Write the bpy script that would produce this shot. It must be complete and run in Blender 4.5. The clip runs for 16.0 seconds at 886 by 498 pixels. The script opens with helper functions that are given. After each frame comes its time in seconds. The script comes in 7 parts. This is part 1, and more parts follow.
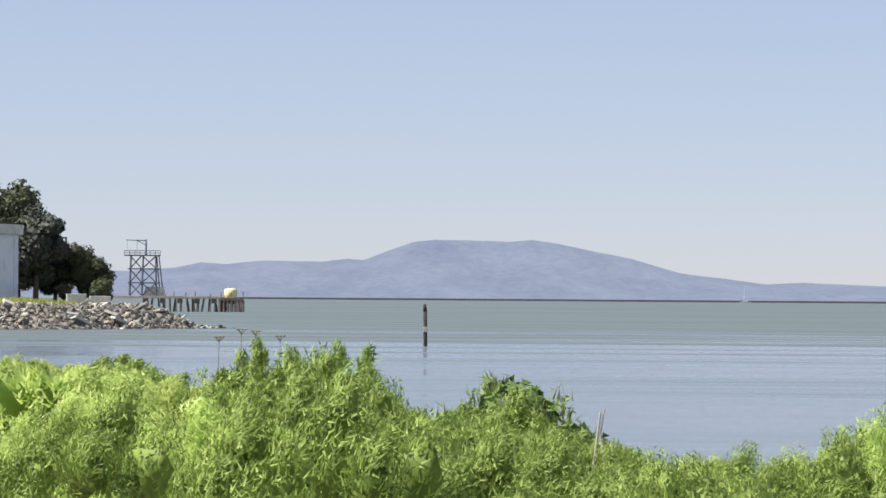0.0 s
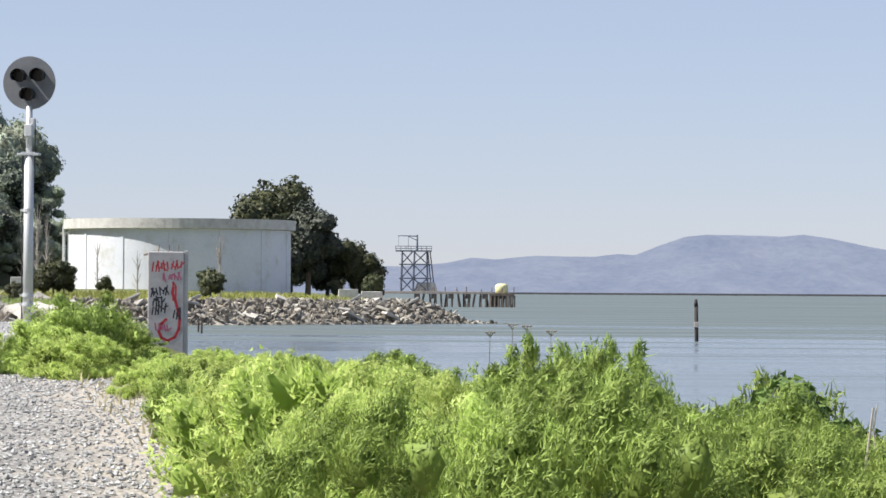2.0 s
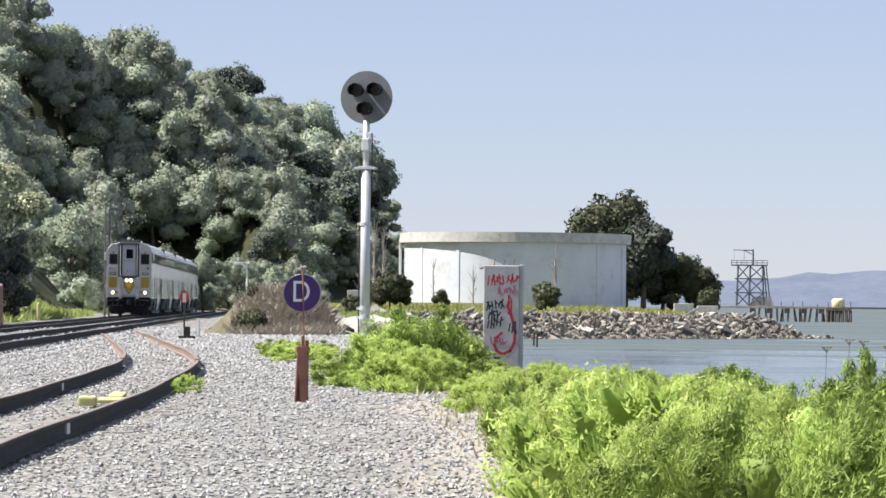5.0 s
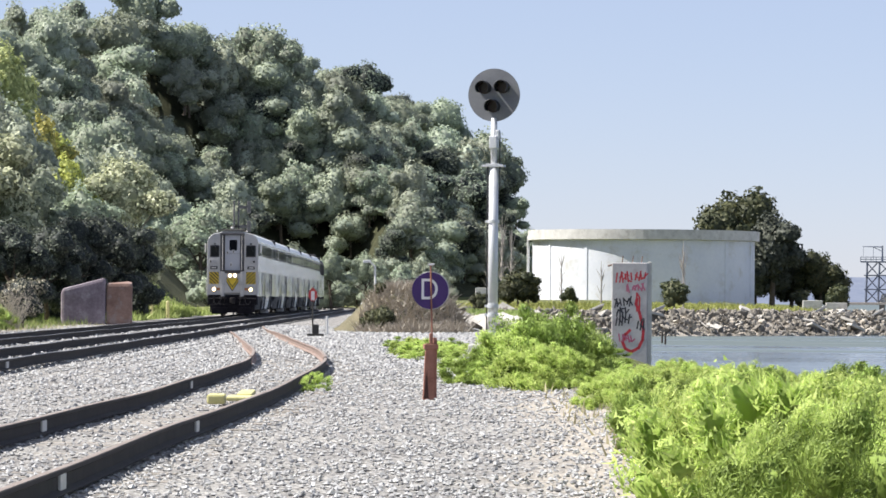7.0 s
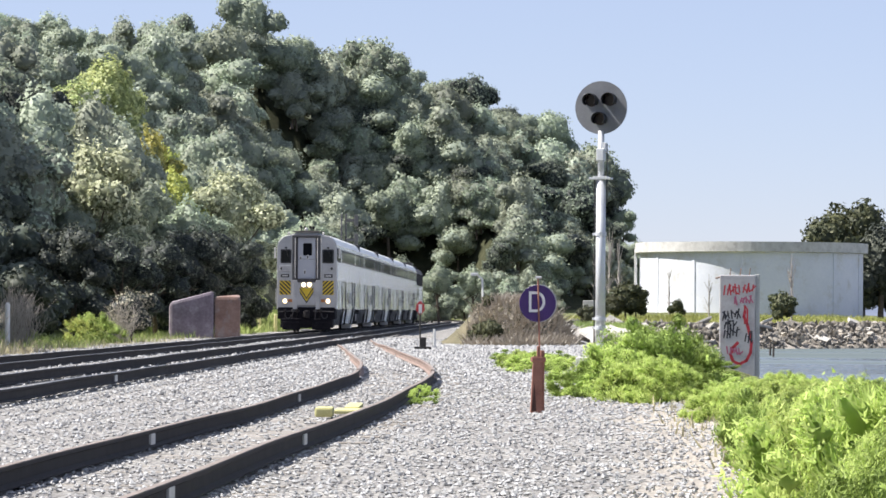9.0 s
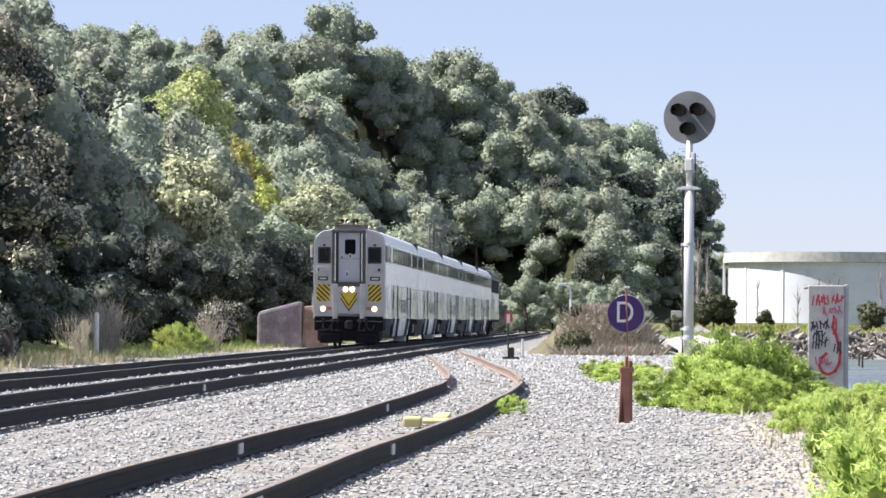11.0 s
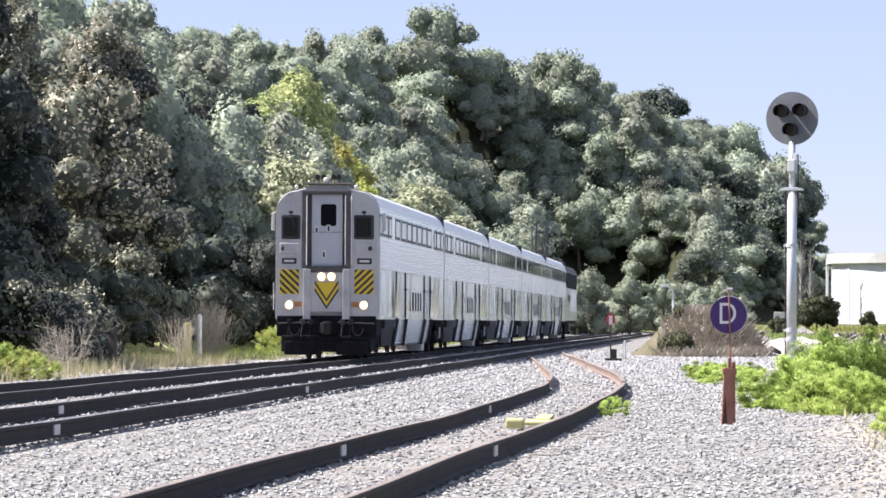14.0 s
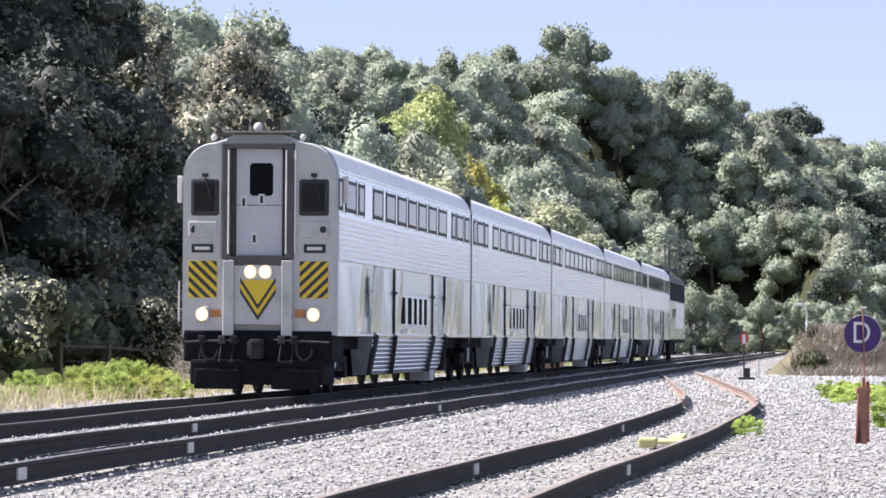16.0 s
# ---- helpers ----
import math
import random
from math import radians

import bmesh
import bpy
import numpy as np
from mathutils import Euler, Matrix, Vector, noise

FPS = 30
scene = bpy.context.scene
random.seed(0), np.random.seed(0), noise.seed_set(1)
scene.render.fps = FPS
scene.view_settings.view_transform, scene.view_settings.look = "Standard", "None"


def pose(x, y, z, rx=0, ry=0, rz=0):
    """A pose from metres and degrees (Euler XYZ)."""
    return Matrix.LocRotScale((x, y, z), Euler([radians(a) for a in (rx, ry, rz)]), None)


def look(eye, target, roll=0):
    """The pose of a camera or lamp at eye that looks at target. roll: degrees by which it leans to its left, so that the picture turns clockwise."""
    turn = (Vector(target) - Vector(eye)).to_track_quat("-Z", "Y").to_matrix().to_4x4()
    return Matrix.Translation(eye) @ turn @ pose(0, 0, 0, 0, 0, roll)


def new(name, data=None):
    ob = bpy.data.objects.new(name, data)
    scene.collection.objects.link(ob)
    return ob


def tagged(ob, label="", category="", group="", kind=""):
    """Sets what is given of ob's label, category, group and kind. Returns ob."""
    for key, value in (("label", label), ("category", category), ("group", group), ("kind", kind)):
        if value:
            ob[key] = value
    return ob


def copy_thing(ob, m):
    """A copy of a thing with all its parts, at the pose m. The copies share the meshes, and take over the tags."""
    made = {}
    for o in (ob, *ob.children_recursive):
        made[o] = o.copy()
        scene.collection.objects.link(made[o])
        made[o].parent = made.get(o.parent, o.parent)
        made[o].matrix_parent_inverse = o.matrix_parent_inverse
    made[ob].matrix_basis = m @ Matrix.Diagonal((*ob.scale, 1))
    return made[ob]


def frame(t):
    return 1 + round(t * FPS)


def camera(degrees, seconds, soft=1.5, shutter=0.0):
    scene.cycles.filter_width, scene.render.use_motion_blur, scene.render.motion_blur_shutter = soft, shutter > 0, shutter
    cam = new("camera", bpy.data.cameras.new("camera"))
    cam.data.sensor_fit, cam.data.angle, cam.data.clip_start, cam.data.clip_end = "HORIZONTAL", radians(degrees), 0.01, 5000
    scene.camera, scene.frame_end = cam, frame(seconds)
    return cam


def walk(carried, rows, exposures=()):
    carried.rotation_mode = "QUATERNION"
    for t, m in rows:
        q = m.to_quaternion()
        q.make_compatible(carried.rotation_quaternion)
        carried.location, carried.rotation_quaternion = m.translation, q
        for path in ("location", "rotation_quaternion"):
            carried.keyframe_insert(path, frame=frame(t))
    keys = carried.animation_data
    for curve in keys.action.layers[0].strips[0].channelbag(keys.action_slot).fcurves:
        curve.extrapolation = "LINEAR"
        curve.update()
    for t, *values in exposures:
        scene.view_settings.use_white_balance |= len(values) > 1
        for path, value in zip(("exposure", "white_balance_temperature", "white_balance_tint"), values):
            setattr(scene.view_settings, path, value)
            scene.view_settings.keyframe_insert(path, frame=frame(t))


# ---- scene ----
# The camera stands on the ballast shoulder and pans to the left.
# Plan: s runs along the tracks away from the camera, c across them to the right.
HEAD = radians(11.7)
U = Vector((-math.sin(HEAD), math.cos(HEAD), 0))
N = Vector((math.cos(HEAD), math.sin(HEAD), 0))
EYE = 1.4
WATER = -2.2


def sc(s, c, z=0.0):
    """A place from metres along and across the tracks."""
    p = U * s + N * c
    return Vector((p.x, p.y, z))


def polar(az, d, z=0.0):
    """A place from degrees to the left of north and metres from the camera."""
    a = radians(az)
    return Vector((-math.sin(a) * d, math.cos(a) * d, z))


cam = camera(2 * math.degrees(math.atan(784 / 6500)), 16.0, soft=1.6)
PAN = [
    (0.0, 0.024, 0.753, 0.410), (0.5, 1.056, 0.734, 0.490), (1.0, 2.128, 0.698, 0.515), (1.5, 3.196, 0.662, 0.411), (2.0, 4.245, 0.651, 0.348),
    (2.5, 5.268, 0.669, 0.363), (3.0, 6.275, 0.701, 0.423), (3.5, 7.231, 0.736, 0.445), (4.0, 8.075, 0.770, 0.460), (4.5, 8.825, 0.814, 0.508),
    (7.0, 11.470, 0.774, 0.417), (7.5, 11.928, 0.801, 0.382), (8.0, 12.355, 0.839, 0.363), (8.5, 12.747, 0.901, 0.375), (9.0, 13.145, 0.964, 0.323),
    (11.5, 14.785, 1.121, 0.368), (12.0, 15.027, 1.109, 0.299), (12.5, 15.281, 1.108, 0.275), (13.0, 15.539, 1.099, 0.266), (13.5, 15.821, 1.110, 0.252),
    (14.0, 16.114, 1.128, 0.313), (14.5, 16.454, 1.145, 0.314), (15.0, 16.872, 1.194, 0.341), (15.5, 17.423, 1.276, 0.373), (16.0, 18.187, 1.406, 0.387),
]
walk(cam, [(t, pose(0, 0, EYE, 90 + pitch, 0, yaw) @ pose(0, 0, 0, 0, 0, roll)) for t, yaw, pitch, roll in PAN],
     [(0.0, 0.67, 6400, 10), (4.0, 0.74, 6400, 10), (7.0, 0.84, 6350, 11), (9.0, 0.9, 6300, 12), (11.5, 0.98, 6300, 14), (13.0, 1.01, 6260, 15), (15.0, 1.07, 6230, 17), (16.0, 1.07, 6200, 18)])

# ---- light ----
SUN_AZ, SUN_EL = 102.0, 50.0      # degrees left of north, degrees up
sky_world = bpy.data.worlds.new("sky")
scene.world = sky_world
sky_world.use_nodes = True
wn = sky_world.node_tree
sky = wn.nodes.new("ShaderNodeTexSky")
sky.sky_type, sky.sun_disc = "NISHITA", False
sky.sun_elevation, sky.sun_rotation = radians(SUN_EL), radians(-SUN_AZ)
sky.altitude, sky.air_density, sky.dust_density, sky.ozone_density = 250.0, 0.75, 0.15, 4.5
tint = wn.nodes.new("ShaderNodeMix")
tint.data_type, tint.blend_type = "RGBA", "MULTIPLY"
tint.inputs[0].default_value, tint.inputs[7].default_value = 1.0, (1.17, 1.0, 1.02, 1)
wn.links.new(sky.outputs[0], tint.inputs[6])
veil = wn.nodes.new("ShaderNodeMix")          # thin high haze evens the sky out
veil.data_type = "RGBA"
veil.inputs[0].default_value, veil.inputs[7].default_value = 0.5, (4.4, 4.9, 5.9, 1)
wn.links.new(tint.outputs[2], veil.inputs[6])
wn.links.new(veil.outputs[2], wn.nodes["Background"].inputs[0])
wn.nodes["Background"].inputs[1].default_value = 0.075
sun_lamp = bpy.data.lights.new("sun", "SUN")
sun_lamp.energy, sun_lamp.angle, sun_lamp.color = 5.5, radians(0.53), (1.0, 0.95, 0.86)
sun = new("sun", sun_lamp)
sun.matrix_world = look(polar(SUN_AZ, 100, 100 * math.tan(radians(SUN_EL))), (0, 0, 0))

# ---- materials ----


class Nodes:
    """A short hand for node trees."""

    def __init__(self, name):
        self.mat = bpy.data.materials.new(name)
        self.mat.use_nodes = True
        self.t = self.mat.node_tree
        self.bsdf = self.t.nodes["Principled BSDF"]
        self.out = self.t.nodes["Material Output"]

    def add(self, kind, **props):
        n = self.t.nodes.new(kind)
        for k, v in props.items():
            if k == "operation":
                n.operation = v
            elif k == "blend_type":
                n.blend_type = v
            elif k == "data_type":
                n.data_type = v
            elif k == "feature":
                n.feature = v
        return n

    def link(self, a, b):
        self.t.links.new(a, b)

    def coords(self):
        return self.add("ShaderNodeTexCoord").outputs["Object"]

    def position(self):
        return self.add("ShaderNodeNewGeometry").outputs["Position"]

    def noise(self, vec, scale, detail=4.0, rough=0.55):
        n = self.add("ShaderNodeTexNoise")
        n.inputs["Scale"].default_value, n.inputs["Detail"].default_value, n.inputs["Roughness"].default_value = scale, detail, rough
        self.link(vec, n.inputs["Vector"])
        return n.outputs["Fac"]

    def ramp(self, fac, stops):
        n = self.add("ShaderNodeValToRGB")
        el = n.color_ramp.elements
        while len(el) < len(stops):
            el.new(0.5)
        for e, (p, col) in zip(el, stops):
            e.position, e.color = p, (*col, 1)
        self.link(fac, n.inputs[0])
        return n.outputs[0]

    def mix(self, fac, a, b, mode="MIX"):
        n = self.add("ShaderNodeMix", data_type="RGBA", blend_type=mode)
        for v, sock in ((fac, n.inputs[0]), (a, n.inputs[6]), (b, n.inputs[7])):
            if isinstance(v, (int, float)):
                sock.default_value = v
            elif isinstance(v, tuple):
                sock.default_value = (*v, 1)
            else:
                self.link(v, sock)
        return n.outputs[2]

    def math(self, op, a, b=0.0):
        n = self.add("ShaderNodeMath", operation=op)
        for v, sock in ((a, n.inputs[0]), (b, n.inputs[1])):
            if isinstance(v, (int, float)):
                sock.default_value = v
            else:
                self.link(v, sock)
        return n.outputs[0]

    def bump(self, height, strength=0.4, distance=0.02):
        n = self.add("ShaderNodeBump")
        n.inputs["Strength"].default_value, n.inputs["Distance"].default_value = strength, distance
        self.link(height, n.inputs["Height"])
        self.link(n.outputs[0], self.bsdf.inputs["Normal"])


def surface(name, dark, light, scale=6.0, fine=60.0, rough=0.7, metal=0.0, bump=0.3, depth=0.01, spread=0.0, stain=None, stain_scale=1.0, gloss=0.25):
    """A worn surface: two tones by a coarse noise, a fine grain, relief, and stains with a shape of their own."""
    m = Nodes(name)
    v = m.coords()
    a, b = m.noise(v, scale), m.noise(v, fine, 3)
    both = m.math("ADD", m.math("MULTIPLY", a, 0.65), m.math("MULTIPLY", b, 0.35))
    col = m.ramp(both, [(0.32, dark), (0.68, light)])
    if stain:
        s = m.noise(v, stain_scale, 6, 0.7)
        mask = m.ramp(s, [(0.52, (0, 0, 0)), (0.68, (0.8, 0.8, 0.8))])
        col = m.mix(mask, col, stain)
    if spread:
        r = m.add("ShaderNodeObjectInfo").outputs["Random"]
        k = m.math("ADD", m.math("MULTIPLY", r, spread * 2), 1 - spread)
        comb = m.add("ShaderNodeCombineColor")
        for i in range(3):
            m.link(k, comb.inputs[i])
        col = m.mix(1.0, col, comb.outputs[0], "MULTIPLY")
    m.link(col, m.bsdf.inputs["Base Color"])
    rr = m.math("ADD", m.math("MULTIPLY", b, gloss), rough - gloss / 2)
    m.link(rr, m.bsdf.inputs["Roughness"])
    m.bsdf.inputs["Metallic"].default_value = metal
    if bump:
        m.bump(both, bump, depth)
    return m.mat


def leafy(name, dark, light, spread=0.25, through_light=0.35, hue=0.05):
    """Leaves: tone by leaf and by plant, with some light through them."""
    m = Nodes(name)
    isl = m.add("ShaderNodeNewGeometry").outputs["Random Per Island"]
    col = m.ramp(isl, [(0.05, dark), (0.95, light)])
    rnd = m.add("ShaderNodeObjectInfo").outputs["Random"]
    k = m.math("ADD", m.math("MULTIPLY", rnd, spread * 2), 1 - spread)
    hsv = m.add("ShaderNodeHueSaturation")
    m.link(col, hsv.inputs["Color"])
    m.link(k, hsv.inputs["Value"])
    m.link(m.math("ADD", m.math("MULTIPLY", rnd, hue), 0.5 - hue / 2), hsv.inputs["Hue"])
    col = hsv.outputs[0]
    m.link(col, m.bsdf.inputs["Base Color"])
    m.bsdf.inputs["Roughness"].default_value = 0.6
    m.bsdf.inputs["Specular IOR Level"].default_value = 0.25
    tr = m.add("ShaderNodeBsdfTranslucent")
    m.link(col, tr.inputs[0])
    mx = m.add("ShaderNodeMixShader")
    mx.inputs[0].default_value = through_light
    m.link(m.bsdf.outputs[0], mx.inputs[1])
    m.link(tr.outputs[0], mx.inputs[2])
    m.link(mx.outputs[0], m.out.inputs[0])
    return m.mat


def plain(name, col, rough=0.5, metal=0.0, glow=None, strength=0.0):
    m = Nodes(name)
    m.bsdf.inputs["Base Color"].default_value = (*col, 1)
    m.bsdf.inputs["Roughness"].default_value = rough
    m.bsdf.inputs["Metallic"].default_value = metal
    if glow:
        m.bsdf.inputs["Emission Color"].default_value = (*glow, 1)
        m.bsdf.inputs["Emission Strength"].default_value = strength
    return m.mat


def ground_material():
    """Ballast and gravel by the tracks, pale trodden edge, grass and dirt elsewhere."""
    m = Nodes("ground")
    p = m.position()
    dot = m.add("ShaderNodeVectorMath", operation="DOT_PRODUCT")
    m.link(p, dot.inputs[0])
    dot.inputs[1].default_value = N
    along = m.add("ShaderNodeVectorMath", operation="DOT_PRODUCT")
    m.link(p, along.inputs[0])
    along.inputs[1].default_value = U
    wav = m.math("MULTIPLY", m.math("SUBTRACT", m.noise(p, 0.35, 5), 0.5), 2.2)
    edge = m.math("ADD", m.math("MULTIPLY", along.outputs["Value"], -0.014), -1.3)
    c = m.math("ADD", m.math("ADD", dot.outputs["Value"], edge), wav)       # 0 at the gravel's edge
    # gravel
    vor = m.add("ShaderNodeTexVoronoi")
    vor.inputs["Scale"].default_value = 17.0
    m.link(p, vor.inputs["Vector"])
    cell = m.add("ShaderNodeSeparateColor")
    m.link(vor.outputs["Color"], cell.inputs[0])
    g = m.ramp(cell.outputs[0], [(0.0, (0.26, 0.255, 0.25)), (0.45, (0.44, 0.43, 0.42)), (1.0, (0.6, 0.59, 0.57))])
    # colour darkened between the stones, as the shade in their gaps
    gap = m.ramp(vor.outputs["Distance"], [(0.25, (1, 1, 1)), (0.75, (0.5, 0.49, 0.47))])
    g = m.mix(1.0, g, gap, "MULTIPLY")
    big = m.ramp(m.noise(p, 0.5, 5), [(0.35, (0.72, 0.71, 0.71)), (0.7, (0.98, 0.97, 0.95))])
    g = m.mix(1.0, g, big, "MULTIPLY")
    # trodden pale dirt by the plants
    dirt = m.ramp(m.noise(p, 8.0, 6, 0.7), [(0.35, (0.32, 0.28, 0.23)), (0.7, (0.55, 0.5, 0.43))])
    band = m.ramp(m.math("ADD", m.math("MULTIPLY", c, 0.35), 0.72), [(0.3, (0, 0, 0)), (0.62, (0.85, 0.85, 0.85))])
    g = m.mix(band, g, dirt)
    grass = m.ramp(m.noise(p, 1.3, 8, 0.7), [(0.3, (0.07, 0.08, 0.035)), (0.55, (0.15, 0.165, 0.065)), (0.75, (0.3, 0.275, 0.16))])
    left = m.math("LESS_THAN", m.math("ADD", dot.outputs["Value"], wav), -18.6)
    right = m.math("GREATER_THAN", c, 0.6)
    xyz = m.add("ShaderNodeSeparateXYZ")
    m.link(p, xyz.inputs[0])
    far = m.math("MULTIPLY", m.math("GREATER_THAN", along.outputs["Value"], 345.0), m.math("GREATER_THAN", m.math("ADD", xyz.outputs[2], m.math("MULTIPLY", wav, 0.1)), 0.22))
    shore_bank = m.math("MULTIPLY", m.math("LESS_THAN", xyz.outputs[2], 0.2), m.math("GREATER_THAN", along.outputs["Value"], 150.0))
    high = m.math("GREATER_THAN", xyz.outputs[2], 0.42)
    mask = m.math("MINIMUM", m.math("ADD", m.math("ADD", m.math("ADD", far, left), m.math("MULTIPLY", right, m.math("SUBTRACT", 1.0, shore_bank))), high), 1.0)
    wood = m.ramp(m.noise(p, 0.6, 8, 0.7), [(0.35, (0.03, 0.036, 0.018)), (0.7, (0.085, 0.085, 0.045))])
    on_hill = m.math("MAXIMUM", m.math("GREATER_THAN", xyz.outputs[2], 1.6), m.math("MULTIPLY", left, m.math("GREATER_THAN", xyz.outputs[2], 0.5)))
    bank = m.math("MULTIPLY", m.math("GREATER_THAN", along.outputs["Value"], 205.0), m.math("LESS_THAN", along.outputs["Value"], 305.0))
    bank = m.math("MULTIPLY", bank, m.math("LESS_THAN", xyz.outputs[2], 6.0))
    on_hill = m.math("MULTIPLY", on_hill, m.math("SUBTRACT", 1.0, bank))           # an open grass bank by the line
    verge = m.ramp(m.noise(p, 1.6, 8, 0.7), [(0.3, (0.16, 0.2, 0.05)), (0.52, (0.34, 0.37, 0.14)), (0.72, (0.52, 0.48, 0.3))])
    grass = m.mix(left, grass, verge)
    grass = m.mix(on_hill, grass, wood)
    m.link(m.mix(mask, g, grass), m.bsdf.inputs["Base Color"])
    m.bsdf.inputs["Roughness"].default_value = 0.95
    m.bsdf.inputs["Specular IOR Level"].default_value = 0.2
    m.bump(m.math("MULTIPLY", vor.outputs["Distance"], -1.0), 0.9, 0.05)
    return m.mat


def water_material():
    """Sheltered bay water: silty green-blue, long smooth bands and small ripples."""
    m = Nodes("water")
    p = m.position()
    st = m.add("ShaderNodeMapping")
    st.inputs["Scale"].default_value = (0.006, 0.03, 1)
    m.link(p, st.inputs["Vector"])
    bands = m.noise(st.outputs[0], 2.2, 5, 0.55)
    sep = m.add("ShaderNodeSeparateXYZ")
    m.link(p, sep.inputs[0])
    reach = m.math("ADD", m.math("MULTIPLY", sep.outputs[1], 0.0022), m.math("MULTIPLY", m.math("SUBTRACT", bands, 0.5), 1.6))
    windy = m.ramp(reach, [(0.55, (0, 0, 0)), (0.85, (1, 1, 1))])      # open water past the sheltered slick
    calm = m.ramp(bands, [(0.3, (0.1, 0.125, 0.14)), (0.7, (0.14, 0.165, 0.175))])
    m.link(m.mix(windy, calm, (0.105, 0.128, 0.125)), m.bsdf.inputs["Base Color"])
    m.link(m.math("ADD", m.math("MULTIPLY", windy, 0.32), m.math("ADD", m.math("MULTIPLY", m.ramp(bands, [(0.45, (0, 0, 0)), (0.62, (1, 1, 1))]), 0.14), 0.1)), m.bsdf.inputs["Roughness"])
    m.bsdf.inputs["IOR"].default_value = 1.33
    rip = m.add("ShaderNodeMapping")
    rip.inputs["Scale"].default_value = (0.8, 1.6, 1)
    m.link(p, rip.inputs["Vector"])
    waves = m.noise(rip.outputs[0], 1.4, 5, 0.6)
    m.bump(waves, 0.5, 0.14)
    return m.mat


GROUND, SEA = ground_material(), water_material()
RAIL = surface("rail_steel", (0.014, 0.012, 0.013), (0.034, 0.029, 0.028), 3, 50, 0.9, 0.0, 0.2, 0.003)
RAIL_TOP = surface("rail_worn_top", (0.35, 0.33, 0.31), (0.5, 0.48, 0.46), 3, 60, 0.38, 0.9, 0.05, 0.001)
DULL_TOP = surface("dull_rusty_top", (0.2, 0.16, 0.135), (0.36, 0.3, 0.26), 3, 60, 0.6, 0.3, 0.1, 0.001)
RUST = surface("rusty_steel", (0.17, 0.12, 0.1), (0.3, 0.23, 0.2), 5, 60, 0.8, 0.1, 0.3, 0.003)
RED_RUST = surface("red_oxide_steel", (0.2, 0.085, 0.06), (0.36, 0.17, 0.125), 5, 60, 0.8, 0.1, 0.3, 0.003)
TIE = surface("tie_wood", (0.17, 0.15, 0.13), (0.34, 0.31, 0.27), 9, 70, 0.9, 0, 0.5, 0.01, spread=0.2)
STONE = surface("ballast_stone", (0.2, 0.195, 0.185), (0.46, 0.44, 0.41), 8, 50, 0.9, 0, 0.3, 0.01)
CONCRETE = surface("concrete", (0.42, 0.41, 0.39), (0.62, 0.61, 0.58), 1.2, 30, 0.85, 0, 0.25, 0.01, stain=(0.3, 0.28, 0.26), stain_scale=0.8)
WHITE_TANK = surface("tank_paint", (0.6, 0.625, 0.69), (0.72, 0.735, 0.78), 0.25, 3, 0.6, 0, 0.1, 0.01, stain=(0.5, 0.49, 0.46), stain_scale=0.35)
BARK = surface("bark", (0.06, 0.045, 0.035), (0.16, 0.13, 0.1), 3, 25, 0.95, 0, 0.6, 0.03)


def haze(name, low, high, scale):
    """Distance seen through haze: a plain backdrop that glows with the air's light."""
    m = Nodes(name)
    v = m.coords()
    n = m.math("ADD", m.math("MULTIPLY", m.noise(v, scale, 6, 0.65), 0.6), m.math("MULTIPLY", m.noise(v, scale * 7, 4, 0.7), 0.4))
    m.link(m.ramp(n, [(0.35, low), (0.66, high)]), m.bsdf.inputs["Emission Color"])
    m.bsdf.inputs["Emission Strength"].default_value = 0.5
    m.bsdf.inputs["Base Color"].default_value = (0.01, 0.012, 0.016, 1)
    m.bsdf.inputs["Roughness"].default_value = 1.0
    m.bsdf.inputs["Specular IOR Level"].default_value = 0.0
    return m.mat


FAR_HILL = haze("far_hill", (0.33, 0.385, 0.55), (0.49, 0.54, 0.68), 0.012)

# ---- mesh helpers ----


def mesh_ob(name, verts, faces, material, parent=None, label="", smooth=False):
    """One mesh object from plain lists or arrays."""
    me = bpy.data.meshes.new(name)
    me.from_pydata([tuple(v) for v in verts] if not isinstance(verts, np.ndarray) else verts.tolist(), [], faces if isinstance(faces, list) else faces.tolist())
    me.materials.append(material)
    if smooth:
        me.polygons.foreach_set("use_smooth", [True] * len(me.polygons))
    me.update()
    ob = new(name, me)
    if parent:
        ob.parent = parent
    if label:
        tagged(ob, label)
    return ob


def part(name, bm, material, parent=None, label="", smooth=False):
    """Links a bmesh as one mesh object under a thing or a part."""
    me = bpy.data.meshes.new(name)
    bmesh.ops.recalc_face_normals(bm, faces=bm.faces)
    bm.to_mesh(me)
    bm.free()
    mats = material if isinstance(material, (list, tuple)) else [material]
    for mt in mats:
        me.materials.append(mt)
    if smooth:
        me.polygons.foreach_set("use_smooth", [True] * len(me.polygons))
    ob = new(name, me)
    if parent:
        ob.parent = parent
    if label:
        tagged(ob, label)
    return ob


def thing(name, label, category, at=None, group="", kind=""):
    ob = new(name)
    ob.empty_display_size = 0.2
    if at is not None:
        ob.matrix_world = at
    return tagged(ob, label, category, group, kind)


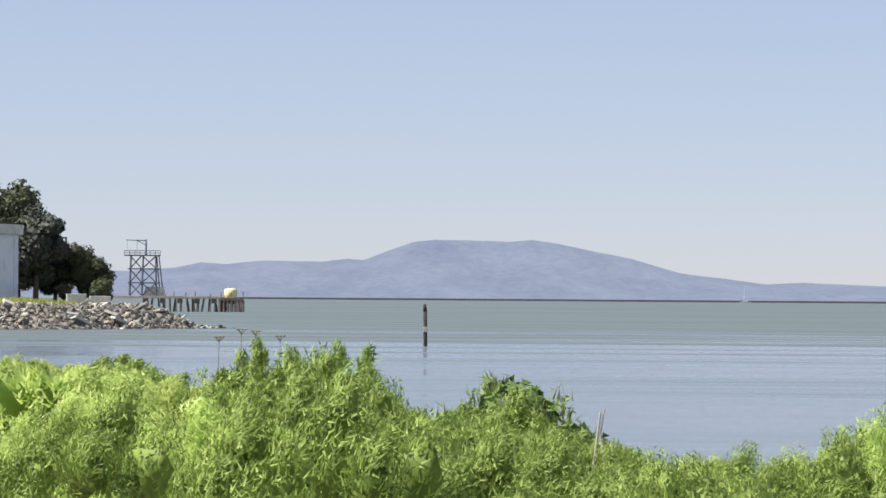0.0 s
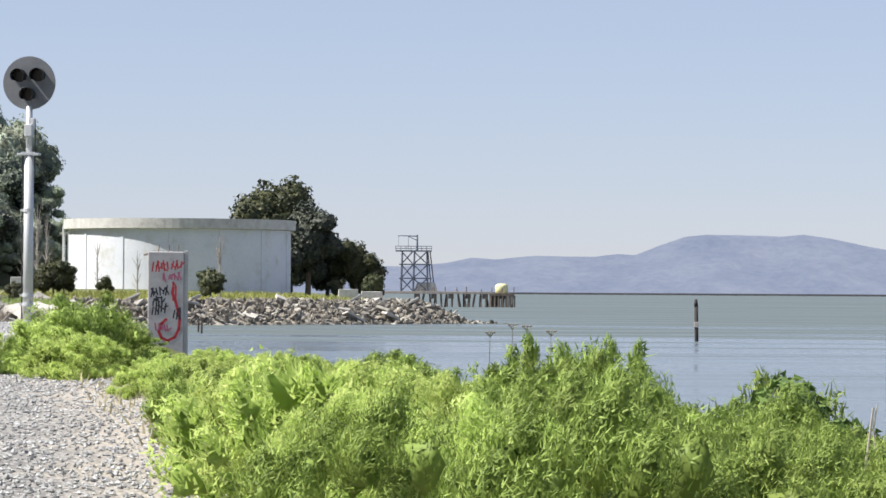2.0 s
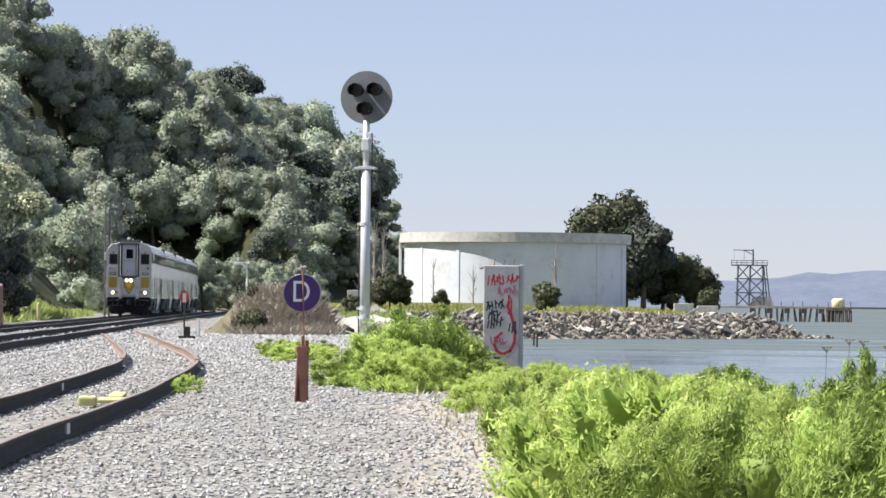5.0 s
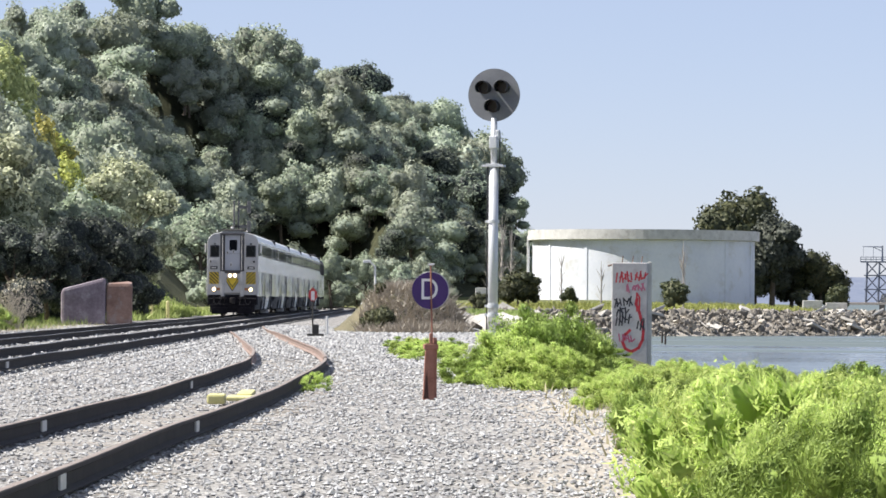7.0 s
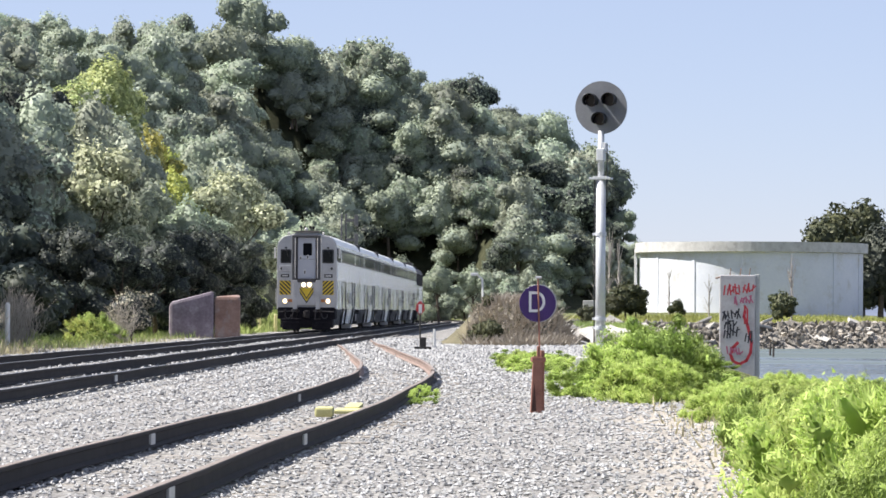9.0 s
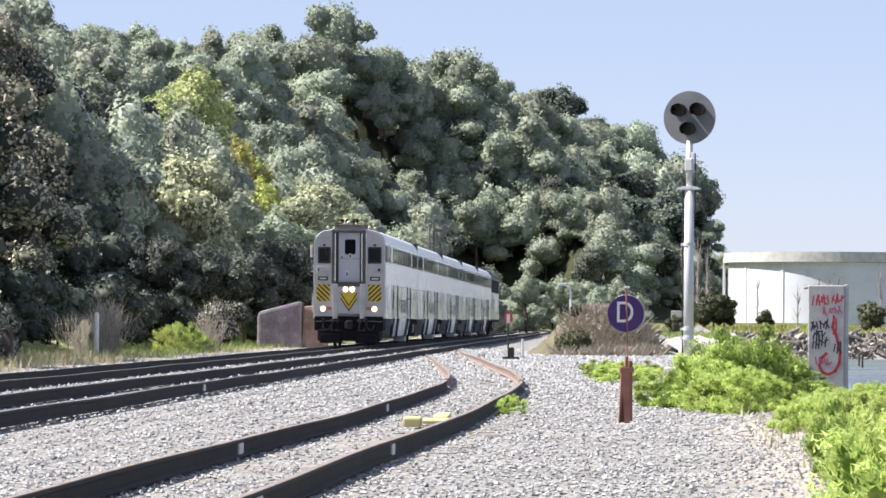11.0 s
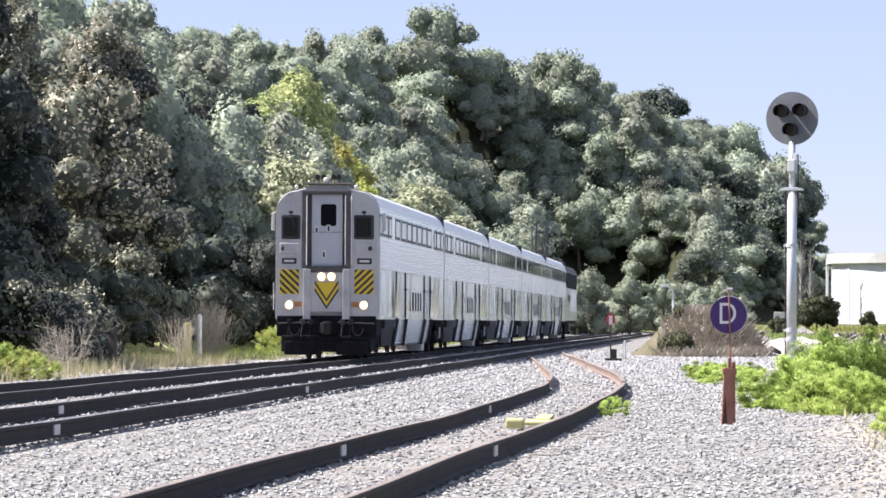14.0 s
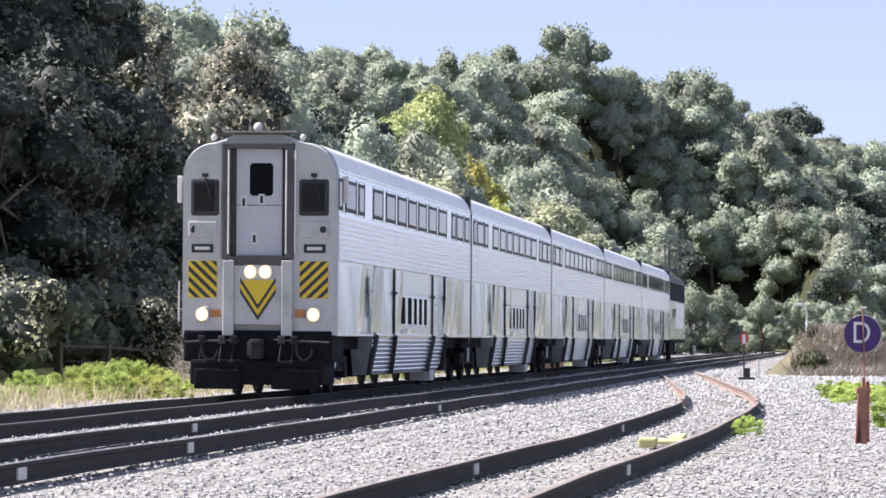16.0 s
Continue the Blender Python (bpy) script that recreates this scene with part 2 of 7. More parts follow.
def box(bm, x0, x1, y0, y1, z0, z1, m=None, bevel=0.0, mat=0):
    vs = bmesh.ops.create_cube(bm, size=1.0)["verts"]
    for v in vs:
        v.co = Vector(((x0 + x1) / 2 + v.co.x * (x1 - x0), (y0 + y1) / 2 + v.co.y * (y1 - y0), (z0 + z1) / 2 + v.co.z * (z1 - z0)))
    if bevel:
        es = list({e for v in vs for e in v.link_edges})
        made = bmesh.ops.bevel(bm, geom=es, offset=bevel, segments=2, affect="EDGES", profile=0.6)
        vs = list({v for f in made["faces"] for v in f.verts} | {v for v in vs if v.is_valid})
    if m is not None:
        bmesh.ops.transform(bm, matrix=m, verts=vs)
    if mat:
        for f in {f for v in vs for f in v.link_faces}:
            f.material_index = mat
    return vs


def tube(bm, a, b, r0, r1=None, n=10, mat=0):
    """A tapered round bar from a to b."""
    a, b = Vector(a), Vector(b)
    r1 = r0 if r1 is None else r1
    q = (b - a).to_track_quat("Z", "Y").to_matrix().to_4x4()
    vs = bmesh.ops.create_cone(bm, cap_ends=True, segments=n, radius1=r0, radius2=r1, depth=(b - a).length)["verts"]
    bmesh.ops.transform(bm, matrix=Matrix.Translation((a + b) / 2) @ q, verts=vs)
    if mat:
        for f in {f for v in vs for f in v.link_faces}:
            f.material_index = mat
    return vs


def sweep(bm, pts, profile, closed=True):
    """Sweeps a profile of (across, up) along a level path."""
    rings = []
    for i, p in enumerate(pts):
        d = (pts[min(i + 1, len(pts) - 1)] - pts[max(i - 1, 0)]).normalized()
        side = Vector((d.y, -d.x, 0)).normalized()
        rings.append([bm.verts.new(p + side * x + Vector((0, 0, z))) for x, z in profile])
    k = len(profile)
    for a, b in zip(rings, rings[1:]):
        for j in range(k if closed else k - 1):
            bm.faces.new((a[j], a[(j + 1) % k], b[(j + 1) % k], b[j]))
    if closed:
        bm.faces.new(rings[0])
        bm.faces.new(rings[-1])


# ---- terrain ----
SKYLINE = [(9.8, -1.0), (9.95, 1.2), (10.3, 1.75), (11.0, 2.45), (11.4, 2.89), (11.8, 3.2), (12.3, 3.46), (12.9, 3.75), (14.1, 4.0), (15.2, 4.0),
           (15.7, 4.4), (16.2, 4.6), (17.2, 4.6), (18.1, 4.3), (19.2, 4.7), (20.0, 4.7), (21.3, 4.9), (22.2, 5.1), (27.0, 5.6)]


def lerp(table, x):
    return float(np.interp(x, [a for a, _ in table], [b for _, b in table]))


PEN_A, PEN_B = polar(9.6, 357), polar(3.9, 402)      # the rocky shore of the point
PEN_D = (PEN_B - PEN_A).normalized()
PEN_IN = Vector((-PEN_D.y, PEN_D.x, 0))
TIP_D = (polar(4.75, 640) - PEN_B).normalized()
TIP_IN = Vector((-TIP_D.y, TIP_D.x, 0))


def shore_gap(x, y):
    """Metres inside the shoreline; below 0 is water."""
    p = Vector((x, y, 0))
    s, c = p.dot(U), p.dot(N)
    wob = noise.noise(Vector((x * 0.09, y * 0.09, 3.0))) * 1.2
    bank = 8.0 + max(0.0, s - 90) * 0.024 - c + wob
    point = min((p - PEN_A).dot(PEN_IN), (p - PEN_B).dot(TIP_IN)) + wob * 0.5
    return max(bank, point) if s < 900 else -50.0 + max(0.0, -c) * 0.3


LINE_C = -9.8


def far_bend(s):
    """How far the main line has swung to the left."""
    return -max(0.0, s - 360) ** 2 * 0.0006


def hill_foot(s):
    """Where the hillside begins, across the tracks."""
    return min(-21.0 + max(0.0, s - 230) * 0.1, -18.0) + max(0.0, s - 395) * 0.36


def ground_z(x, y, mound=True):
    p = Vector((x, y, 0))
    s, c, d = p.dot(U), p.dot(N), p.length
    az = math.degrees(math.atan2(-x, y))
    gap = shore_gap(x, y)
    f = min(max((s - 200) / 130, 0), 1) * min(max((c + 4) / 10, 0), 1)
    top = 1.35 * f
    bed = 0.155 * math.exp(-((c + 8.0) / 2.4) ** 2) + 0.05 * math.exp(-((c + 12) / 2.0) ** 2)
    top += bed if -30 < s < 420 else 0
    if gap < 0:
        return max(WATER + gap * 0.6, -7.0)
    run = 4.0 + 3.0 * f
    k = min(gap / run, 1.0)
    top -= 1.25 * f * (1 - min(max((gap - 7) / 26, 0), 1))
    z = WATER + (top - WATER) * (1 - (1 - k) ** 2)
    base = hill_foot(s)
    hd = base - c
    if 240 < s < 500:                 # the line runs in a cutting round the foot of the hill
        off = abs(c - LINE_C - far_bend(s))
        hd = min(hd, max(0.0, off - 6.5) * 2.2 + max(0.0, s - 470) * 2.0)
    if hd > 0:
        cap = EYE + min(d, 560) * math.tan(radians(lerp(SKYLINE, az) if -20 < az < 60 else 5.6)) - 7.5
        z += max(0.0, min(hd * 0.72 - 0.3 * (1 - math.exp(-hd / 3)), cap)) * min(1, hd / 6)
    m = (p - polar(12.05, 152)).length if mound else 50.0
    z += 1.75 * math.exp(-(m / 2.3) ** 4)
    if gap > 3 and (c > 2 or c < -16):
        z += 0.12 * noise.noise(Vector((x * 0.4, y * 0.4, 0)))
    return z


def build_ground():
    azs = [-180 + 4 * i for i in range(42)] + [-12 + 0.33 * i for i in range(130)] + [31 + 4 * i for i in range(38)]
    azs = sorted(set(round(a, 3) for a in azs if a < 180))
    rs = [0.0]
    r = 1.0
    while r < 4700:
        rs.append(r)
        r *= 1.035 if r < 700 else 1.12
    verts, faces = [], []
    for r in rs:
        for a in azs:
            p = polar(a, r) if r else Vector((0.05, 0.03, 0))
            verts.append((p.x, p.y, ground_z(p.x, p.y, False)))
    k = len(azs)
    for i in range(len(rs) - 1):
        for j in range(k):
            a, b = i * k + j, i * k + (j + 1) % k
            faces.append((a, b, b + k, a + k))
    ob = mesh_ob("ground", verts, faces, GROUND, smooth=True)
    tagged(ob, "grey ballast and grassy ground along a shore railway", "ground", kind="structure")


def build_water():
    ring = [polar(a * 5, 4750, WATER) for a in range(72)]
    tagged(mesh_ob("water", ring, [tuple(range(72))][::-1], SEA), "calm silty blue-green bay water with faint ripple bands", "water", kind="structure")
# ---- tracks ----
RAIL_PROFILE = [(-0.07, 0), (0.07, 0), (0.07, 0.012), (0.012, 0.035), (0.012, 0.125), (0.036, 0.14), (0.036, 0.168), (0.03, 0.172), (-0.03, 0.172), (-0.036, 0.168), (-0.036, 0.14), (-0.012, 0.125), (-0.012, 0.035), (-0.07, 0.012)]
SIDING = [(-30, -5.4), (0, -3.9), (15, -3.55), (26, -3.3), (36, -3.1), (45, -2.82), (55, -2.72), (66, -2.66), (73, -2.75), (84, -3.2), (97, -4.05), (108, -4.75), (118, -5.4), (134, -6.55), (150, -7.5), (160, -7.75)]


def siding_c(s):
    """The siding's middle line: a smooth run through its stations."""
    xs = [a for a, _ in SIDING]
    tot = wsum = 0.0
    for k in range(-6, 7):
        w = math.exp(-(k / 3.0) ** 2)
        tot += w * float(np.interp(s + k * 1.2, xs, [b for _, b in SIDING]))
        wsum += w
    return tot / wsum


FAR_C, NEAR_C = -11.9, -7.75
FAR_Z, NEAR_Z, SIDE_Z = 0.25, 0.34, 0.2


def build_track(name, line, top, s0, s1, step, material, label, ties=True, tie_reach=(0, 90), worn=None):
    """One track: two rails, their worn tops, plates and the ties that show."""
    t = thing(name, label, "railway track", kind="structure")
    for side in (-0.7535, 0.7535):
        pts = []
        s = s0
        while s <= s1 + 0.01:
            p, q = sc(s, line(s)), sc(s + 0.5, line(s + 0.5))
            d = (q - p).normalized()
            off = Vector((d.y, -d.x, 0)) * side
            wob = 0.005 * math.sin(s * 0.55 + side * 3) + 0.005 * math.sin(s * 0.21 + 1)
            pts.append(p + off + Vector((0, 0, top - 0.172 + wob)))
            s += step
        bm = bmesh.new()
        sweep(bm, pts, RAIL_PROFILE)
        part("rail", bm, material, t)
        if worn:
            bm = bmesh.new()
            sweep(bm, [p + Vector((0, 0, 0.1735)) for p in pts], [(-0.028, 0), (0.028, 0), (0.028, 0.002), (-0.028, 0.002)])
            part("worn_top", bm, worn, t, "worn running surface")
    if ties:
        bm = bmesh.new()
        box(bm, -1.3, 1.3, -0.11, 0.11, -0.16, 0.0, bevel=0.012)
        first = part("tie", bm, TIE, t)
        s, k = tie_reach[0], 0
        rng = random.Random(4)
        while s < tie_reach[1]:
            p, q = sc(s, line(s)), sc(s + 0.5, line(s + 0.5))
            a = math.degrees(math.atan2(-(q - p).x, (q - p).y)) + rng.uniform(-1.2, 1.2)
            m = pose(p.x + rng.uniform(-.03, .03), p.y, top - 0.198 + rng.uniform(-0.014, 0.006), 0, rng.uniform(-0.6, 0.6), a)
            if k:
                o = new("tie", first.data)
                o.parent = t
            else:
                o = first
            o.matrix_basis = m
            k += 1
            s += 0.6
    return t


def clip_plate(track, line, top, s, side, material):
    """A pale joint plate on the web of a rail."""
    bm = bmesh.new()
    box(bm, -0.012, 0.012, -0.16, 0.16, 0.02, 0.135, bevel=0.006)
    p, q = sc(s, line(s)), sc(s + 0.5, line(s + 0.5))
    d = (q - p).normalized()
    a = math.degrees(math.atan2(-d.x, d.y))
    o = part("joint_plate", bm, material, track, "pale painted joint plate")
    pl = p + Vector((d.y, -d.x, 0)) * (side * 0.7535 + 0.022)
    o.matrix_basis = pose(pl.x, pl.y, top - 0.172, 0, 0, a)


def build_tracks():
    far = build_track("track_1", lambda s: FAR_C + far_bend(s), FAR_Z, -20, 500, 2.0, RAIL, "main line track with dark steel rails on ballast", False, worn=RAIL_TOP)
    near = build_track("track_2", lambda s: NEAR_C + far_bend(s), NEAR_Z, -20, 500, 2.0, RAIL, "second main track with dark steel rails on ballast", False, worn=RAIL_TOP)
    a = build_track("track_3", siding_c, SIDE_Z, -20, 74, 1.0, RAIL, "curving siding track with dark rails and old wooden ties", True, (14, 110), DULL_TOP)
    b = build_track("track_4", lambda s: siding_c(s), SIDE_Z + 0.01, 74.6, 152, 1.0, RUST, "rusty turnout rails that join siding and main track", False, (0, 0), DULL_TOP)
    pale = surface("pale_plate", (0.5, 0.49, 0.47), (0.66, 0.65, 0.62), 8, 60, 0.6)
    for s, side in ((36.5, -1), (36.7, 1), (25.6, 1), (25.0, -1), (54, -1)):
        clip_plate(a, siding_c, SIDE_Z, s, side, pale)
    for s, side in ((38.0, 1), (46.5, -1), (30.2, 1), (61, 1)):
        clip_plate(near, lambda s: NEAR_C, NEAR_Z, s, side, pale)


# ---- tank, point, pier, bay ----


def lathe(bm, prof, n, closed_top=True):
    """Turns a profile of (radius, height) round the z axis."""
    rings = [[bm.verts.new((r * math.cos(2 * math.pi * i / n), r * math.sin(2 * math.pi * i / n), z)) for i in range(n)] for r, z in prof]
    for a, b in zip(rings, rings[1:]):
        for i in range(n):
            bm.faces.new((a[i], a[(i + 1) % n], b[(i + 1) % n], b[i]))
    if closed_top:
        bm.faces.new(rings[-1])
    return rings


TANK_D = 428.0


def build_tank():
    r = TANK_D * math.sin(radians((10.149 - 6.546) / 2)) - 0.55
    p = polar(8.345, TANK_D)
    z0 = 1.3
    t = thing("storage_tank", "large white round concrete tank with an overhanging grey rim", "tank", pose(p.x, p.y, z0, 0, 0, 8.3))
    top = EYE + TANK_D * math.tan(radians(1.07)) - z0
    bm = bmesh.new()
    lathe(bm, [(r, -1.5), (r, top - 1.15)], 96, False)
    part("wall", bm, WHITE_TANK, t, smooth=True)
    bm = bmesh.new()
    lathe(bm, [(r, top - 1.2), (r + 0.55, top - 1.12), (r + 0.55, top), (r + 0.2, top), (r + 0.2, top - 0.3), (0.2, top + 0.02)], 96, True)
    part("rim", bm, CONCRETE, t, "grey overhanging concrete rim")
    # shallow pilasters up the wall
    for k in range(14):
        a = 2 * math.pi * (k + 0.32) / 14
        bm = bmesh.new()
        box(bm, -0.22, 0.22, -0.1, 0.08, -1.5, top - 1.15, pose(0, 0, 0, 0, 0, math.degrees(a) - 90) @ pose(0, r, 0), 0.03)
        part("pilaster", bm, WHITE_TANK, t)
    pipe = surface("pale_pipe", (0.5, 0.5, 0.5), (0.68, 0.68, 0.68), 3, 30, 0.5, 0.3)
    for k, rr in ((182, 0.16), (178, 0.1)):
        a = radians(k)
        bm = bmesh.new()
        x, y = math.cos(a) * (r + 0.5), math.sin(a) * (r + 0.5)
        tube(bm, (x, y, 0), (x, y, top - 0.6), rr, rr, 8)
        tube(bm, (x, y, top - 0.6), (x * 0.97, y * 0.97, top - 0.3), rr, rr, 8)
        part("downpipe", bm, pipe, t)


def rock_mesh(seed, flat=0.6):
    rng = random.Random(seed)
    bm = bmesh.new()
    bmesh.ops.create_icosphere(bm, subdivisions=1, radius=0.5)
    off = Vector((seed * 3.1, seed, 0))
    for v in bm.verts:
        k = 0.75 + 0.6 * noise.noise(v.co * 2.3 + off)
        v.co = Vector((v.co.x * k * 1.25, v.co.y * k * 0.9, v.co.z * k * flat))
        for ax in range(3):
            v.co[ax] = round(v.co[ax] / 0.16) * 0.16 * 0.6 + v.co[ax] * 0.4
    me = bpy.data.meshes.new("stone")
    bm.to_mesh(me)
    bm.free()
    return me


def build_riprap():
    """The stone and broken slab facing of the point and the cove."""
    rock = surface("shore_rock", (0.13, 0.115, 0.1), (0.5, 0.46, 0.39), 1.2, 12, 0.9, 0, 0.4, 0.05, spread=0.5)
    t = thing("rock_revetment", "heap of pale and dark broken stones and slabs along the shore", "rocks", kind="structure")
    meshes = [rock_mesh(i) for i in range(7)]
    for me in meshes:
        me.materials.append(rock)
    bm = bmesh.new()
    box(bm, -0.9, 0.9, -0.55, 0.55, -0.11, 0.11, bevel=0.04)
    slab = bpy.data.meshes.new("slab")
    bm.to_mesh(slab)
    bm.free()
    slab.materials.append(surface("broken_slab", (0.26, 0.245, 0.22), (0.5, 0.475, 0.43), 1.2, 12, 0.9, 0, 0.4, 0.04, spread=0.3))
    rng = random.Random(7)
    length = (PEN_B - PEN_A).length
    count = 0
    spots = []
    for k in range(250):
        e = rng.uniform(-6, length + 3)
        d = rng.uniform(-0.6, 7.5)
        spots.append((PEN_A + PEN_D * e + PEN_IN * d, rng.uniform(0.65, 1.6) * (1.0 if d > 1 else 0.8)))
    for k in range(26):                      # low spit of stones past the tip
        e = rng.uniform(0, 7)
        spots.append((PEN_B + PEN_D * e + PEN_IN * rng.uniform(-0.5, 1.0), rng.uniform(0.5, 1.0)))
    for k in range(20):
        s = rng.uniform(215, 335)
        spots.append((sc(s, 8.0 + max(0.0, s - 90) * 0.024 - rng.uniform(-0.3, 4.0)), rng.uniform(0.7, 1.7)))
    for k in range(34):                      # boulders between the mound and the cove
        spots.append((polar(rng.uniform(10.3, 11.75), rng.uniform(165, 235)), rng.uniform(0.6, 1.5)))
    for p, size in spots:
        me = slab if rng.random() < 0.18 else rng.choice(meshes)
        o = new("stone" if me is not slab else "slab", me)
        o.parent = t
        z = max(ground_z(p.x, p.y), WATER - 0.25)
        o.matrix_basis = pose(p.x, p.y, z + size * 0.06, rng.uniform(-35, 35), rng.uniform(-35, 35), rng.uniform(0, 360)) @ Matrix.Diagonal((size, size, size * rng.uniform(0.6, 1.0), 1))
    # smaller rubble between them
    V, F = [], []
    base = [np.array(v.co) for v in meshes[0].vertices]
    fs = [tuple(f.vertices) for f in meshes[0].polygons]
    for k in range(2200):
        if k < 1900:
            p = PEN_A + PEN_D * rng.uniform(-8, length + 5) + PEN_IN * rng.uniform(-0.8, 8.0)
        else:
            s = rng.uniform(200, 345)
            p = sc(s, 8.0 + max(0.0, s - 90) * 0.024 - rng.uniform(-0.5, 4.5))
        size = rng.uniform(0.3, 0.9)
        rot = np.array(Euler((rng.uniform(0, 6), rng.uniform(0, 6), rng.uniform(0, 6))).to_matrix())
        z = max(ground_z(p.x, p.y), WATER - 0.1)
        n0 = len(V)
        V += [tuple(rot @ b * size + np.array((p.x, p.y, z + size * 0.15))) for b in base]
        F += [tuple(i + n0 for i in f) for f in fs]
    o = mesh_ob("rubble", V, F, rock, t)
    tagged(o, kind="stuff")


def build_pier():
    d = 820.0
    wood = surface("pier_timber", (0.08, 0.065, 0.055), (0.22, 0.18, 0.15), 1.0, 9, 0.9, 0, 0.3, 0.03)
    deckm = surface("pier_deck", (0.3, 0.26, 0.23), (0.46, 0.41, 0.36), 0.8, 9, 0.9)
    steel = surface("tower_steel", (0.09, 0.105, 0.145), (0.16, 0.18, 0.23), 1.0, 9, 0.6, 0.4)
    yellow = surface("yellow_tarp", (0.62, 0.6, 0.3), (0.76, 0.74, 0.45), 1.0, 9, 0.7)
    a, b = polar(5.15, d), polar(3.13, d)
    t = thing("pier", "old timber pier on dark piles with a plank deck", "pier", pose(a.x, a.y, 0, 0, 0, math.degrees(math.atan2((b - a).y, (b - a).x))))
    L = (b - a).length
    deck_z = EYE - 0.15
    bm = bmesh.new()
    box(bm, 0, L - 5.0, -3, 3, deck_z - 0.55, deck_z, bevel=0.05)
    part("deck", bm, deckm, t)
    bm = bmesh.new()
    box(bm, L - 5.5, L, -3.5, 3.5, deck_z - 1.0, deck_z - 0.35, bevel=0.05)
    part("end_deck", bm, wood, t)
    rng = random.Random(2)
    for k in range(17):
        x = 7.5 + k * (L - 8) / 16.5
        for y in (-2.6, 2.6):
            bm = bmesh.new()
            tube(bm, (x, y, deck_z - 0.5), (x + rng.uniform(-0.8, 0.8), y, WATER - 1.5), 0.2, 0.22, 8)
            part("timber_post", bm, wood, t)
        if k % 3 == 0:
            bm = bmesh.new()
            box(bm, x - 0.9, x + 0.3, -2.9, 2.9, deck_z - 1.6, deck_z - 0.5, bevel=0.05)
            part("cap_beam", bm, wood, t)
    for k in range(7):
        x = L - 5.2 + k * 0.85
        for y in (-3.2, 3.2):
            bm = bmesh.new()
            tube(bm, (x, y, deck_z - 0.9), (x, y, WATER - 1.5), 0.3, 0.3, 8)
            part("timber_post", bm, wood, t)
    for k in range(9):
        x = 8 + k * 2.6 + rng.uniform(-0.6, 0.6)
        bm = bmesh.new()
        tube(bm, (x, -2.8, deck_z), (x, -2.8, deck_z + rng.uniform(0.4, 1.1)), 0.13, 0.1, 7)
        part("bollard", bm, wood, t)
    # yellow covered drum on the end
    c = thing("covered_drum", "pale yellow covered drum standing on the pier end", "container", t.matrix_world @ pose(L - 2.8, 0, deck_z - 0.35))
    bm = bmesh.new()
    lathe(bm, [(1.2, 0), (1.42, 0.15), (1.45, 1.5), (1.3, 1.95), (0.8, 2.15)], 20)
    part("cover", bm, yellow, c, smooth=True)
    # loading tower
    w = thing("loading_tower", "grey steel lattice loading tower with a jib on the pier", "tower", t.matrix_world @ pose(L * (5.15 - 4.66) / 2.02, 0, deck_z))
    H = 9.0
    X = 3.4
    for x in (-X, -X * 0.2, X * 0.75):
        for y in (-1.8, 1.8):
            bm = bmesh.new()
            tube(bm, (x, y, 0), (x + (0.3 if x < 0 else -0.2), y, H), 0.22, 0.18, 7)
            part("leg", bm, steel, w)
    for z in (2.9, 6.0, H):
        bm = bmesh.new()
        box(bm, -X - (1.2 if z > 8 else 0.4), X, -2, 2, z - 0.15, z + 0.12)
        part("platform", bm, steel, w)
    for y in (-1.85, 1.85):
        for z0, z1 in ((0, 2.9), (2.9, 6.0), (6.0, H)):
            for x0, x1 in ((-X, -X * 0.2), (-X * 0.2, -X), (-X * 0.2, X * 0.75), (X * 0.75, -X * 0.2)):
                bm = bmesh.new()
                tube(bm, (x0, y, z0), (x1, y, z1), 0.12, 0.12, 6)
                part("brace", bm, steel, w)
        bm = bmesh.new()
        for z in (0.55, 1.05):
            tube(bm, (-X - 1.2, y, H + z), (X, y, H + z), 0.05, 0.05, 6)
        for k in range(8):
            x = -X - 1.2 + k * (2 * X + 1.2) / 7
            tube(bm, (x, y, H), (x, y, H + 1.05), 0.05, 0.05, 6)
        part("railing", bm, steel, w)
    bm = bmesh.new()
    tube(bm, (0.2, 0, H), (0.2, 0, H + 3.6), 0.22, 0.16, 8)
    part("mast", bm, steel, w)
    bm = bmesh.new()
    tube(bm, (0.2, 0, H + 3.3), (-4.2, 0, H + 3.4), 0.13, 0.08, 8)
    tube(bm, (0.2, 0, H + 2.3), (-1.8, 0, H + 3.3), 0.08, 0.08, 6)
    tube(bm, (-1.8, 0, H), (-1.8, 0, H + 3.3), 0.05, 0.05, 6)
    tube(bm, (-4.0, 0, H + 1.0), (-4.0, 0, H + 3.4), 0.03, 0.03, 5)
    part("jib", bm, steel, w)
    for dx in (0.0, 0.5):
        bm = bmesh.new()
        tube(bm, (X * 0.75 + dx, 1.9, H), (X + dx * 1.4, 2.0, 0), 0.13, 0.13, 7)
        part("hose", bm, wood, w)
    h = thing("pier_hut", "small pale hut with a sloping wall on the pier deck", "hut", t.matrix_world @ pose(L * (5.15 - 4.66) / 2.02 + 2.2, 0, deck_z))
    bm = bmesh.new()
    vs = box(bm, -2.6, 2.6, -1.4, 1.4, 0, 2.0, bevel=0.05)
    for v in vs:
        if v.co.z > 1:
            v.co.x *= 0.78
    part("wall", bm, CONCRETE, h)


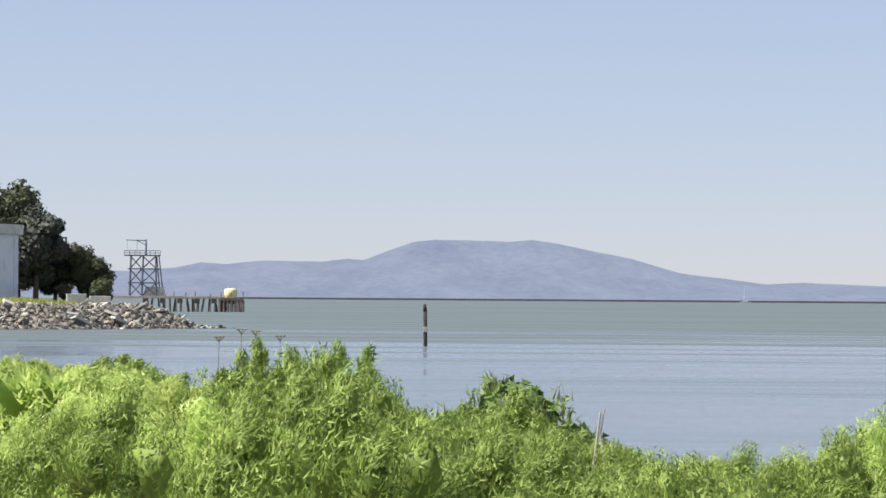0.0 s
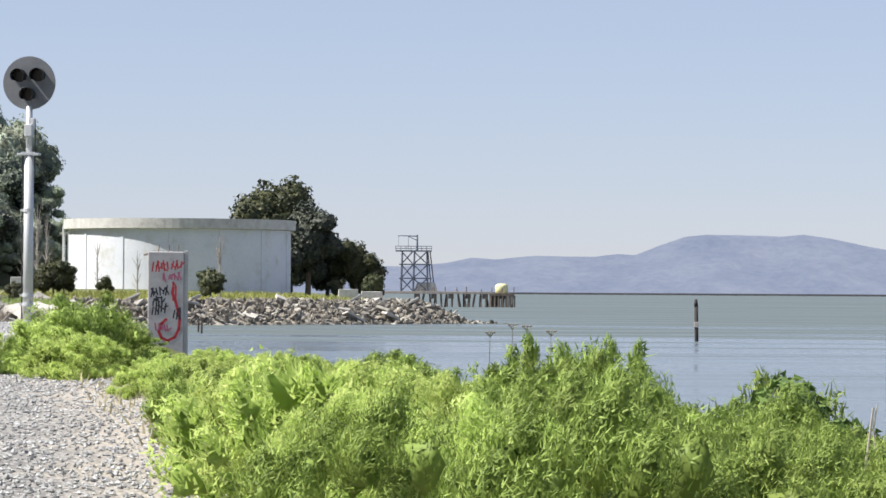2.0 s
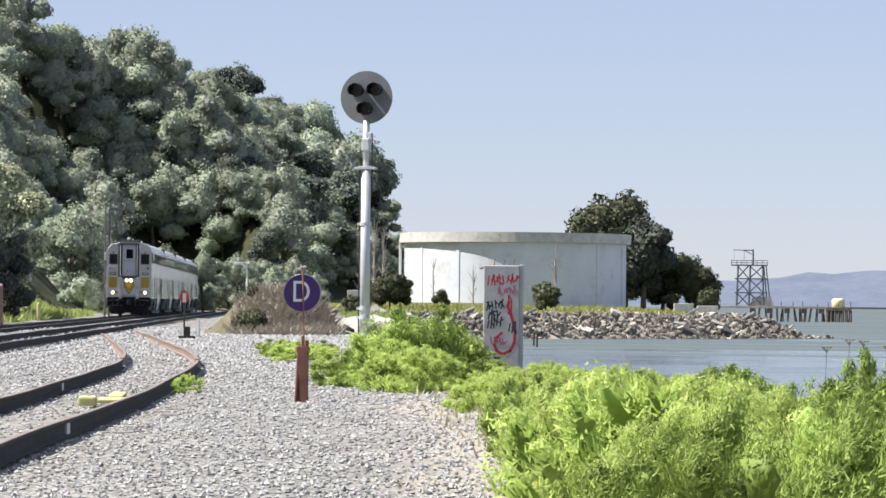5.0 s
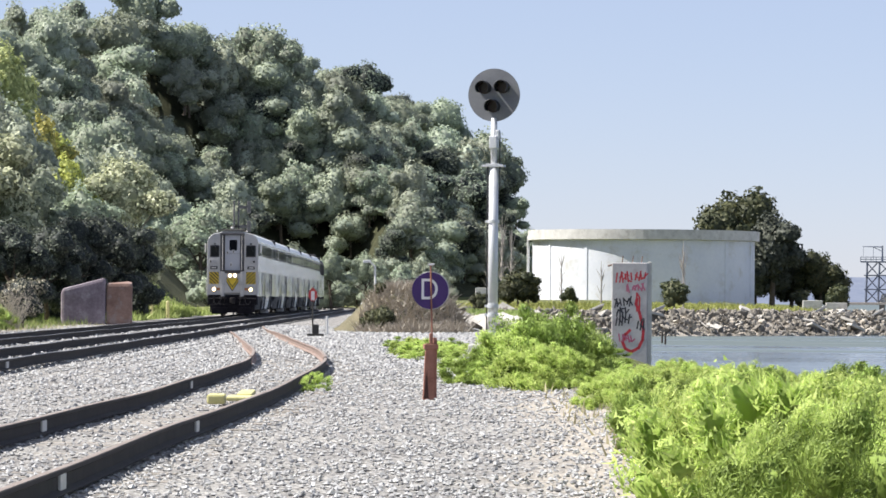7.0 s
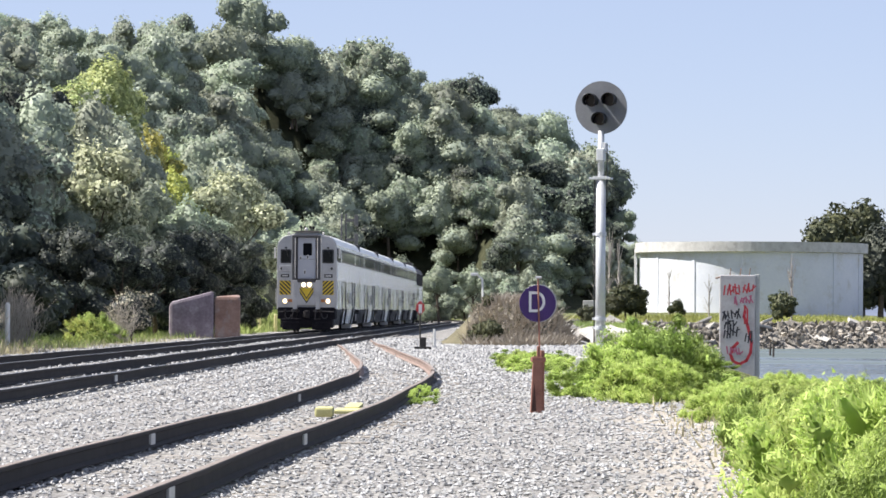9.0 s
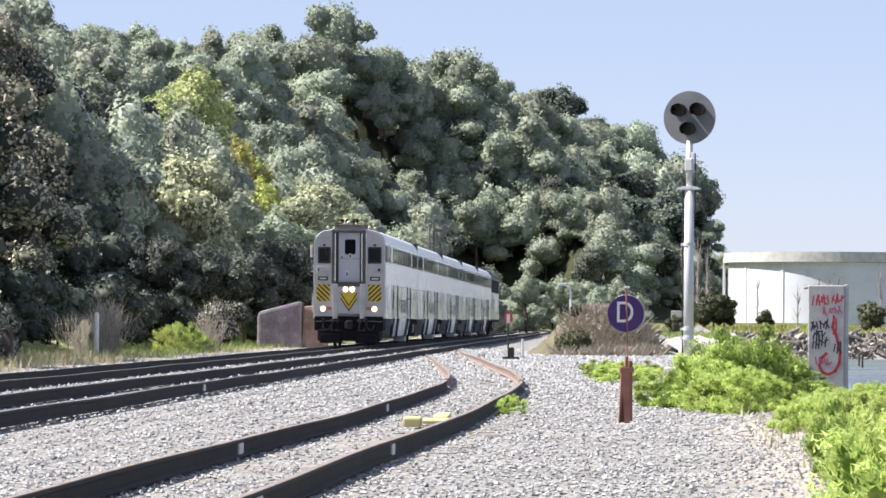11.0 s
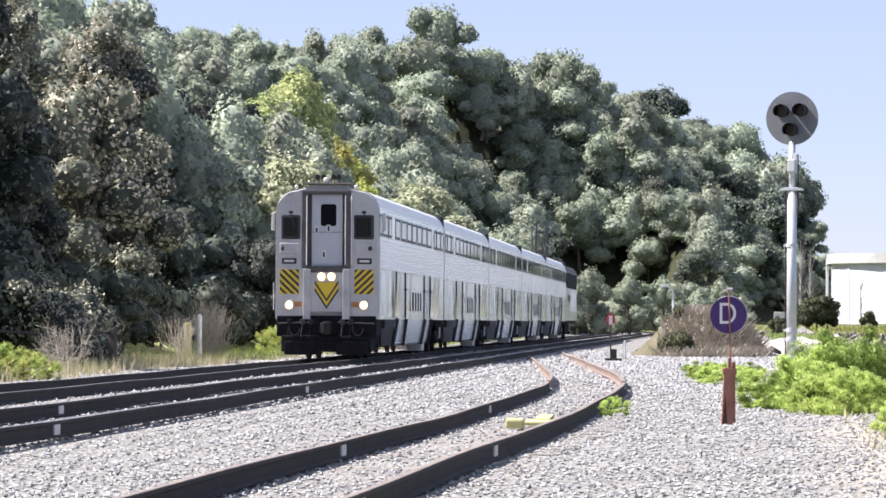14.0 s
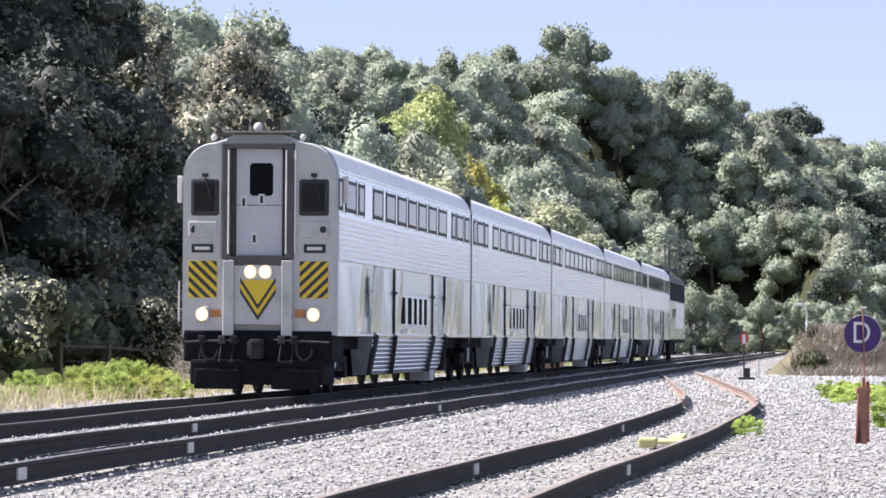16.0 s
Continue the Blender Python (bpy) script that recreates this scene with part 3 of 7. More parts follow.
def build_bay():
    # lone pile
    d = 6500 * (EYE - WATER) / 86
    dark = surface("pile_wood", (0.016, 0.014, 0.014), (0.045, 0.038, 0.036), 1.5, 14, 0.9, 0, 0.4, 0.03)
    p = polar(0.29, d)
    t = thing("mooring_pile", "dark weathered timber pile standing in the bay", "timber_post", pose(p.x, p.y, WATER))
    bm = bmesh.new()
    tube(bm, (0.04, 0, -2.0), (-0.03, 0, 2.6), 0.15, 0.14, 12)
    tube(bm, (-0.03, 0, 2.55), (-0.06, 0, 3.08), 0.16, 0.1, 12)
    part("pole", bm, dark, t, smooth=True)
    bm = bmesh.new()
    box(bm, -0.17, 0.14, -0.2, 0.2, 1.0, 1.4, bevel=0.03)
    part("collar", bm, plain("bleached_band", (0.4, 0.36, 0.33), 0.8), t, "paler worn band")
    # far dike
    bm = bmesh.new()
    pts = [polar(a, 4250, WATER - 0.2) for a in range(-14, 7)]
    sweep(bm, pts, [(-6, 0), (6, 0), (3, 2.4), (-3, 2.4)])
    tagged(part("far_dike", bm, surface("dike_rock", (0.012, 0.013, 0.016), (0.03, 0.031, 0.036), 0.05, 0.4, 0.95)), "long low dark stone dike across the bay", "dike", kind="structure")
    # sailing yacht
    p = polar(-4.68, 3600)
    y = thing("sailing_yacht", "small white yacht with a bare mast on the bay", "boat", pose(p.x, p.y, WATER, 0, 0, 100))
    white = plain("boat_white", (0.8, 0.8, 0.78), 0.4)
    bm = bmesh.new()
    vs = box(bm, -1.6, 1.6, -6, 6, -0.4, 1.3)
    for v in vs:
        if v.co.y > 0:
            v.co.x *= 0.15
        if v.co.z < 0:
            v.co.x *= 0.6
            v.co.y *= 0.85
    part("hull", bm, white, y)
    bm = bmesh.new()
    box(bm, -1, 1, -2.6, 2.2, 1.3, 2.1, bevel=0.2)
    part("cabin", bm, white, y)
    bm = bmesh.new()
    tube(bm, (0, 0.8, 1.2), (0, 0.8, 15.5), 0.1, 0.07, 6)
    tube(bm, (0, 0.8, 2.6), (0, -4.5, 2.7), 0.09, 0.09, 6)
    part("mast", bm, white, y)


def ridge(name, label, d, depth, table, material, jag, seed):
    """A far mountain ridge as folded relief."""
    V, F = [], []
    azs = np.arange(-13.0, 9.0, 0.06)
    rows = 14
    for a in azs:
        el = max(lerp(table, a), -0.05)
        top = EYE + d * math.tan(radians(el))
        for k in range(rows):
            u = k / (rows - 1)
            fold = noise.fractal(Vector((a * 1.9, u * 3.0, seed)), 0.9, 2.1, 5) * jag
            z = WATER - 0.5 + (top - WATER) * (u ** 1.25) * (1 + fold * 0.25 * math.sin(u * math.pi)) + (fold * top * 0.035 if k == rows - 1 else 0)
            p = polar(a, d - depth * (1 - u) + fold * depth * 0.4 * math.sin(u * math.pi))
            V.append((p.x, p.y, z))
    for i in range(len(azs) - 1):
        for k in range(rows - 1):
            a = i * rows + k
            F.append((a, a + 1, a + rows + 1, a + rows))
    tagged(mesh_ob(name, V, F, material, smooth=True), label, "mountain", kind="structure")


def build_mountains():
    near = [(-13, 0.3), (-9, 0.22), (-6.9, 0.22), (-5.6, 0.27), (-5.0, 0.24), (-4.4, 0.32), (-3.7, 0.4), (-2.9, 0.63), (-2.3, 0.74), (-1.7, 0.86), (-1.35, 0.91), (-1.0, 0.88), (-0.4, 0.9), (0.15, 0.905), (0.5, 0.86), (0.9, 0.72), (1.25, 0.58), (1.5, 0.6), (1.9, 0.55), (2.8, 0.56), (3.4, 0.5), (3.8, 0.52), (4.2, 0.44), (4.9, 0.38), (5.5, 0.4), (9, 0.3)]
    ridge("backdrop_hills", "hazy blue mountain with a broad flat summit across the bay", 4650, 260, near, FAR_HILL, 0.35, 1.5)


# ---- signal, signs, slab ----


def text_mesh(body, size, name, material, parent, m, depth=0.002):
    cu = bpy.data.curves.new(name, "FONT")
    cu.body, cu.size, cu.align_x, cu.align_y, cu.extrude = body, size, "CENTER", "CENTER", depth
    tmp = bpy.data.objects.new(name, cu)
    me = bpy.data.meshes.new_from_object(tmp)
    bpy.data.objects.remove(tmp)
    me.materials.clear()
    me.materials.append(material)
    o = new(name, me)
    o.parent = parent
    o.matrix_basis = m
    return o


def build_signal():
    d = 63.0
    p = polar(10.686, d)
    gz = ground_z(p.x, p.y)
    grey = surface("signal_grey", (0.13, 0.135, 0.15), (0.2, 0.205, 0.22), 3, 40, 0.6, 0.1)
    alu = surface("mast_aluminium", (0.5, 0.51, 0.53), (0.66, 0.67, 0.69), 2, 40, 0.5, 0.35)
    black = plain("hood_black", (0.012, 0.012, 0.014), 0.5)
    lens = plain("dark_lens", (0.03, 0.02, 0.02), 0.08)
    t = thing("railway_signal", "tall silver mast signal, round grey disc with three dark lamps", "signal", pose(p.x, p.y, gz, 0, 0, -3.5))
    zc = EYE + d * math.tan(radians(3.179)) - gz
    foot = EYE - 80 * d / 6500 - gz
    bm = bmesh.new()
    box(bm, -0.35, 0.35, -0.35, 0.35, -0.3, foot, bevel=0.03)
    part("pedestal", bm, CONCRETE, t)
    bm = bmesh.new()
    tube(bm, (0, 0, foot), (0, 0, foot + 0.1), 0.15, 0.12, 16)
    tube(bm, (0, 0, foot + 0.1), (0, 0, foot + 0.22), 0.11, 0.09, 16)
    part("base_flange", bm, alu, t)
    zl = zc - 1.22
    bm = bmesh.new()
    tube(bm, (0, 0, foot), (0, 0, zl), 0.086, 0.08, 18)
    part("mast", bm, alu, t, smooth=True)
    bm = bmesh.new()
    tube(bm, (0, 0, zl), (0, 0, zc - 0.4), 0.055, 0.055, 14)
    part("mast_top", bm, alu, t, smooth=True)
    for z, w in ((zl, 0.19), (zl + 0.02, 0.12)):
        bm = bmesh.new()
        box(bm, -w, w, -0.09, 0.09, z - 0.015, z + 0.02, bevel=0.006)
        part("bracket", bm, alu, t)
    for z in (zl - 0.95, zl - 2.4, foot + 0.5):
        bm = bmesh.new()
        tube(bm, (0, 0, z - 0.03), (0, 0, z + 0.03), 0.1, 0.1, 16)
        box(bm, -0.14, -0.08, -0.03, 0.03, z - 0.02, z + 0.02)
        part("clamp", bm, alu, t)
    bm = bmesh.new()
    tube(bm, (-0.115, 0.02, foot + 0.1), (-0.115, 0.02, zl - 0.02), 0.012, 0.012, 6)
    tube(bm, (0.1, 0.02, zl - 0.4), (0.1, 0.02, zl + 0.6), 0.01, 0.01, 6)
    part("cable", bm, black, t, "black cable")
    bm = bmesh.new()
    box(bm, -0.07, 0.07, -0.08, 0.08, zl + 0.3, zl + 0.52, bevel=0.02)
    box(bm, 0.03, 0.1, -0.05, 0.05, zl + 0.45, zl + 0.62, bevel=0.015)
    part("junction_box", bm, alu, t)
    # disc facing the camera
    bm = bmesh.new()
    tube(bm, (0, -0.03, zc), (0, 0.0, zc), 0.455, 0.455, 56)
    part("disc", bm, grey, t, "round grey backing disc")
    bm = bmesh.new()
    box(bm, -0.22, 0.22, 0.0, 0.22, zc - 0.25, zc + 0.25, bevel=0.03)
    part("lamp_case", bm, black, t)
    for x, z in ((-0.165, 0.12), (0.165, 0.13), (-0.005, -0.2)):
        bm = bmesh.new()
        tube(bm, (x, -0.045, zc + z), (x, -0.03, zc + z), 0.105, 0.105, 24)
        ln = part("lens", bm, lens, t, "dark unlit lens")
        # open hood: a part tube over the lens
        bm = bmesh.new()
        n = 18
        for k in range(n + 1):
            a = radians(-40 + 260 * k / n)
            for rr, yy in ((0.118, -0.03), (0.118, -0.25), (0.112, -0.25), (0.112, -0.03)):
                bm.verts.new((x + rr * math.cos(a), yy, zc + z + rr * math.sin(a)))
        bm.verts.ensure_lookup_table()
        for k in range(n):
            for j in range(4):
                bm.faces.new([bm.verts[q] for q in (k * 4 + j, k * 4 + (j + 1) % 4, k * 4 + 4 + (j + 1) % 4, k * 4 + 4 + j)])
        part("hood", bm, black, t, "black lamp hood", smooth=True)


GAP_SHADE = plain("post_gap_shade", (0.06, 0.03, 0.025), 0.9)


def build_d_sign():
    p = sc(50.8, 0.03)
    gz = ground_z(p.x, p.y)
    purple = surface("sign_purple", (0.035, 0.01, 0.1), (0.06, 0.018, 0.15), 6, 50, 0.5)
    white = plain("sign_white", (0.72, 0.71, 0.72), 0.5)
    grey = plain("sign_edge", (0.45, 0.44, 0.46), 0.5, 0.4)
    d = p.length
    t = thing("derail_sign", "round purple sign with a white letter on a rusty post", "sign", pose(p.x, p.y, gz, 0, 0, 21))
    px = d / 6500
    zc = EYE - gz + 0.02 - 0.0
    zc = 1.4 - gz + 14 * px
    bm = bmesh.new()
    tube(bm, (0, -0.012, zc), (0, 0, zc), 0.255, 0.255, 44)
    part("disc", bm, purple, t)
    bm = bmesh.new()
    tube(bm, (0.012, 0.004, zc), (0.012, 0.014, zc), 0.258, 0.262, 44)
    part("backing", bm, grey, t)
    o = text_mesh("D", 0.42, "letter", white, t, pose(-0.015, -0.016, zc + 0.005, 90, 0, 0) @ Matrix.Diagonal((0.86, 1, 1, 1)))
    o["label"] = "white letter D"
    bm = bmesh.new()
    tube(bm, (0.03, -0.03, 0.75), (0.0, -0.03, zc + 0.37), 0.012, 0.012, 8)
    part("rod", bm, RED_RUST, t, "thin rusty rod")
    bm = bmesh.new()
    tube(bm, (-0.03, -0.03, zc + 0.355), (0.05, -0.03, zc + 0.36), 0.018, 0.018, 8)
    part("rod_tip", bm, grey, t)
    # post of two flared steel angles, solid to the foot
    bm = bmesh.new()
    lo, hi = [(-0.11, -0.06), (0.065, -0.06), (0.065, 0.0), (-0.11, 0.0)], [(-0.06, -0.06), (0.05, -0.06), (0.05, 0.0), (-0.06, 0.0)]
    ring = [[bm.verts.new((x, y, z)) for x, y in q] for q, z in ((lo, -0.25), (hi, 0.78))]
    for k in range(4):
        bm.faces.new((ring[0][k], ring[0][(k + 1) % 4], ring[1][(k + 1) % 4], ring[1][k]))
    bm.faces.new(ring[1])
    part("post", bm, RED_RUST, t)
    bm = bmesh.new()
    box(bm, 0.052, 0.1, -0.02, 0.06, -0.1, 0.86, bevel=0.006)
    part("back_angle", bm, RED_RUST, t)
    # dark triangle on the post paints the shade in the leg's split
    bm = bmesh.new()
    vs = [bm.verts.new(q) for q in ((-0.085, -0.064, 0.02), (-0.02, -0.064, 0.02), (-0.045, -0.064, 0.42))]
    bm.faces.new(vs)
    part("gap_patch", bm, GAP_SHADE, t, "dark triangle painted for the shaded gap in the post")
    bm = bmesh.new()
    box(bm, -0.085, 0.11, -0.075, 0.05, 0.7, 0.77, bevel=0.01)
    box(bm, -0.01, 0.035, -0.06, -0.01, 0.76, 0.92, bevel=0.008)
    part("clamp", bm, RED_RUST, t)
    return t


def stroke(bm, pts, w, y=0.0):
    """A painted line of a width through points in the xz plane."""
    for i in range(len(pts) - 1):
        (x0, z0), (x1, z1) = pts[i], pts[i + 1]
        L = math.hypot(x1 - x0, z1 - z0) or 1e-6
        ex, ez = (x1 - x0) / L * w * 0.4, (z1 - z0) / L * w * 0.4
        nx, nz = -(z1 - z0) / L * w / 2, (x1 - x0) / L * w / 2
        vs = [bm.verts.new((x, y, z)) for x, z in ((x0 - ex + nx, z0 - ez + nz), (x0 - ex - nx, z0 - ez - nz), (x1 + ex - nx, z1 + ez - nz), (x1 + ex + nx, z1 + ez + nz))]
        bm.faces.new(vs)


def build_slab():
    d = 108.0
    p = polar(8.545, d)
    k = d / 6500
    gz = ground_z(p.x, p.y)
    H = EYE + 66 * k - gz + 0.0
    w = 33 * k
    t = thing("graffiti_slab", "upright concrete slab covered in red and black graffiti", "concrete slab", pose(p.x, p.y, gz, 0, 0, 8.5))
    slabm = surface("slab_concrete", (0.4, 0.38, 0.38), (0.56, 0.54, 0.54), 2.0, 25, 0.85, 0, 0.3, 0.01, stain=(0.34, 0.27, 0.29), stain_scale=1.5)
    bm = bmesh.new()
    box(bm, -w, w * 0.92, 0, 0.35, -0.6, H, bevel=0.03)
    part("slab", bm, slabm, t)
    bm = bmesh.new()
    box(bm, w * 0.92, w * 1.15, 0.12, 0.45, -0.6, H + 0.03, bevel=0.02)
    part("side_panel", bm, CONCRETE, t, "pale narrow side panel")
    rust = RUST
    for x in (-0.25, 0.05, 0.32):
        bm = bmesh.new()
        tube(bm, (x, 0.15, H - 0.05), (x + 0.03, 0.15, H + 0.2), 0.018, 0.018, 6)
        part("rebar", bm, rust, t)
    bm = bmesh.new()
    tube(bm, (-w - 0.12, 0.1, H - 0.1), (-w + 0.02, 0.1, H - 0.06), 0.03, 0.03, 6)
    part("bolt", bm, rust, t)
    red, black, pink = plain("paint_red", (0.5, 0.035, 0.05), 0.6), plain("paint_black", (0.03, 0.03, 0.04), 0.6), plain("paint_pink", (0.45, 0.12, 0.2), 0.6)
    rng = random.Random(5)
    # the long red hook
    bm = bmesh.new()
    q = [(0.12, 0.62), (0.1, 0.55), (0.17, 0.45), (0.22, 0.33), (0.27, 0.2), (0.25, 0.06), (0.16, -0.05), (0.0, -0.1), (-0.14, -0.06), (-0.2, 0.03), (-0.14, 0.13), (-0.04, 0.19)]
    q = [(x * 1.3 + 0.04, z * 2.15 + H * 0.2 + 0.12) for x, z in q]
    stroke(bm, q, 0.085, -0.004)
    q2 = [(0.19, H * 0.2 + 1.62), (0.19, H * 0.2 + 1.1), (0.27, H * 0.2 + 1.1), (0.27, H * 0.2 + 1.5), (0.19, H * 0.2 + 1.62)]
    stroke(bm, q2, 0.045, -0.005)
    part("red_hook_mark", bm, red, t, "red spray-painted hook")
    # unreadable tags as bars
    for z, x0, x1, m, tilt in ((0.86, -0.42, 0.42, red, 0.08), (0.76, -0.1, 0.4, pink, 0.1), (0.62, -0.45, 0.0, black, 0.15), (0.53, -0.4, -0.05, black, 0.12), (0.45, -0.42, -0.02, black, 0.2), (0.42, 0.2, 0.42, black, 0.1), (0.3, -0.3, 0.1, pink, -0.1), (0.07, -0.2, 0.1, pink, 0.0)):
        bm = bmesh.new()
        x = x0
        while x < x1:
            zz = H * z + (x - x0) * tilt
            h = rng.uniform(0.05, 0.1) * (1.6 if m is not pink else 1.2)
            lean = rng.uniform(-0.05, 0.06)
            stroke(bm, [(x, zz - h), (x + lean, zz + h)], 0.042, -0.006)
            if rng.random() < 0.65:
                stroke(bm, [(x, zz + rng.uniform(-h, h)), (x + 0.09, zz + rng.uniform(-h, h))], 0.04, -0.007)
            x += rng.uniform(0.06, 0.11)
        part("tag_mark", bm, m, t)

# ---- plants ----


def leaf_cards(rng, pts, normals, size, aspect=0.75, jitter=0.3):
    """Small leaf clumps: one triangle at each point, turned partly outward."""
    n = len(pts)
    d = normals + rng.normal(0, jitter, (n, 3))
    d /= np.linalg.norm(d, axis=1, keepdims=True) + 1e-9
    a = np.cross(d, rng.normal(0, 1, (n, 3)))
    a /= np.linalg.norm(a, axis=1, keepdims=True) + 1e-9
    b = np.cross(d, a)
    s = size * rng.uniform(0.6, 1.35, (n, 1))
    a, b = a * s, b * s * aspect
    V = np.stack([pts - a - b, pts + a - b * 0.3 + d * s * 0.25, pts + b * 1.3], 1).reshape(-1, 3)
    return V, np.arange(3 * n).reshape(n, 3)


def ico(sub):
    bm = bmesh.new()
    bmesh.ops.create_icosphere(bm, subdivisions=sub, radius=1.0)
    v, f = np.array([tuple(q.co) for q in bm.verts]), np.array([[q.index for q in g.verts] for g in bm.faces])
    bm.free()
    return v, f


ICO_CORE, ICO_PUFF = ico(3), ico(2)


def cauliflower(rng, bumps, depth, spread):
    """A radial shape of many rounded boughs, as a function of direction."""
    B = rng.normal(0, 1, (bumps, 3))
    B[:, 2] = np.abs(B[:, 2]) * 1.1 - 0.35
    B /= np.linalg.norm(B, axis=1, keepdims=True)
    amp = rng.uniform(0.55, 1.0, bumps)

    def radius(d):
        near = np.exp(-(1 - d @ B.T) / spread) * amp
        return (1 - depth + depth * near.max(axis=1))[:, None]
    return radius


def crown_mesh(rng, domes, count, size, bumps=26, depth=0.3, spread=0.06, jitter=0.5):
    """Dense inner boughs of each dome, and the loose leaf clumps over them."""
    d0, f0 = ICO_CORE
    W, G, P, D, n = [], [], [], [], 0
    area = np.array([r * h for _, _, _, r, h in domes])
    share = (count * area / area.sum()).astype(int)
    for (x, y, z, r, h), k in zip(domes, share):
        shape = cauliflower(rng, bumps, depth, spread)
        box_r = np.array((r, r, h))
        flat = np.where(d0[:, 2:] < 0, 0.75, 1.0)
        W.append(np.array((x, y, z)) + d0 * shape(d0) * 0.89 * box_r * np.concatenate([np.ones_like(flat), np.ones_like(flat), flat], 1))
        G.append(f0 + n)
        n += len(d0)
        d = rng.normal(0, 1, (k, 3))
        d[:, 2] = d[:, 2] * 0.9 + 0.2
        d /= np.linalg.norm(d, axis=1, keepdims=True)
        low = np.where(d[:, 2:] < 0, 0.75, 1.0)
        q = d * shape(d) * rng.uniform(0.86, 1.12, (k, 1)) * box_r
        q[:, 2:] *= low
        P.append(np.array((x, y, z)) + q)
        D.append(d)
    V, F = leaf_cards(rng, np.concatenate(P), np.concatenate(D), size, jitter=jitter)
    return V, F, np.concatenate(W), np.concatenate(G)


def make_tree(name, label, seed, height, width, leaf, bark, count, size, domes_n=4, trunk_r=0.16, lean=0.0, low=0.28, category="tree", group="", core=None, bumps=26, depth=0.3):
    """A tapered trunk with limbs under a crown of boughs and many leaf clumps."""
    rng = np.random.default_rng(seed)
    t = thing(name, label, category, group=group)
    few = domes_n < 7
    domes = [(0, 0, height * (0.52 if few else 0.6), width * (0.38 if few else 0.29), height * (0.47 if few else 0.36))]
    for k in range(domes_n):
        a = 2 * math.pi * k / domes_n + rng.uniform(-0.5, 0.5)
        u = low + (0.8 - low) * ((k * 0.618) % 1.0)
        reach = width * 0.5 * (1 - ((u - 0.45) / 0.68) ** 2) * rng.uniform(0.55, 0.75)
        r = width * (rng.uniform(0.2, 0.28) if few else rng.uniform(0.15, 0.24))
        domes.append((reach * math.cos(a), reach * math.sin(a), height * u, r, r * rng.uniform(0.8, 1.15)))
    bm = bmesh.new()
    bend = Vector((rng.uniform(-0.05, 0.05) * height + lean, rng.uniform(-0.05, 0.05) * height, 0))
    mid = bend + Vector((0, 0, height * 0.33))
    tube(bm, (0, 0, -0.6), mid, trunk_r * height / 6, trunk_r * height / 9, 8)
    tube(bm, mid, bend * 1.5 + Vector((0, 0, height * 0.75)), trunk_r * height / 9, 0.03, 7)
    for l in domes[1:]:
        tube(bm, mid + Vector((0, 0, rng.uniform(-0.08, 0.15) * height)), Vector(l[:3]), trunk_r * height / 16, 0.02, 5)
    part("trunk", bm, bark, t)
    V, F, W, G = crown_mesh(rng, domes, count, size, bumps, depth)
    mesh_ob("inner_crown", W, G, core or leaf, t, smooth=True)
    mesh_ob("crown", V, F, leaf, t)
    return t


LEAVES = {
    "oak": leafy("oak_leaf", (0.22, 0.255, 0.195), (0.38, 0.425, 0.3), 0.36, 0.36, 0.06),
    "grey": leafy("bay_leaf", (0.26, 0.295, 0.235), (0.43, 0.47, 0.35), 0.3, 0.36, 0.06),
    "deep": leafy("shaded_oak_leaf", (0.12, 0.145, 0.115), (0.24, 0.27, 0.2), 0.3, 0.3, 0.05),
    "lime": leafy("spring_leaf", (0.34, 0.38, 0.16), (0.6, 0.62, 0.3), 0.1, 0.35),
    "yellow": leafy("yellow_leaf", (0.4, 0.42, 0.1), (0.66, 0.65, 0.22), 0.08, 0.35),
    "mustard": leafy("mustard_leaf", (0.3, 0.36, 0.08), (0.5, 0.54, 0.18), 0.08, 0.35),
    "pale": leafy("willow_leaf", (0.34, 0.38, 0.23), (0.68, 0.7, 0.48), 0.12, 0.25),
    # near-black: the shade on the verge trees is put into this leaf colour
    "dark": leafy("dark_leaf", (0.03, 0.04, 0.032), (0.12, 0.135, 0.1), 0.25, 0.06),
    "brown": leafy("dry_seed_leaf", (0.13, 0.145, 0.085), (0.64, 0.6, 0.45), 0.12, 0.15),
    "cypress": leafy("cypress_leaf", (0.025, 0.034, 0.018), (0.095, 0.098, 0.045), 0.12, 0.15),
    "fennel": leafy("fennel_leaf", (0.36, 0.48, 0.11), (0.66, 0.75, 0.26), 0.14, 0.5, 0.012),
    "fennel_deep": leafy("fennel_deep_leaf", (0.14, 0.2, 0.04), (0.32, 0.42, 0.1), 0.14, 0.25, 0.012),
}
# dark, lime, pale and fennel tones carry the shade inside the foliage as colour
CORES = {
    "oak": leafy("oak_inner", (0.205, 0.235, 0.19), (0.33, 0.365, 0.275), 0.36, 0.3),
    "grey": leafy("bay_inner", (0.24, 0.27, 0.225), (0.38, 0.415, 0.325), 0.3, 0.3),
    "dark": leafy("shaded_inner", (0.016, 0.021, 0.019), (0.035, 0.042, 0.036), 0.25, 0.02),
    "lime": leafy("spring_inner_shade", (0.2, 0.24, 0.09), (0.32, 0.35, 0.15), 0.1, 0.15),
    "pale": leafy("willow_inner_shade", (0.16, 0.185, 0.11), (0.26, 0.29, 0.18), 0.1, 0.1),
    "fennel": leafy("fennel_inner_shade", (0.2, 0.29, 0.055), (0.34, 0.45, 0.11), 0.1, 0.4, 0.01),
}


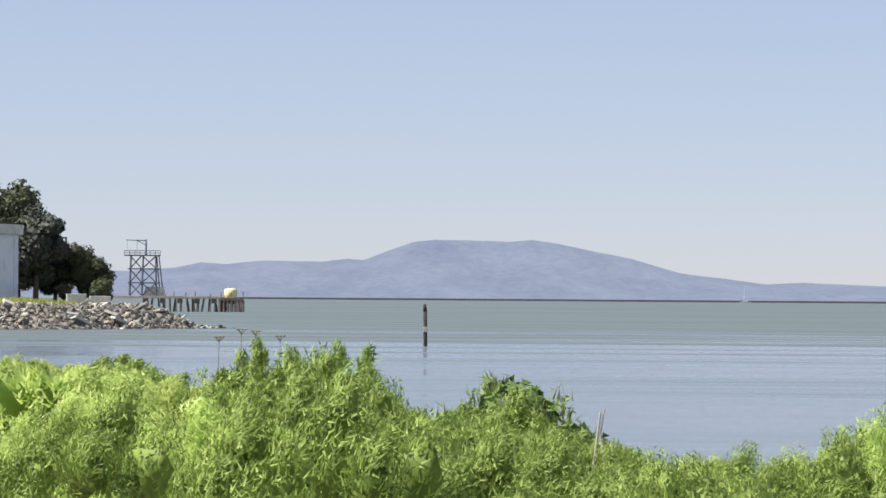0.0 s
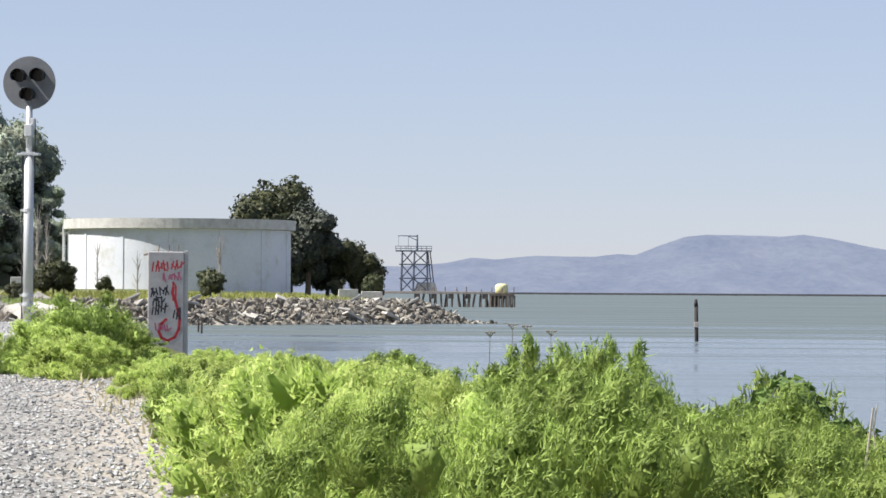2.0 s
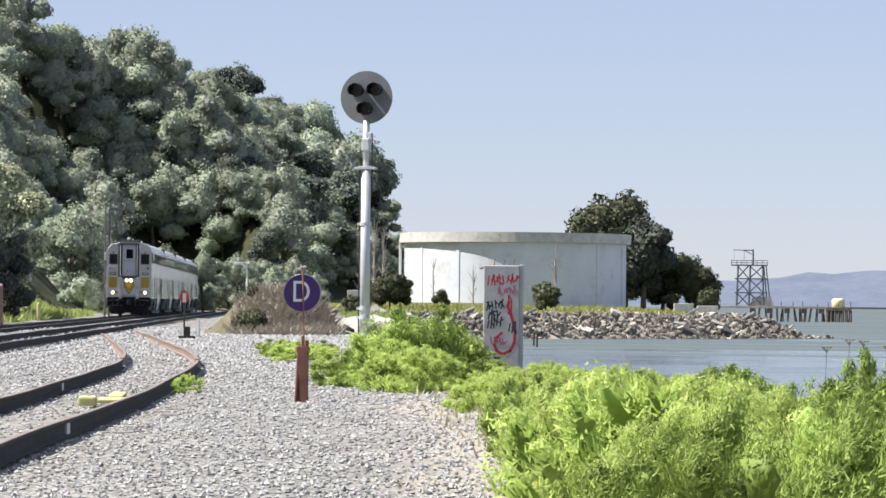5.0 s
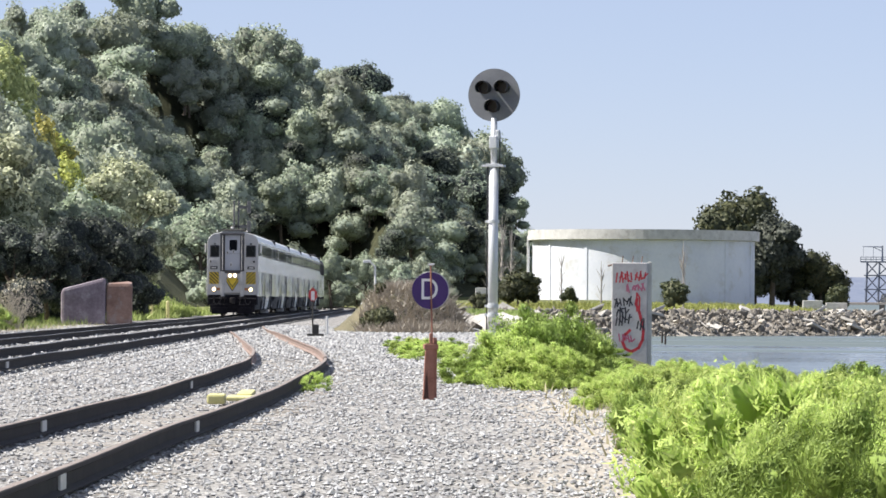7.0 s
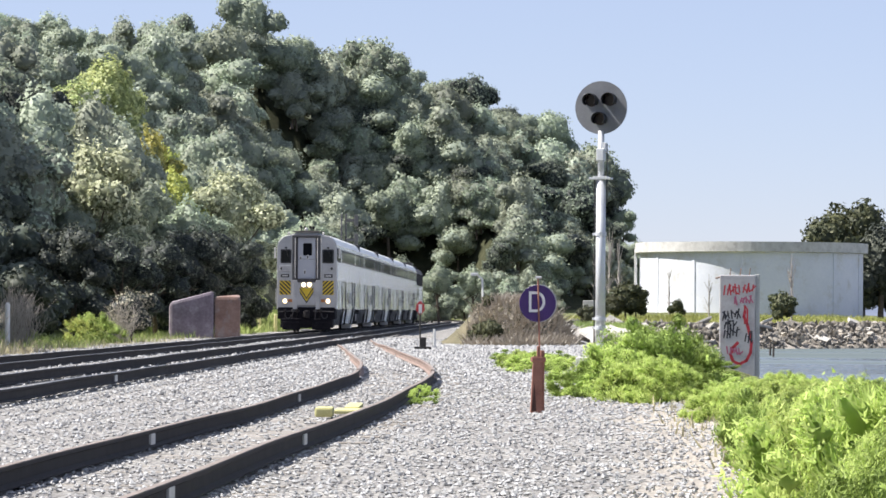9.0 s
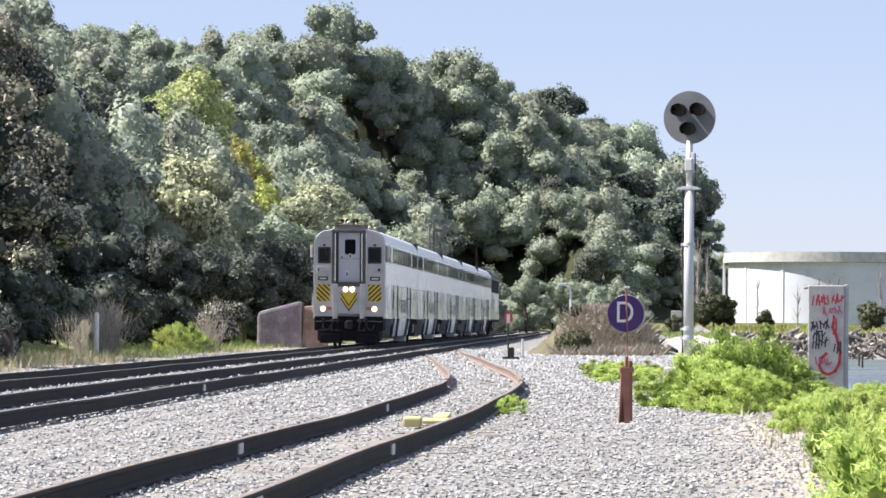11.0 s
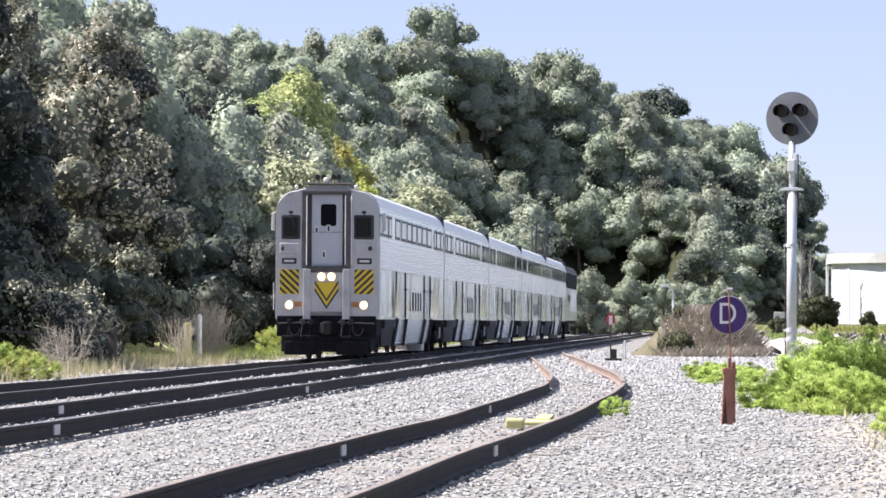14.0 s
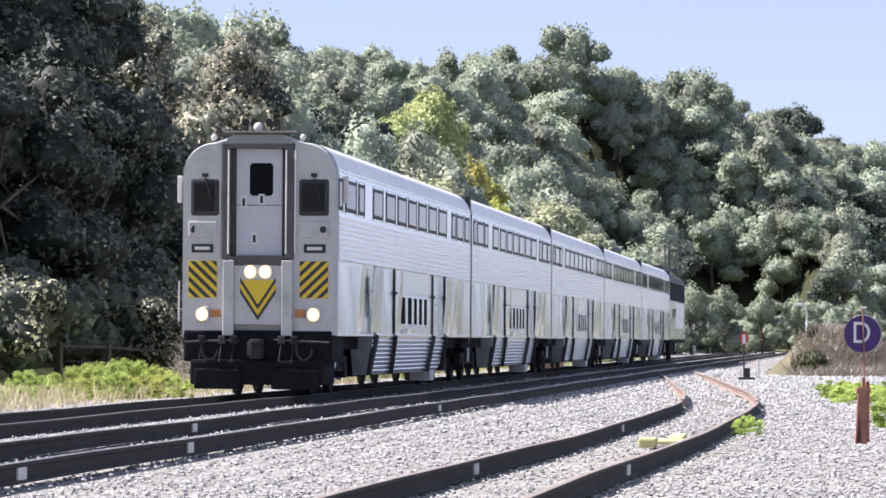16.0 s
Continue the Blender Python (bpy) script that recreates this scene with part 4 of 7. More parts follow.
def place(first, used, az, d, z=None, scale=1.0, turn=0.0, label="", stretch=1.0):
    """Puts the first of a kind, then copies of it, on the ground."""
    p = polar(az, d)
    gz = ground_z(p.x, p.y) if z is None else z
    m = pose(p.x, p.y, gz, 0, 0, turn)
    if first in used:
        o = copy_thing(first, m)
    else:
        used.add(first)
        o = first
        o.matrix_basis = m
    o.scale = (scale, scale, scale * stretch)
    if label:
        o["label"] = label
    return o


def top_scale(az, d, el, height):
    """The scale at which a tree of that height reaches an elevation."""
    p = polar(az, d)
    return (EYE + d * math.tan(radians(el)) - ground_z(p.x, p.y)) / height


def build_hill_trees():
    used = set()
    grp = "trees on the hill"
    kinds = [
        make_tree("oak_tree", "rounded dark green oak on the wooded hillside", 11, 8.5, 8.5, LEAVES["oak"], BARK, 2000, 0.2, 4, low=0.14, group=grp, core=CORES["oak"]),
        make_tree("bay_tree", "grey-green bushy tree on the wooded hillside", 12, 8.0, 7.5, LEAVES["grey"], BARK, 2000, 0.2, 5, low=0.14, group=grp, core=CORES["grey"]),
        make_tree("oak_tree", "broad dark green oak on the wooded hillside", 13, 7.5, 9.5, LEAVES["oak"], BARK, 2000, 0.2, 4, low=0.16, group=grp, core=CORES["oak"]),
        make_tree("bay_tree", "tall narrow green tree on the wooded hillside", 14, 10.0, 6.5, LEAVES["grey"], BARK, 2000, 0.2, 5, low=0.2, group=grp, core=CORES["grey"], depth=0.38),
        make_tree("olive_tree", "olive green rounded tree on the wooded hillside", 15, 8.0, 8.0, LEAVES["oak"], BARK, 2000, 0.2, 4, low=0.14, group=grp, core=CORES["oak"], bumps=40),
    ]
    # darker oak copies, commoner toward the right: the hill's shadow sides in colour
    sombre = [make_tree("live_oak", "rounded tree in shade-darkened green on the wooded hillside", 17 + k, 8.5, 8.5 - k, LEAVES["deep"], BARK, 2000, 0.2, 4, low=0.14, group=grp, core=CORES["dark"]) for k in range(2)]
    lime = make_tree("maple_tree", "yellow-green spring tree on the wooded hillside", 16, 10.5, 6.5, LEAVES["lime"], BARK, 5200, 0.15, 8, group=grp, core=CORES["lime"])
    rng = random.Random(21)
    n = 0
    az = 10.6

    def ground_el(a, d):
        p = polar(a, d)
        return math.degrees(math.atan2(ground_z(p.x, p.y) - EYE, d))

    def on_line(a, d):
        p = polar(a, d)
        return ground_z(p.x, p.y) < 3.0 and abs(p.dot(N) - LINE_C - far_bend(p.dot(U))) < 8.5

    # rows from the foot of the hill to its ridge
    while az < 26.5:
        span = max(2, int(1 + lerp(SKYLINE, az) * 1.9))
        for k in range(span):
            u = (k + rng.uniform(0.15, 0.85)) / span if k < span - 1 else 0.985
            a = az + rng.uniform(-0.2, 0.2)
            want = 0.02 + u * max(ground_el(a, 558), 0.0)
            d = 190.0 if az > 18 else 210.0
            while d < 556 and ground_el(a, d) < want:
                d += 4.0
            if az < 10.9:
                d = rng.uniform(470, 540)
            if 17.6 < a < 19.5 and d < 272 and ground_el(a, d) > 1.5 or 15.1 < a < 16.4 and ground_el(a, d) < 1.2 or on_line(a, d):
                continue
            place(rng.choice(sombre if rng.random() < min(0.5, (15.0 - az) * 0.12) else kinds), used, a, d + rng.uniform(0, 5), None, rng.uniform(0.72, 1.2) * (0.48 + 0.36 * d / 330) * (0.8 if k == span - 1 else 1.0), rng.uniform(0, 360), stretch=rng.uniform(0.85, 1.15))
            n += 1
        if az > 11.5:
            place(rng.choice(kinds), used, az + 0.22, 556, None, rng.uniform(0.6, 0.82), rng.uniform(0, 360), stretch=0.9)
        az += 0.5
    # smaller trees along the foot of the hill, clear of the line
    for k in range(46):
        q = 262 + k * 4.6 + rng.uniform(-3, 3)
        p = sc(q, min(hill_foot(q), LINE_C + far_bend(q) - 9.5) - rng.uniform(0.0, 7.0))
        a, d = math.degrees(math.atan2(-p.x, p.y)), p.length
        if a < 15.1:
            place(rng.choice(kinds), used, a, d, None, rng.uniform(0.45, 0.75), rng.uniform(0, 360))
    # trees on the flanks of the cutting
    for k in range(80):
        p = sc(rng.uniform(330, 515), rng.uniform(-62, -18))
        a, d = math.degrees(math.atan2(-p.x, p.y)), p.length
        if 12.6 < a < 16.6 and ground_z(p.x, p.y) > 2.5:
            place(rng.choice(kinds), used, a, d, None, rng.uniform(0.55, 0.8), rng.uniform(0, 360))
    # the low end of the hill behind the tank
    a = 10.12
    while a < 15.0:
        for el in (0.15, 0.55, 0.95, 1.4, 1.9) if a < 11.9 else (0.5, 1.0, 1.5, 2.0, 2.5):
            d = 330.0
            while d < 556 and ground_el(a, d) < el:
                d += 4.0
            if d < 552 and not on_line(a, d):
                place(rng.choice(sombre + kinds), used, a + rng.uniform(-0.06, 0.06), d, None, rng.uniform(0.45, 0.65) if a < 11.9 else rng.uniform(0.6, 0.85), rng.uniform(0, 360))
        a += 0.17 if a < 11.9 else 0.3
    for a, d, e, w in ((18.35, 268, 4.1, 1.0), (18.85, 262, 3.7, 0.9), (18.6, 255, 3.1, 0.9)):
        place(lime, used, a, d, None, top_scale(a, d, e, 10.5), a * 40)
    return used


def build_trackside_trees():
    used = set()
    grp = "trackside trees"
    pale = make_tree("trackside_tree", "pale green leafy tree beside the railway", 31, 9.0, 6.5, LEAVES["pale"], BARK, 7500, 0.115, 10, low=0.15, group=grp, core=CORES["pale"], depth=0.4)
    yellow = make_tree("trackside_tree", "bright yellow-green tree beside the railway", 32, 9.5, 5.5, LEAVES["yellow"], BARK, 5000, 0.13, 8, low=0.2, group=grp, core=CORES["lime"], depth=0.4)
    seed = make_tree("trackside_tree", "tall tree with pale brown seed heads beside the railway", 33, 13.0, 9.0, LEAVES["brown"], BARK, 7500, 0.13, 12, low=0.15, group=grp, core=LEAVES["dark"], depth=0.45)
    dark = make_tree("trackside_tree", "large oak beside the railway, shade toned into its dark leaves", 34, 13.0, 10.0, LEAVES["dark"], BARK, 7500, 0.14, 12, low=0.1, group=grp, core=CORES["dark"], depth=0.4)
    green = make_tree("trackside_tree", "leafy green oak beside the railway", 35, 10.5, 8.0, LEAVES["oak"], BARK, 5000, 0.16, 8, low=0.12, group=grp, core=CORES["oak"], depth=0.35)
    hi = {pale: 9.0, yellow: 9.5, seed: 13.0, dark: 13.0, green: 10.5}
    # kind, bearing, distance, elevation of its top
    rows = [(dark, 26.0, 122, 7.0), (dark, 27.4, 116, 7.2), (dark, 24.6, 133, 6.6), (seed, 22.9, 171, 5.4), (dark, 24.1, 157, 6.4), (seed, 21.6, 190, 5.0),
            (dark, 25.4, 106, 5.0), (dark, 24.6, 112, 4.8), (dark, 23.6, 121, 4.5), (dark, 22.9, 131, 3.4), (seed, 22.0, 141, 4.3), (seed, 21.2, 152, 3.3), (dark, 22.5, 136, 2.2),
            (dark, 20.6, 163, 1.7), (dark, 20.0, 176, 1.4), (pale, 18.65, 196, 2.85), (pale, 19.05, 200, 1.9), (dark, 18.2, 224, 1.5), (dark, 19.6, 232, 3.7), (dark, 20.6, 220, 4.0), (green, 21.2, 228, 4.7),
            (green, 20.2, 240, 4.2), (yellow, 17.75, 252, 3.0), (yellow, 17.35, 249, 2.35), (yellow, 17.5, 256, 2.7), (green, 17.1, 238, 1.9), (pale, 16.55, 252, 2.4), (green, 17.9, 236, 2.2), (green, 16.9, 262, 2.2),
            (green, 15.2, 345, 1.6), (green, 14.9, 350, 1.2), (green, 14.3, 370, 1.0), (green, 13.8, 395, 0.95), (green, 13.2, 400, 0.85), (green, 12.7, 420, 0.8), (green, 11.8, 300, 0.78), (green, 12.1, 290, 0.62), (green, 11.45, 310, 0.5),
            # low dark oaks stand in for the shaded zone under the pale trees
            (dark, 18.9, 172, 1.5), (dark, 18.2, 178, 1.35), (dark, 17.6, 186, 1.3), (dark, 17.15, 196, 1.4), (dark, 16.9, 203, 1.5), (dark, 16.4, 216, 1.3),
            # unseen oaks past the left edge of view, added to shade the verge trees
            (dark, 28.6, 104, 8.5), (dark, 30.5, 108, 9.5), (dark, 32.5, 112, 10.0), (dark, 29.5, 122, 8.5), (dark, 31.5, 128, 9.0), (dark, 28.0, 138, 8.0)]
    rng = random.Random(8)
    for f, az, d, el in rows:
        k = top_scale(az, d, el, hi[f])
        place(f, used, az, d, None, k, rng.uniform(0, 360))


def build_point_trees():
    used = set()
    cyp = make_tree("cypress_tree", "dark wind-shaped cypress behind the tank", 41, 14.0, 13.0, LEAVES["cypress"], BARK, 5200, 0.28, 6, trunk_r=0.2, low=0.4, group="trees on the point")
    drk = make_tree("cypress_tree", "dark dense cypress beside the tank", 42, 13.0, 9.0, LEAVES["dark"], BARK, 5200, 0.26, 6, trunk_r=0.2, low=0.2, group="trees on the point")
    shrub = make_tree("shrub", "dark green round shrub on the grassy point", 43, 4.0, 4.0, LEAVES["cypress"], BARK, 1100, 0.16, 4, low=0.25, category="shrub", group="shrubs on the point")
    for f, az, d, el, h in ((cyp, 7.05, 452, 1.76, 14), (drk, 6.35, 446, 1.46, 13), (drk, 6.62, 450, 1.3, 13), (cyp, 5.62, 450, 0.8, 14), (drk, 6.05, 455, 0.95, 13), (drk, 5.5, 452, 0.45, 13),
                            (shrub, 10.28, 380, 0.5, 4), (shrub, 10.12, 380, 0.42, 4), (shrub, 9.48, 390, 0.22, 4), (shrub, 7.88, 385, 0.36, 4), (shrub, 10.45, 378, 0.3, 4), (shrub, 5.9, 425, 0.2, 4), (shrub, 5.3, 440, 0.3, 4), (shrub, 12.45, 151, 0.12, 4), (shrub, 12.62, 153, -0.05, 4), (shrub, 12.3, 153.5, 0.3, 4), (shrub, 12.75, 155, -0.2, 4), (shrub, 11.75, 154, 0.25, 4), (shrub, 12.55, 149, -0.15, 4), (shrub, 12.4, 148.5, -0.1, 4), (shrub, 12.68, 149.5, -0.35, 4), (shrub, 10.9, 330, 0.12, 4), (shrub, 10.7, 320, 0.05, 4)):
        place(f, used, az, d, None, max(0.15, top_scale(az, d, el, h)), az * 77)
    foot = make_tree("shrub", "grey-green round shrub at the foot of the hill", 44, 4.0, 4.4, LEAVES["grey"], BARK, 1000, 0.15, 4, low=0.25, category="shrub", group="shrubs by the hill")
    shade = make_tree("shrub", "leafy shrub behind the verge, toned dark for shade", 45, 4.0, 4.6, LEAVES["dark"], BARK, 900, 0.16, 4, low=0.25, category="shrub", group="shrubs by the hill")
    rng = random.Random(31)
    for k in range(60):
        az = rng.uniform(12.3, 17.5)
        if 15.1 < az < 16.4:
            continue
        d = 200.0
        while d < 450:
            p = polar(az, d)
            if hill_foot(p.dot(U)) > p.dot(N):
                break
            d += 4
        place(foot, used, az, d + rng.uniform(0, 26), None, rng.uniform(0.6, 1.25), rng.uniform(0, 360), "grey-green round shrub at the foot of the hill")
    for k in range(42):
        p = sc(rng.uniform(75, 215), rng.uniform(-32, -24.5))
        az, d = math.degrees(math.atan2(-p.x, p.y)), p.length
        place(shade, used, az, d, None, rng.uniform(0.55, 1.05), rng.uniform(0, 360), "leafy shrub behind the verge, toned dark for shade")
    for k in range(60):
        p = sc(rng.uniform(75, 225), rng.uniform(-24.0, -21.8))
        az, d = math.degrees(math.atan2(-p.x, p.y)), p.length
        place(shade, used, az, d, None, rng.uniform(0.45, 0.8), rng.uniform(0, 360))
    # bare poplars: bundles of fine upright twigs
    twig = surface("bare_twig", (0.3, 0.27, 0.25), (0.46, 0.42, 0.39), 3, 20, 0.9)
    rng = random.Random(3)
    for az, d, el, n in ((10.55, 400, 1.3, 40), (10.4, 395, 1.15, 36), (10.75, 405, 1.05, 36), (7.72, 390, 0.95, 34), (9.62, 392, 0.72, 20), (9.0, 392, 0.6, 14), (8.6, 392, 0.62, 14)):
        p = polar(az, d)
        gz = ground_z(p.x, p.y)
        h = EYE + d * math.tan(radians(el)) - gz
        t = thing("bare_poplar", "leafless pale grey poplar with upright twigs", "tree", pose(p.x, p.y, gz), "bare poplars")
        bm = bmesh.new()
        tube(bm, (0, 0, -0.3), (0, 0, h), 0.12, 0.02, 6)
        part("trunk", bm, twig, t)
        bm = bmesh.new()
        for k in range(n):
            z = rng.uniform(0.08, 0.75) * h
            a = rng.uniform(0, 6.28)
            r = rng.uniform(0.3, 1.0) * (1 - z / h * 0.6)
            tube(bm, (0, 0, z), (math.cos(a) * r, math.sin(a) * r, z + rng.uniform(0.12, 0.3) * h), 0.04, 0.012, 4)
        part("crown", bm, twig, t)


def make_fennel(seed, leaf, w=1.0, plumes=36, per=150, fine=False, label="feathery bright green fennel on the bank"):
    """A fennel bush one metre high: stems that end in soft plumes of thread-like leaves."""
    rng = np.random.default_rng(seed)
    t = thing("fennel_bush", label, "bush", group="fennel on the bank")
    bm = bmesh.new()
    tube(bm, (0, 0, 0), (0.04, 0.02, 0.6), 0.012, 0.006, 6)
    part("stem", bm, leaf, t)
    P, D, W = [], [], []
    ball = ICO_PUFF
    for k in range(plumes):
        a, r = rng.uniform(0, 2 * math.pi), math.sqrt(rng.uniform(0, 1)) * w * 0.5
        top = (0.42 + 0.58 * math.sqrt(max(0.0, 1 - (r / (w * 0.56)) ** 2))) * rng.uniform(0.68, 1.04)
        rad = rng.uniform(0.075, 0.165)
        if k % 3 == 0:                # low outer plumes down to the ground
            r = w * rng.uniform(0.3, 0.52)
            top = rng.uniform(0.16, 0.42)
        e = rng.normal(0, 1, (per, 3))
        e[:, 2] = np.abs(e[:, 2]) * 1.2 - 0.45
        e /= np.linalg.norm(e, axis=1, keepdims=True)
        # a puff drawn out to a soft tip, bent downwind
        reach = rng.uniform(0.35, 1.0, (per, 1)) ** 0.6
        q = e * rad * reach * np.array((1, 1, 1.5))
        q[:, 0] += np.maximum(q[:, 2], 0) * 0.45
        P.append(np.array((r * math.cos(a), r * math.sin(a), top - rad * 1.2)) + q)
        D.append(e)
        g = ball[0]
        core = g * rad * 0.4 * (1 + rng.normal(0, 0.3, (len(g), 1))) * np.array((1, 1, 1.5))
        core[:, 0] += np.maximum(core[:, 2], 0) * 0.45
        W.append(np.array((r * math.cos(a), r * math.sin(a), top - rad * 1.2)) + core)
    P, E = np.concatenate(P), np.concatenate(D)
    n = len(P)
    # fine threads that sweep up over each plume and fray at its tip
    D = np.array((0.25, 0, 0.9)) + rng.normal(0, 0.5, (n, 3))
    D -= (D * E).sum(axis=1, keepdims=True) * E
    D /= np.linalg.norm(D, axis=1, keepdims=True) + 1e-9
    D += E * rng.uniform(0.1, 0.6, (n, 1))
    D /= np.linalg.norm(D, axis=1, keepdims=True) + 1e-9
    D *= rng.uniform(0.024, 0.055, (n, 1)) * (0.95 if fine else 1.35)
    side = np.cross(D, E + rng.normal(0, 0.25, (n, 3)))
    side /= np.linalg.norm(side, axis=1, keepdims=True) + 1e-9
    wd = 0.0042 if fine else 0.0085
    V = np.stack([P - side * wd, P + side * wd, P + D], 1).reshape(-1, 3)
    F = np.arange(len(V)).reshape(-1, 3)
    W, G = np.concatenate(W), np.concatenate([ball[1] + k * len(ball[0]) for k in range(plumes)])
    # bright bushes get darker cores that paint shade into their hollows
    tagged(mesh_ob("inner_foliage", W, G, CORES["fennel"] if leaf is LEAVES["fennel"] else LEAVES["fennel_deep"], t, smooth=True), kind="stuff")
    mesh_ob("foliage", V, F, leaf, t)
    return t


BUSH_TOP = [(-9, -1.55), (-6.9, -1.6), (-6.5, -1.62), (-6.2, -1.85), (-5.9, -1.9), (-5.3, -2.28), (-5.0, -2.3), (-4.6, -2.1), (-4.0, -2.15), (-3.3, -2.3), (-2.8, -2.1), (-2.35, -1.9), (-1.7, -1.8), (-1.5, -1.42), (-1.1, -1.2), (-0.65, -1.27), (-0.5, -1.45), (0.0, -1.52),
            (0.7, -1.35), (1.2, -1.1), (1.6, -0.8), (2.3, -0.68), (3.05, -0.72), (3.15, -0.95), (4.0, -1.12), (4.5, -1.15), (4.65, -1.0), (5.2, -0.9), (5.6, -1.05), (6.4, -0.85), (6.9, -0.85), (7.3, -1.0), (7.7, -0.85), (8.6, -0.98), (9.2, -1.0), (12, -1.0)]


def build_fennel():
    used = set()
    light = [make_fennel(51, LEAVES["fennel"]), make_fennel(52, LEAVES["fennel"], 0.9, 30), make_fennel(53, LEAVES["fennel"], 1.15, 42)]
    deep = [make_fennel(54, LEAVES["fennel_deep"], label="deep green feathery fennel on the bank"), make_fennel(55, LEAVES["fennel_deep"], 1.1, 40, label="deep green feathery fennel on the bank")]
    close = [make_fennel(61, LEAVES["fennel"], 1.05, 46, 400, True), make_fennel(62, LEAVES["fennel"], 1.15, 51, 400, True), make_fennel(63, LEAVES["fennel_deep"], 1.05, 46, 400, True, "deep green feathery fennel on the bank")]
    rng = random.Random(77)
    spots = []
    tries = 0
    while len(spots) < 190 and tries < 9000:
        tries += 1
        s, c = rng.uniform(12.5, 30) if rng.random() < 0.5 else rng.uniform(24, 92), rng.uniform(1.4, 7.6)
        p = sc(s, c)
        az, d = math.degrees(math.atan2(-p.x, p.y)), p.length
        if abs(az + 2.45) < 0.35 and d < 18.9 or az < -7.8 or az > 11.5 or c < 1.5 + 0.013 * s + 0.35 * noise.noise(Vector((s * 0.25, 0, 5))):
            continue
        gap = 0.6 if d < 23 else 0.5 + 0.006 * d
        if any((p - q).length < gap for q, _, _ in spots):
            continue
        spots.append((p, az, d))
    for p, az, d in spots:
        gz = ground_z(p.x, p.y)
        cap = EYE + d * math.tan(radians(lerp(BUSH_TOP, az))) - gz
        h = min(cap * rng.uniform(0.82, 1.01), rng.uniform(0.9, 1.6))
        if h < 0.22:
            continue
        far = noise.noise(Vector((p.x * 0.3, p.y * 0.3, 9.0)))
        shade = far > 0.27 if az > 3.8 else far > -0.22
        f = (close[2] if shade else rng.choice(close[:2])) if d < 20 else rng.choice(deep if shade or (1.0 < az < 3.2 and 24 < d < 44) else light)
        o = place(f, used, az, d, gz - 0.03, 1.0, rng.uniform(0, 360))
        w = max(0.75, min(1.35, h * rng.uniform(0.95, 1.25)))
        o.scale = (w, w, h)
    # the low edge of the bank over the water
    az = -2.85
    while az > -7.7:
        d = rng.uniform(16.4, 19.0)
        p = polar(az, d)
        gz = ground_z(p.x, p.y)
        h = (EYE + d * math.tan(radians(lerp(BUSH_TOP, az))) - gz) * rng.uniform(0.88, 1.0)
        o = place(rng.choice(close[1:]), used, az, d, gz - 0.03, 1.0, rng.uniform(0, 360))
        o.scale = (0.8, 0.8, max(0.25, h))
        az -= 0.42
    # clumps round the foot of the signal
    for az, d, w, h in ((10.95, 60, 1.0, 0.55), (11.1, 61, 0.9, 0.5), (10.6, 59.5, 1.0, 0.6), (10.3, 59, 1.4, 1.05), (10.0, 60, 1.6, 1.45), (9.75, 61, 1.6, 1.5), (9.55, 60, 1.3, 1.15), (9.35, 58, 0.9, 0.6), (10.1, 57, 1.0, 0.7), (9.8, 56.5, 1.1, 0.75), (10.75, 61.5, 1.0, 0.7), (11.9, 88, 1.0, 0.5), (11.7, 84, 1.3, 0.45), (12.0, 92, 1.2, 0.5), (11.5, 90, 1.2, 0.5), (11.3, 86, 1.1, 0.4),
                        (9.2, 66, 1.1, 0.45), (9.0, 70, 1.2, 0.4), (9.1, 84, 1.3, 0.4), (9.3, 95, 1.3, 0.4), (8.95, 64, 1.0, 0.4), (9.35, 74, 1.1, 0.45)):
        o = place(rng.choice(light + deep), used, az, d, None, 1.0, rng.uniform(0, 360))
        o.scale = (w, w, h)
    broad = make_tree("broadleaf_bush", "dark green broadleaf bush among the fennel", 64, 1.2, 1.1, leafy("broad_leaf", (0.07, 0.12, 0.025), (0.15, 0.22, 0.06), 0.1, 0.2, 0.01), BARK, 3200, 0.032, 8, trunk_r=0.08, low=0.1, category="bush", core=CORES["dark"])
    for az, d, w in ((-1.1, 31, 1.0), (-0.85, 31.6, 0.7)):
        p = polar(az, d)
        gz = ground_z(p.x, p.y)
        place(broad, used, az, d, gz - 0.02, (EYE + d * math.tan(radians(lerp(BUSH_TOP, az))) - gz) / 1.15 * w, az * 60)
    for az, d in ((-1.35, 33), (-0.75, 33), (2.0, 36), (2.35, 36.5), (2.7, 36), (3.0, 36.5), (1.7, 36), (5.2, 44), (4.8, 45)):
        p = polar(az, d)
        gz = ground_z(p.x, p.y)
        h = (EYE + d * math.tan(radians(lerp(BUSH_TOP, az))) - gz) * 1.06
        o = place(rng.choice(deep), used, az, d, gz - 0.03, 1.0, rng.uniform(0, 360))
        o.scale = (1.15, 1.15, h)
    # sunlit yellow-green bushes on the far verge
    mustard = make_fennel(57, LEAVES["mustard"], 1.1, 36, 120, False, "yellow-green flowering bush on the sunny verge")
    for az, d, w, h in ((23.15, 106, 1.7, 1.2), (22.85, 107, 1.5, 1.0), (22.6, 108, 1.4, 0.8), (23.5, 107, 1.4, 1.0), (23.9, 104, 1.4, 0.9), (18.55, 148, 1.7, 1.3), (18.75, 147, 1.5, 1.1), (18.35, 150, 1.4, 0.9), (24.6, 100, 1.2, 0.8), (22.95, 102, 1.3, 0.7), (23.3, 101, 1.3, 0.8), (22.4, 104, 1.2, 0.7), (23.7, 99, 1.2, 0.7)):
        k = 0.82 if az > 22 else 1.0
